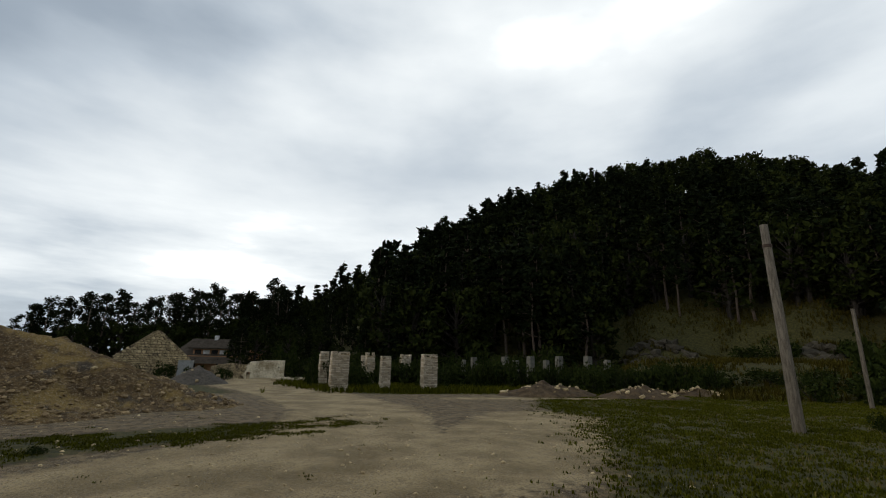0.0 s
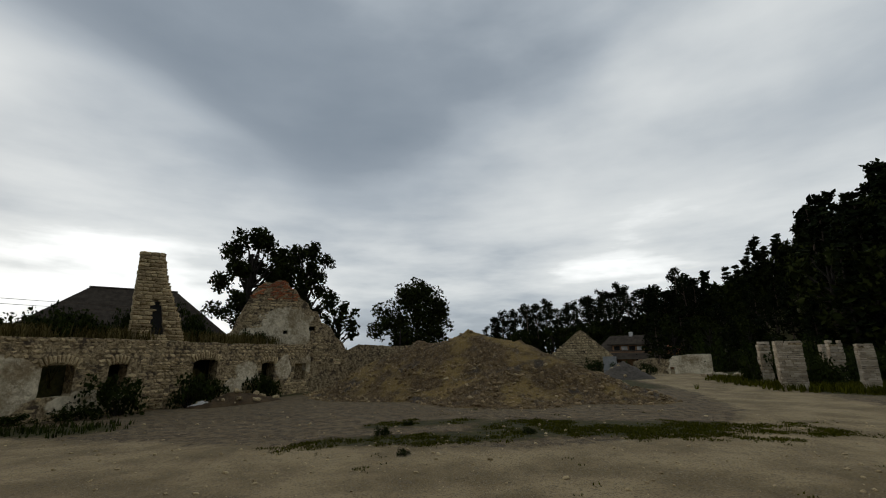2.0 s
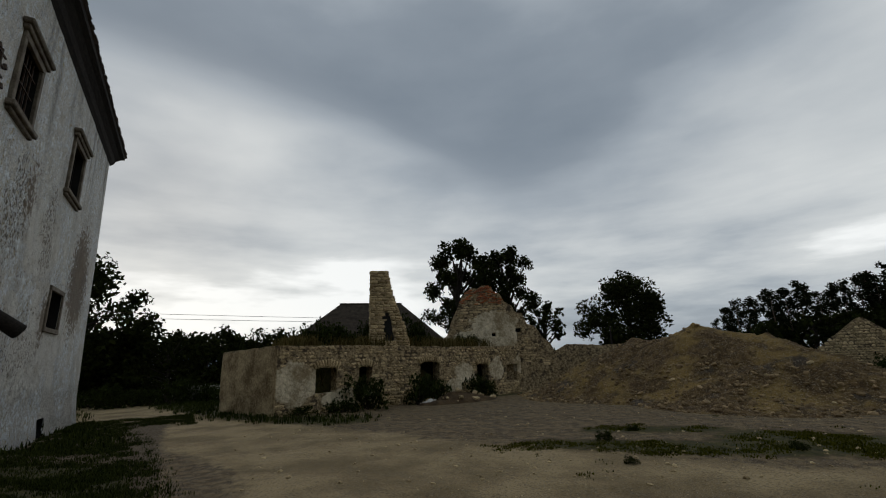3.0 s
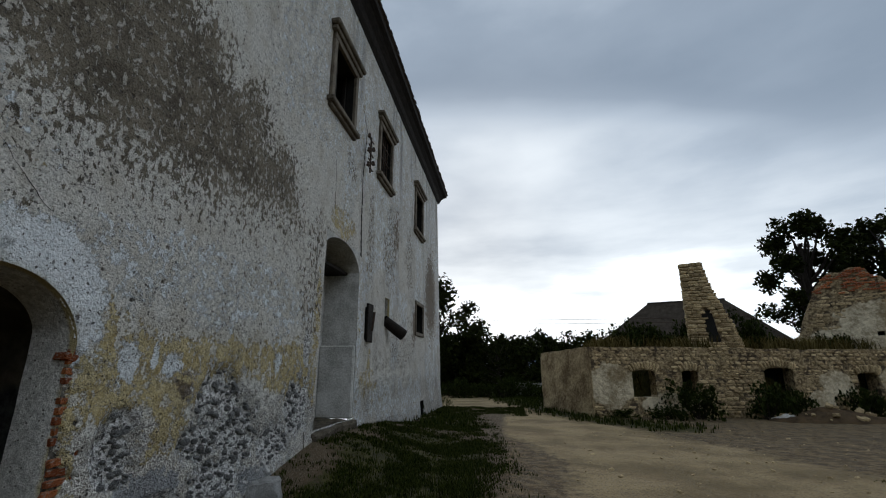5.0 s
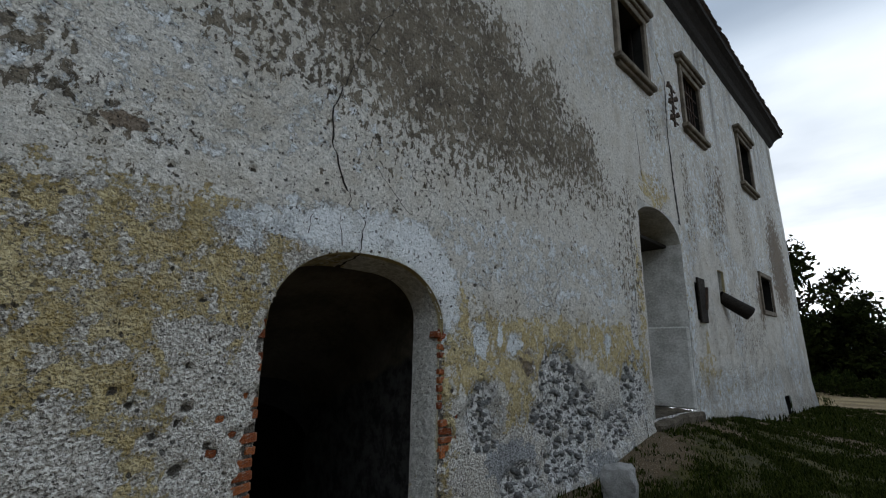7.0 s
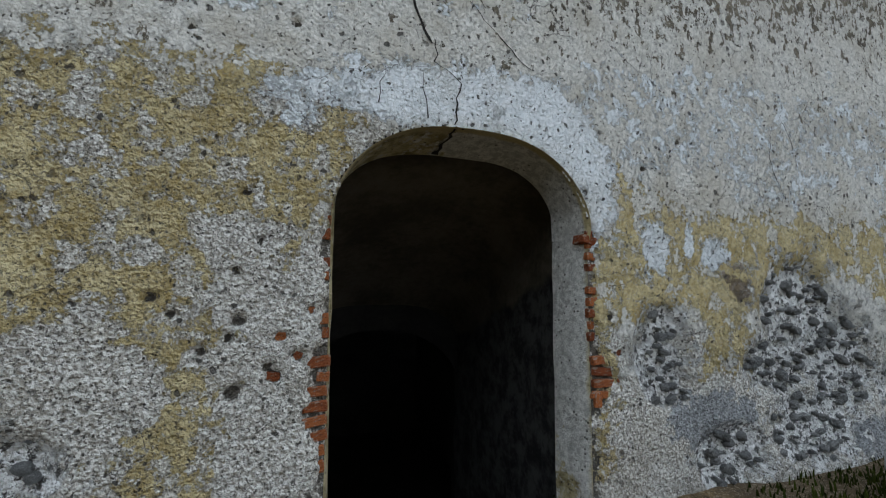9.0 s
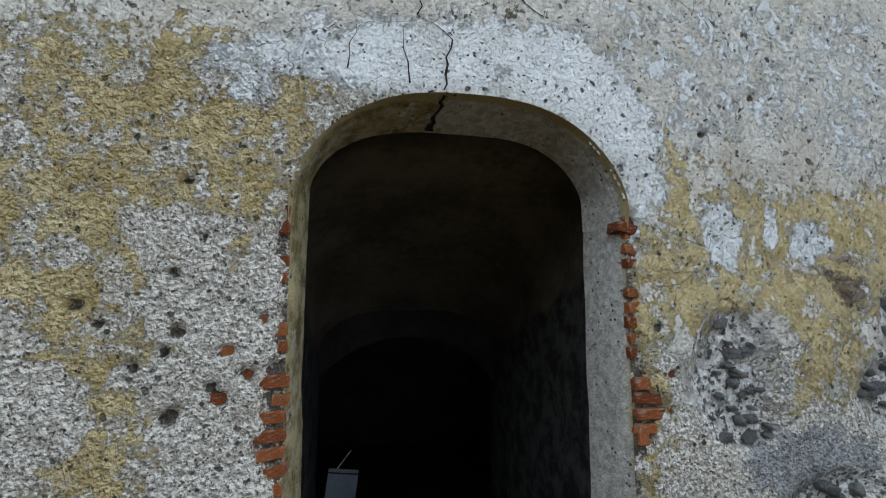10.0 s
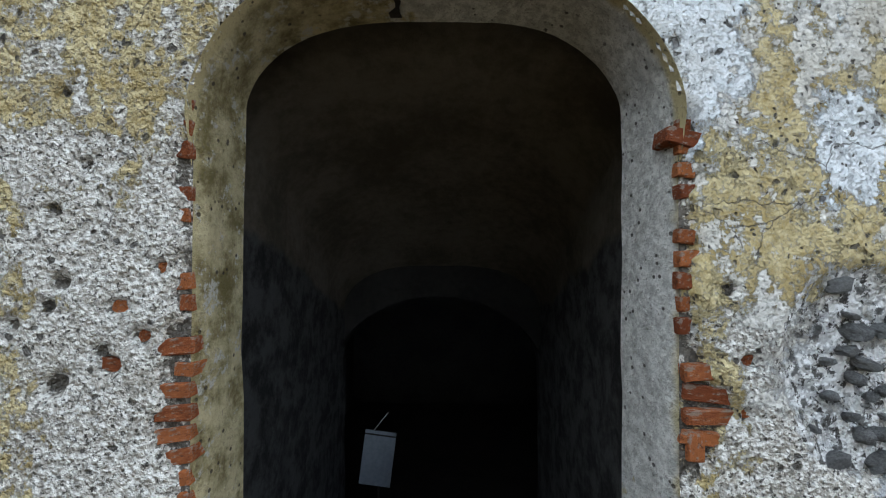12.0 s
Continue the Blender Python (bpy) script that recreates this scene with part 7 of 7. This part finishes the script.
# loose gravel on the yard
def loose_stones():
    rnd = random.Random(19)
    v, f = [], []
    for k in range(2600):
        x, y = rnd.uniform(-9, 13), rnd.uniform(-19, -4.5)
        if rnd.random() > 0.35 + 0.4 * float(lane_of(np.array(x), np.array(y))):
            continue
        s = 0.015 + 0.06 * rnd.random() ** 4
        m = Matrix.LocRotScale(Vector((x, y, float(terrain(x, y)) + s * 0.1)), Euler((rnd.uniform(-0.4, 0.4), rnd.uniform(-0.4, 0.4), rnd.uniform(0, 6))), Vector((s * 1.4, s, s * 0.7)))
        src = STONE_REST[k % 4]
        n0 = len(v)
        v += [m @ q.co for q in src.vertices]
        f += [tuple(n0 + i for i in p.vertices) for p in src.polygons]
    tagged(part_of("loose_gravel", mesh_from("loose_gravel", v, f, M_FIELD_ISLE), M_FIELD_ISLE), "loose stones scattered on the lane", "gravel", kind="stuff")


loose_stones()


# overhead wires and their pole far beyond the ruin
def wires():
    p = thing("utility_pole", "thin dark utility pole beyond the ruin", "pole", (24.5, -36.0, 0.0))
    part("shaft", tapered(bmesh.new(), (0, 0, -0.6), (0, 0, 4.1), 0.08, 0.06), M_TIMBER, p)
    w = thing("overhead_wire", "thin overhead wire crossing beyond the ruin", "wire")
    for k, dz in enumerate((0.0, 0.35)):
        bm = bmesh.new()
        pts = [Vector((36 + 2 * t, 22 - 62 * t, 5.6 + dz - 1.6 * t * (1 - t))) for t in [i / 10 for i in range(11)]]
        prev = None
        for p in pts:
            ring = [bm.verts.new(p + Vector((0.018 * math.cos(a), 0, 0.018 * math.sin(a)))) for a in (0, 2.1, 4.2)]
            if prev:
                for i in range(3):
                    bm.faces.new((prev[i], prev[(i + 1) % 3], ring[(i + 1) % 3], ring[i]))
            prev = ring
        part("strand", bm, M_IRON, w)
    for y in (22.0, -40.0):
        q = thing("utility_pole", "dark utility pole carrying the overhead wire", "pole", (36 if y > 0 else 38, y, 0))
        part("shaft", tapered(bmesh.new(), (0, 0, -1.2), (0, 0, 6.1), 0.11, 0.08), M_TIMBER, q)


def distance():
    f = thing("fence", "low pale concrete fence in the thicket", "fence", (33.2, -5.6, -0.5), turn=86)
    for k in range(3):
        part("panel", box_bm(-1.5 + k, -0.52 + k, -0.04, 0.04, 0.05, 0.95, 0.01), M_CONCRETE, f)
    for k in range(4):
        part("post", box_bm(-1.56 + k, -1.46 + k, -0.06, 0.06, 0, 1.02, 0.01), M_CONCRETE, f)
    h = thing("cottage", "white cottage glimpsed through the thicket", "house", (52, -2.4, -1.0))
    part("wall", box_bm(-2, 2, -1.2, 1.2, 0, 4.6), M_WASH, h)
    bm = bmesh.new()
    v = [bm.verts.new(q) for q in ((-2.2, -1.4, 4.5), (2.2, -1.4, 4.5), (2.2, 1.4, 4.5), (-2.2, 1.4, 4.5), (-2.2, 0, 5.4), (2.2, 0, 5.4))]
    for q in ((v[0], v[1], v[5], v[4]), (v[2], v[3], v[4], v[5]), (v[0], v[4], v[3]), (v[1], v[2], v[5])):
        bm.faces.new(q)
    part("roof", bm, M_SLATE, h)
    # mountains on the horizon, distance haze put into their pale blue colour
    xs = np.linspace(-260, 200, 60)
    verts, faces = [], []
    for k, yv in enumerate(xs):
        top = 10 + 14 * float(fbm(np.array(yv * 0.013), np.array(0.3), 91, 4)) + 16 * math.exp(-((yv + 8) / 16) ** 2)
        verts += [(640 + 0.2 * abs(yv), yv, -20), (700 + 0.2 * abs(yv), yv, top)]
    faces = [(2 * k, 2 * k + 2, 2 * k + 3, 2 * k + 1) for k in range(59)]
    m = plain("haze_blue_hills", (0.14, 0.19, 0.26), (0.22, 0.27, 0.34), 0.02)
    structure(part_of("backdrop", mesh_from("backdrop", verts, faces, m), m), "hazy blue mountains on the horizon", "backdrop")


wires()
distance()
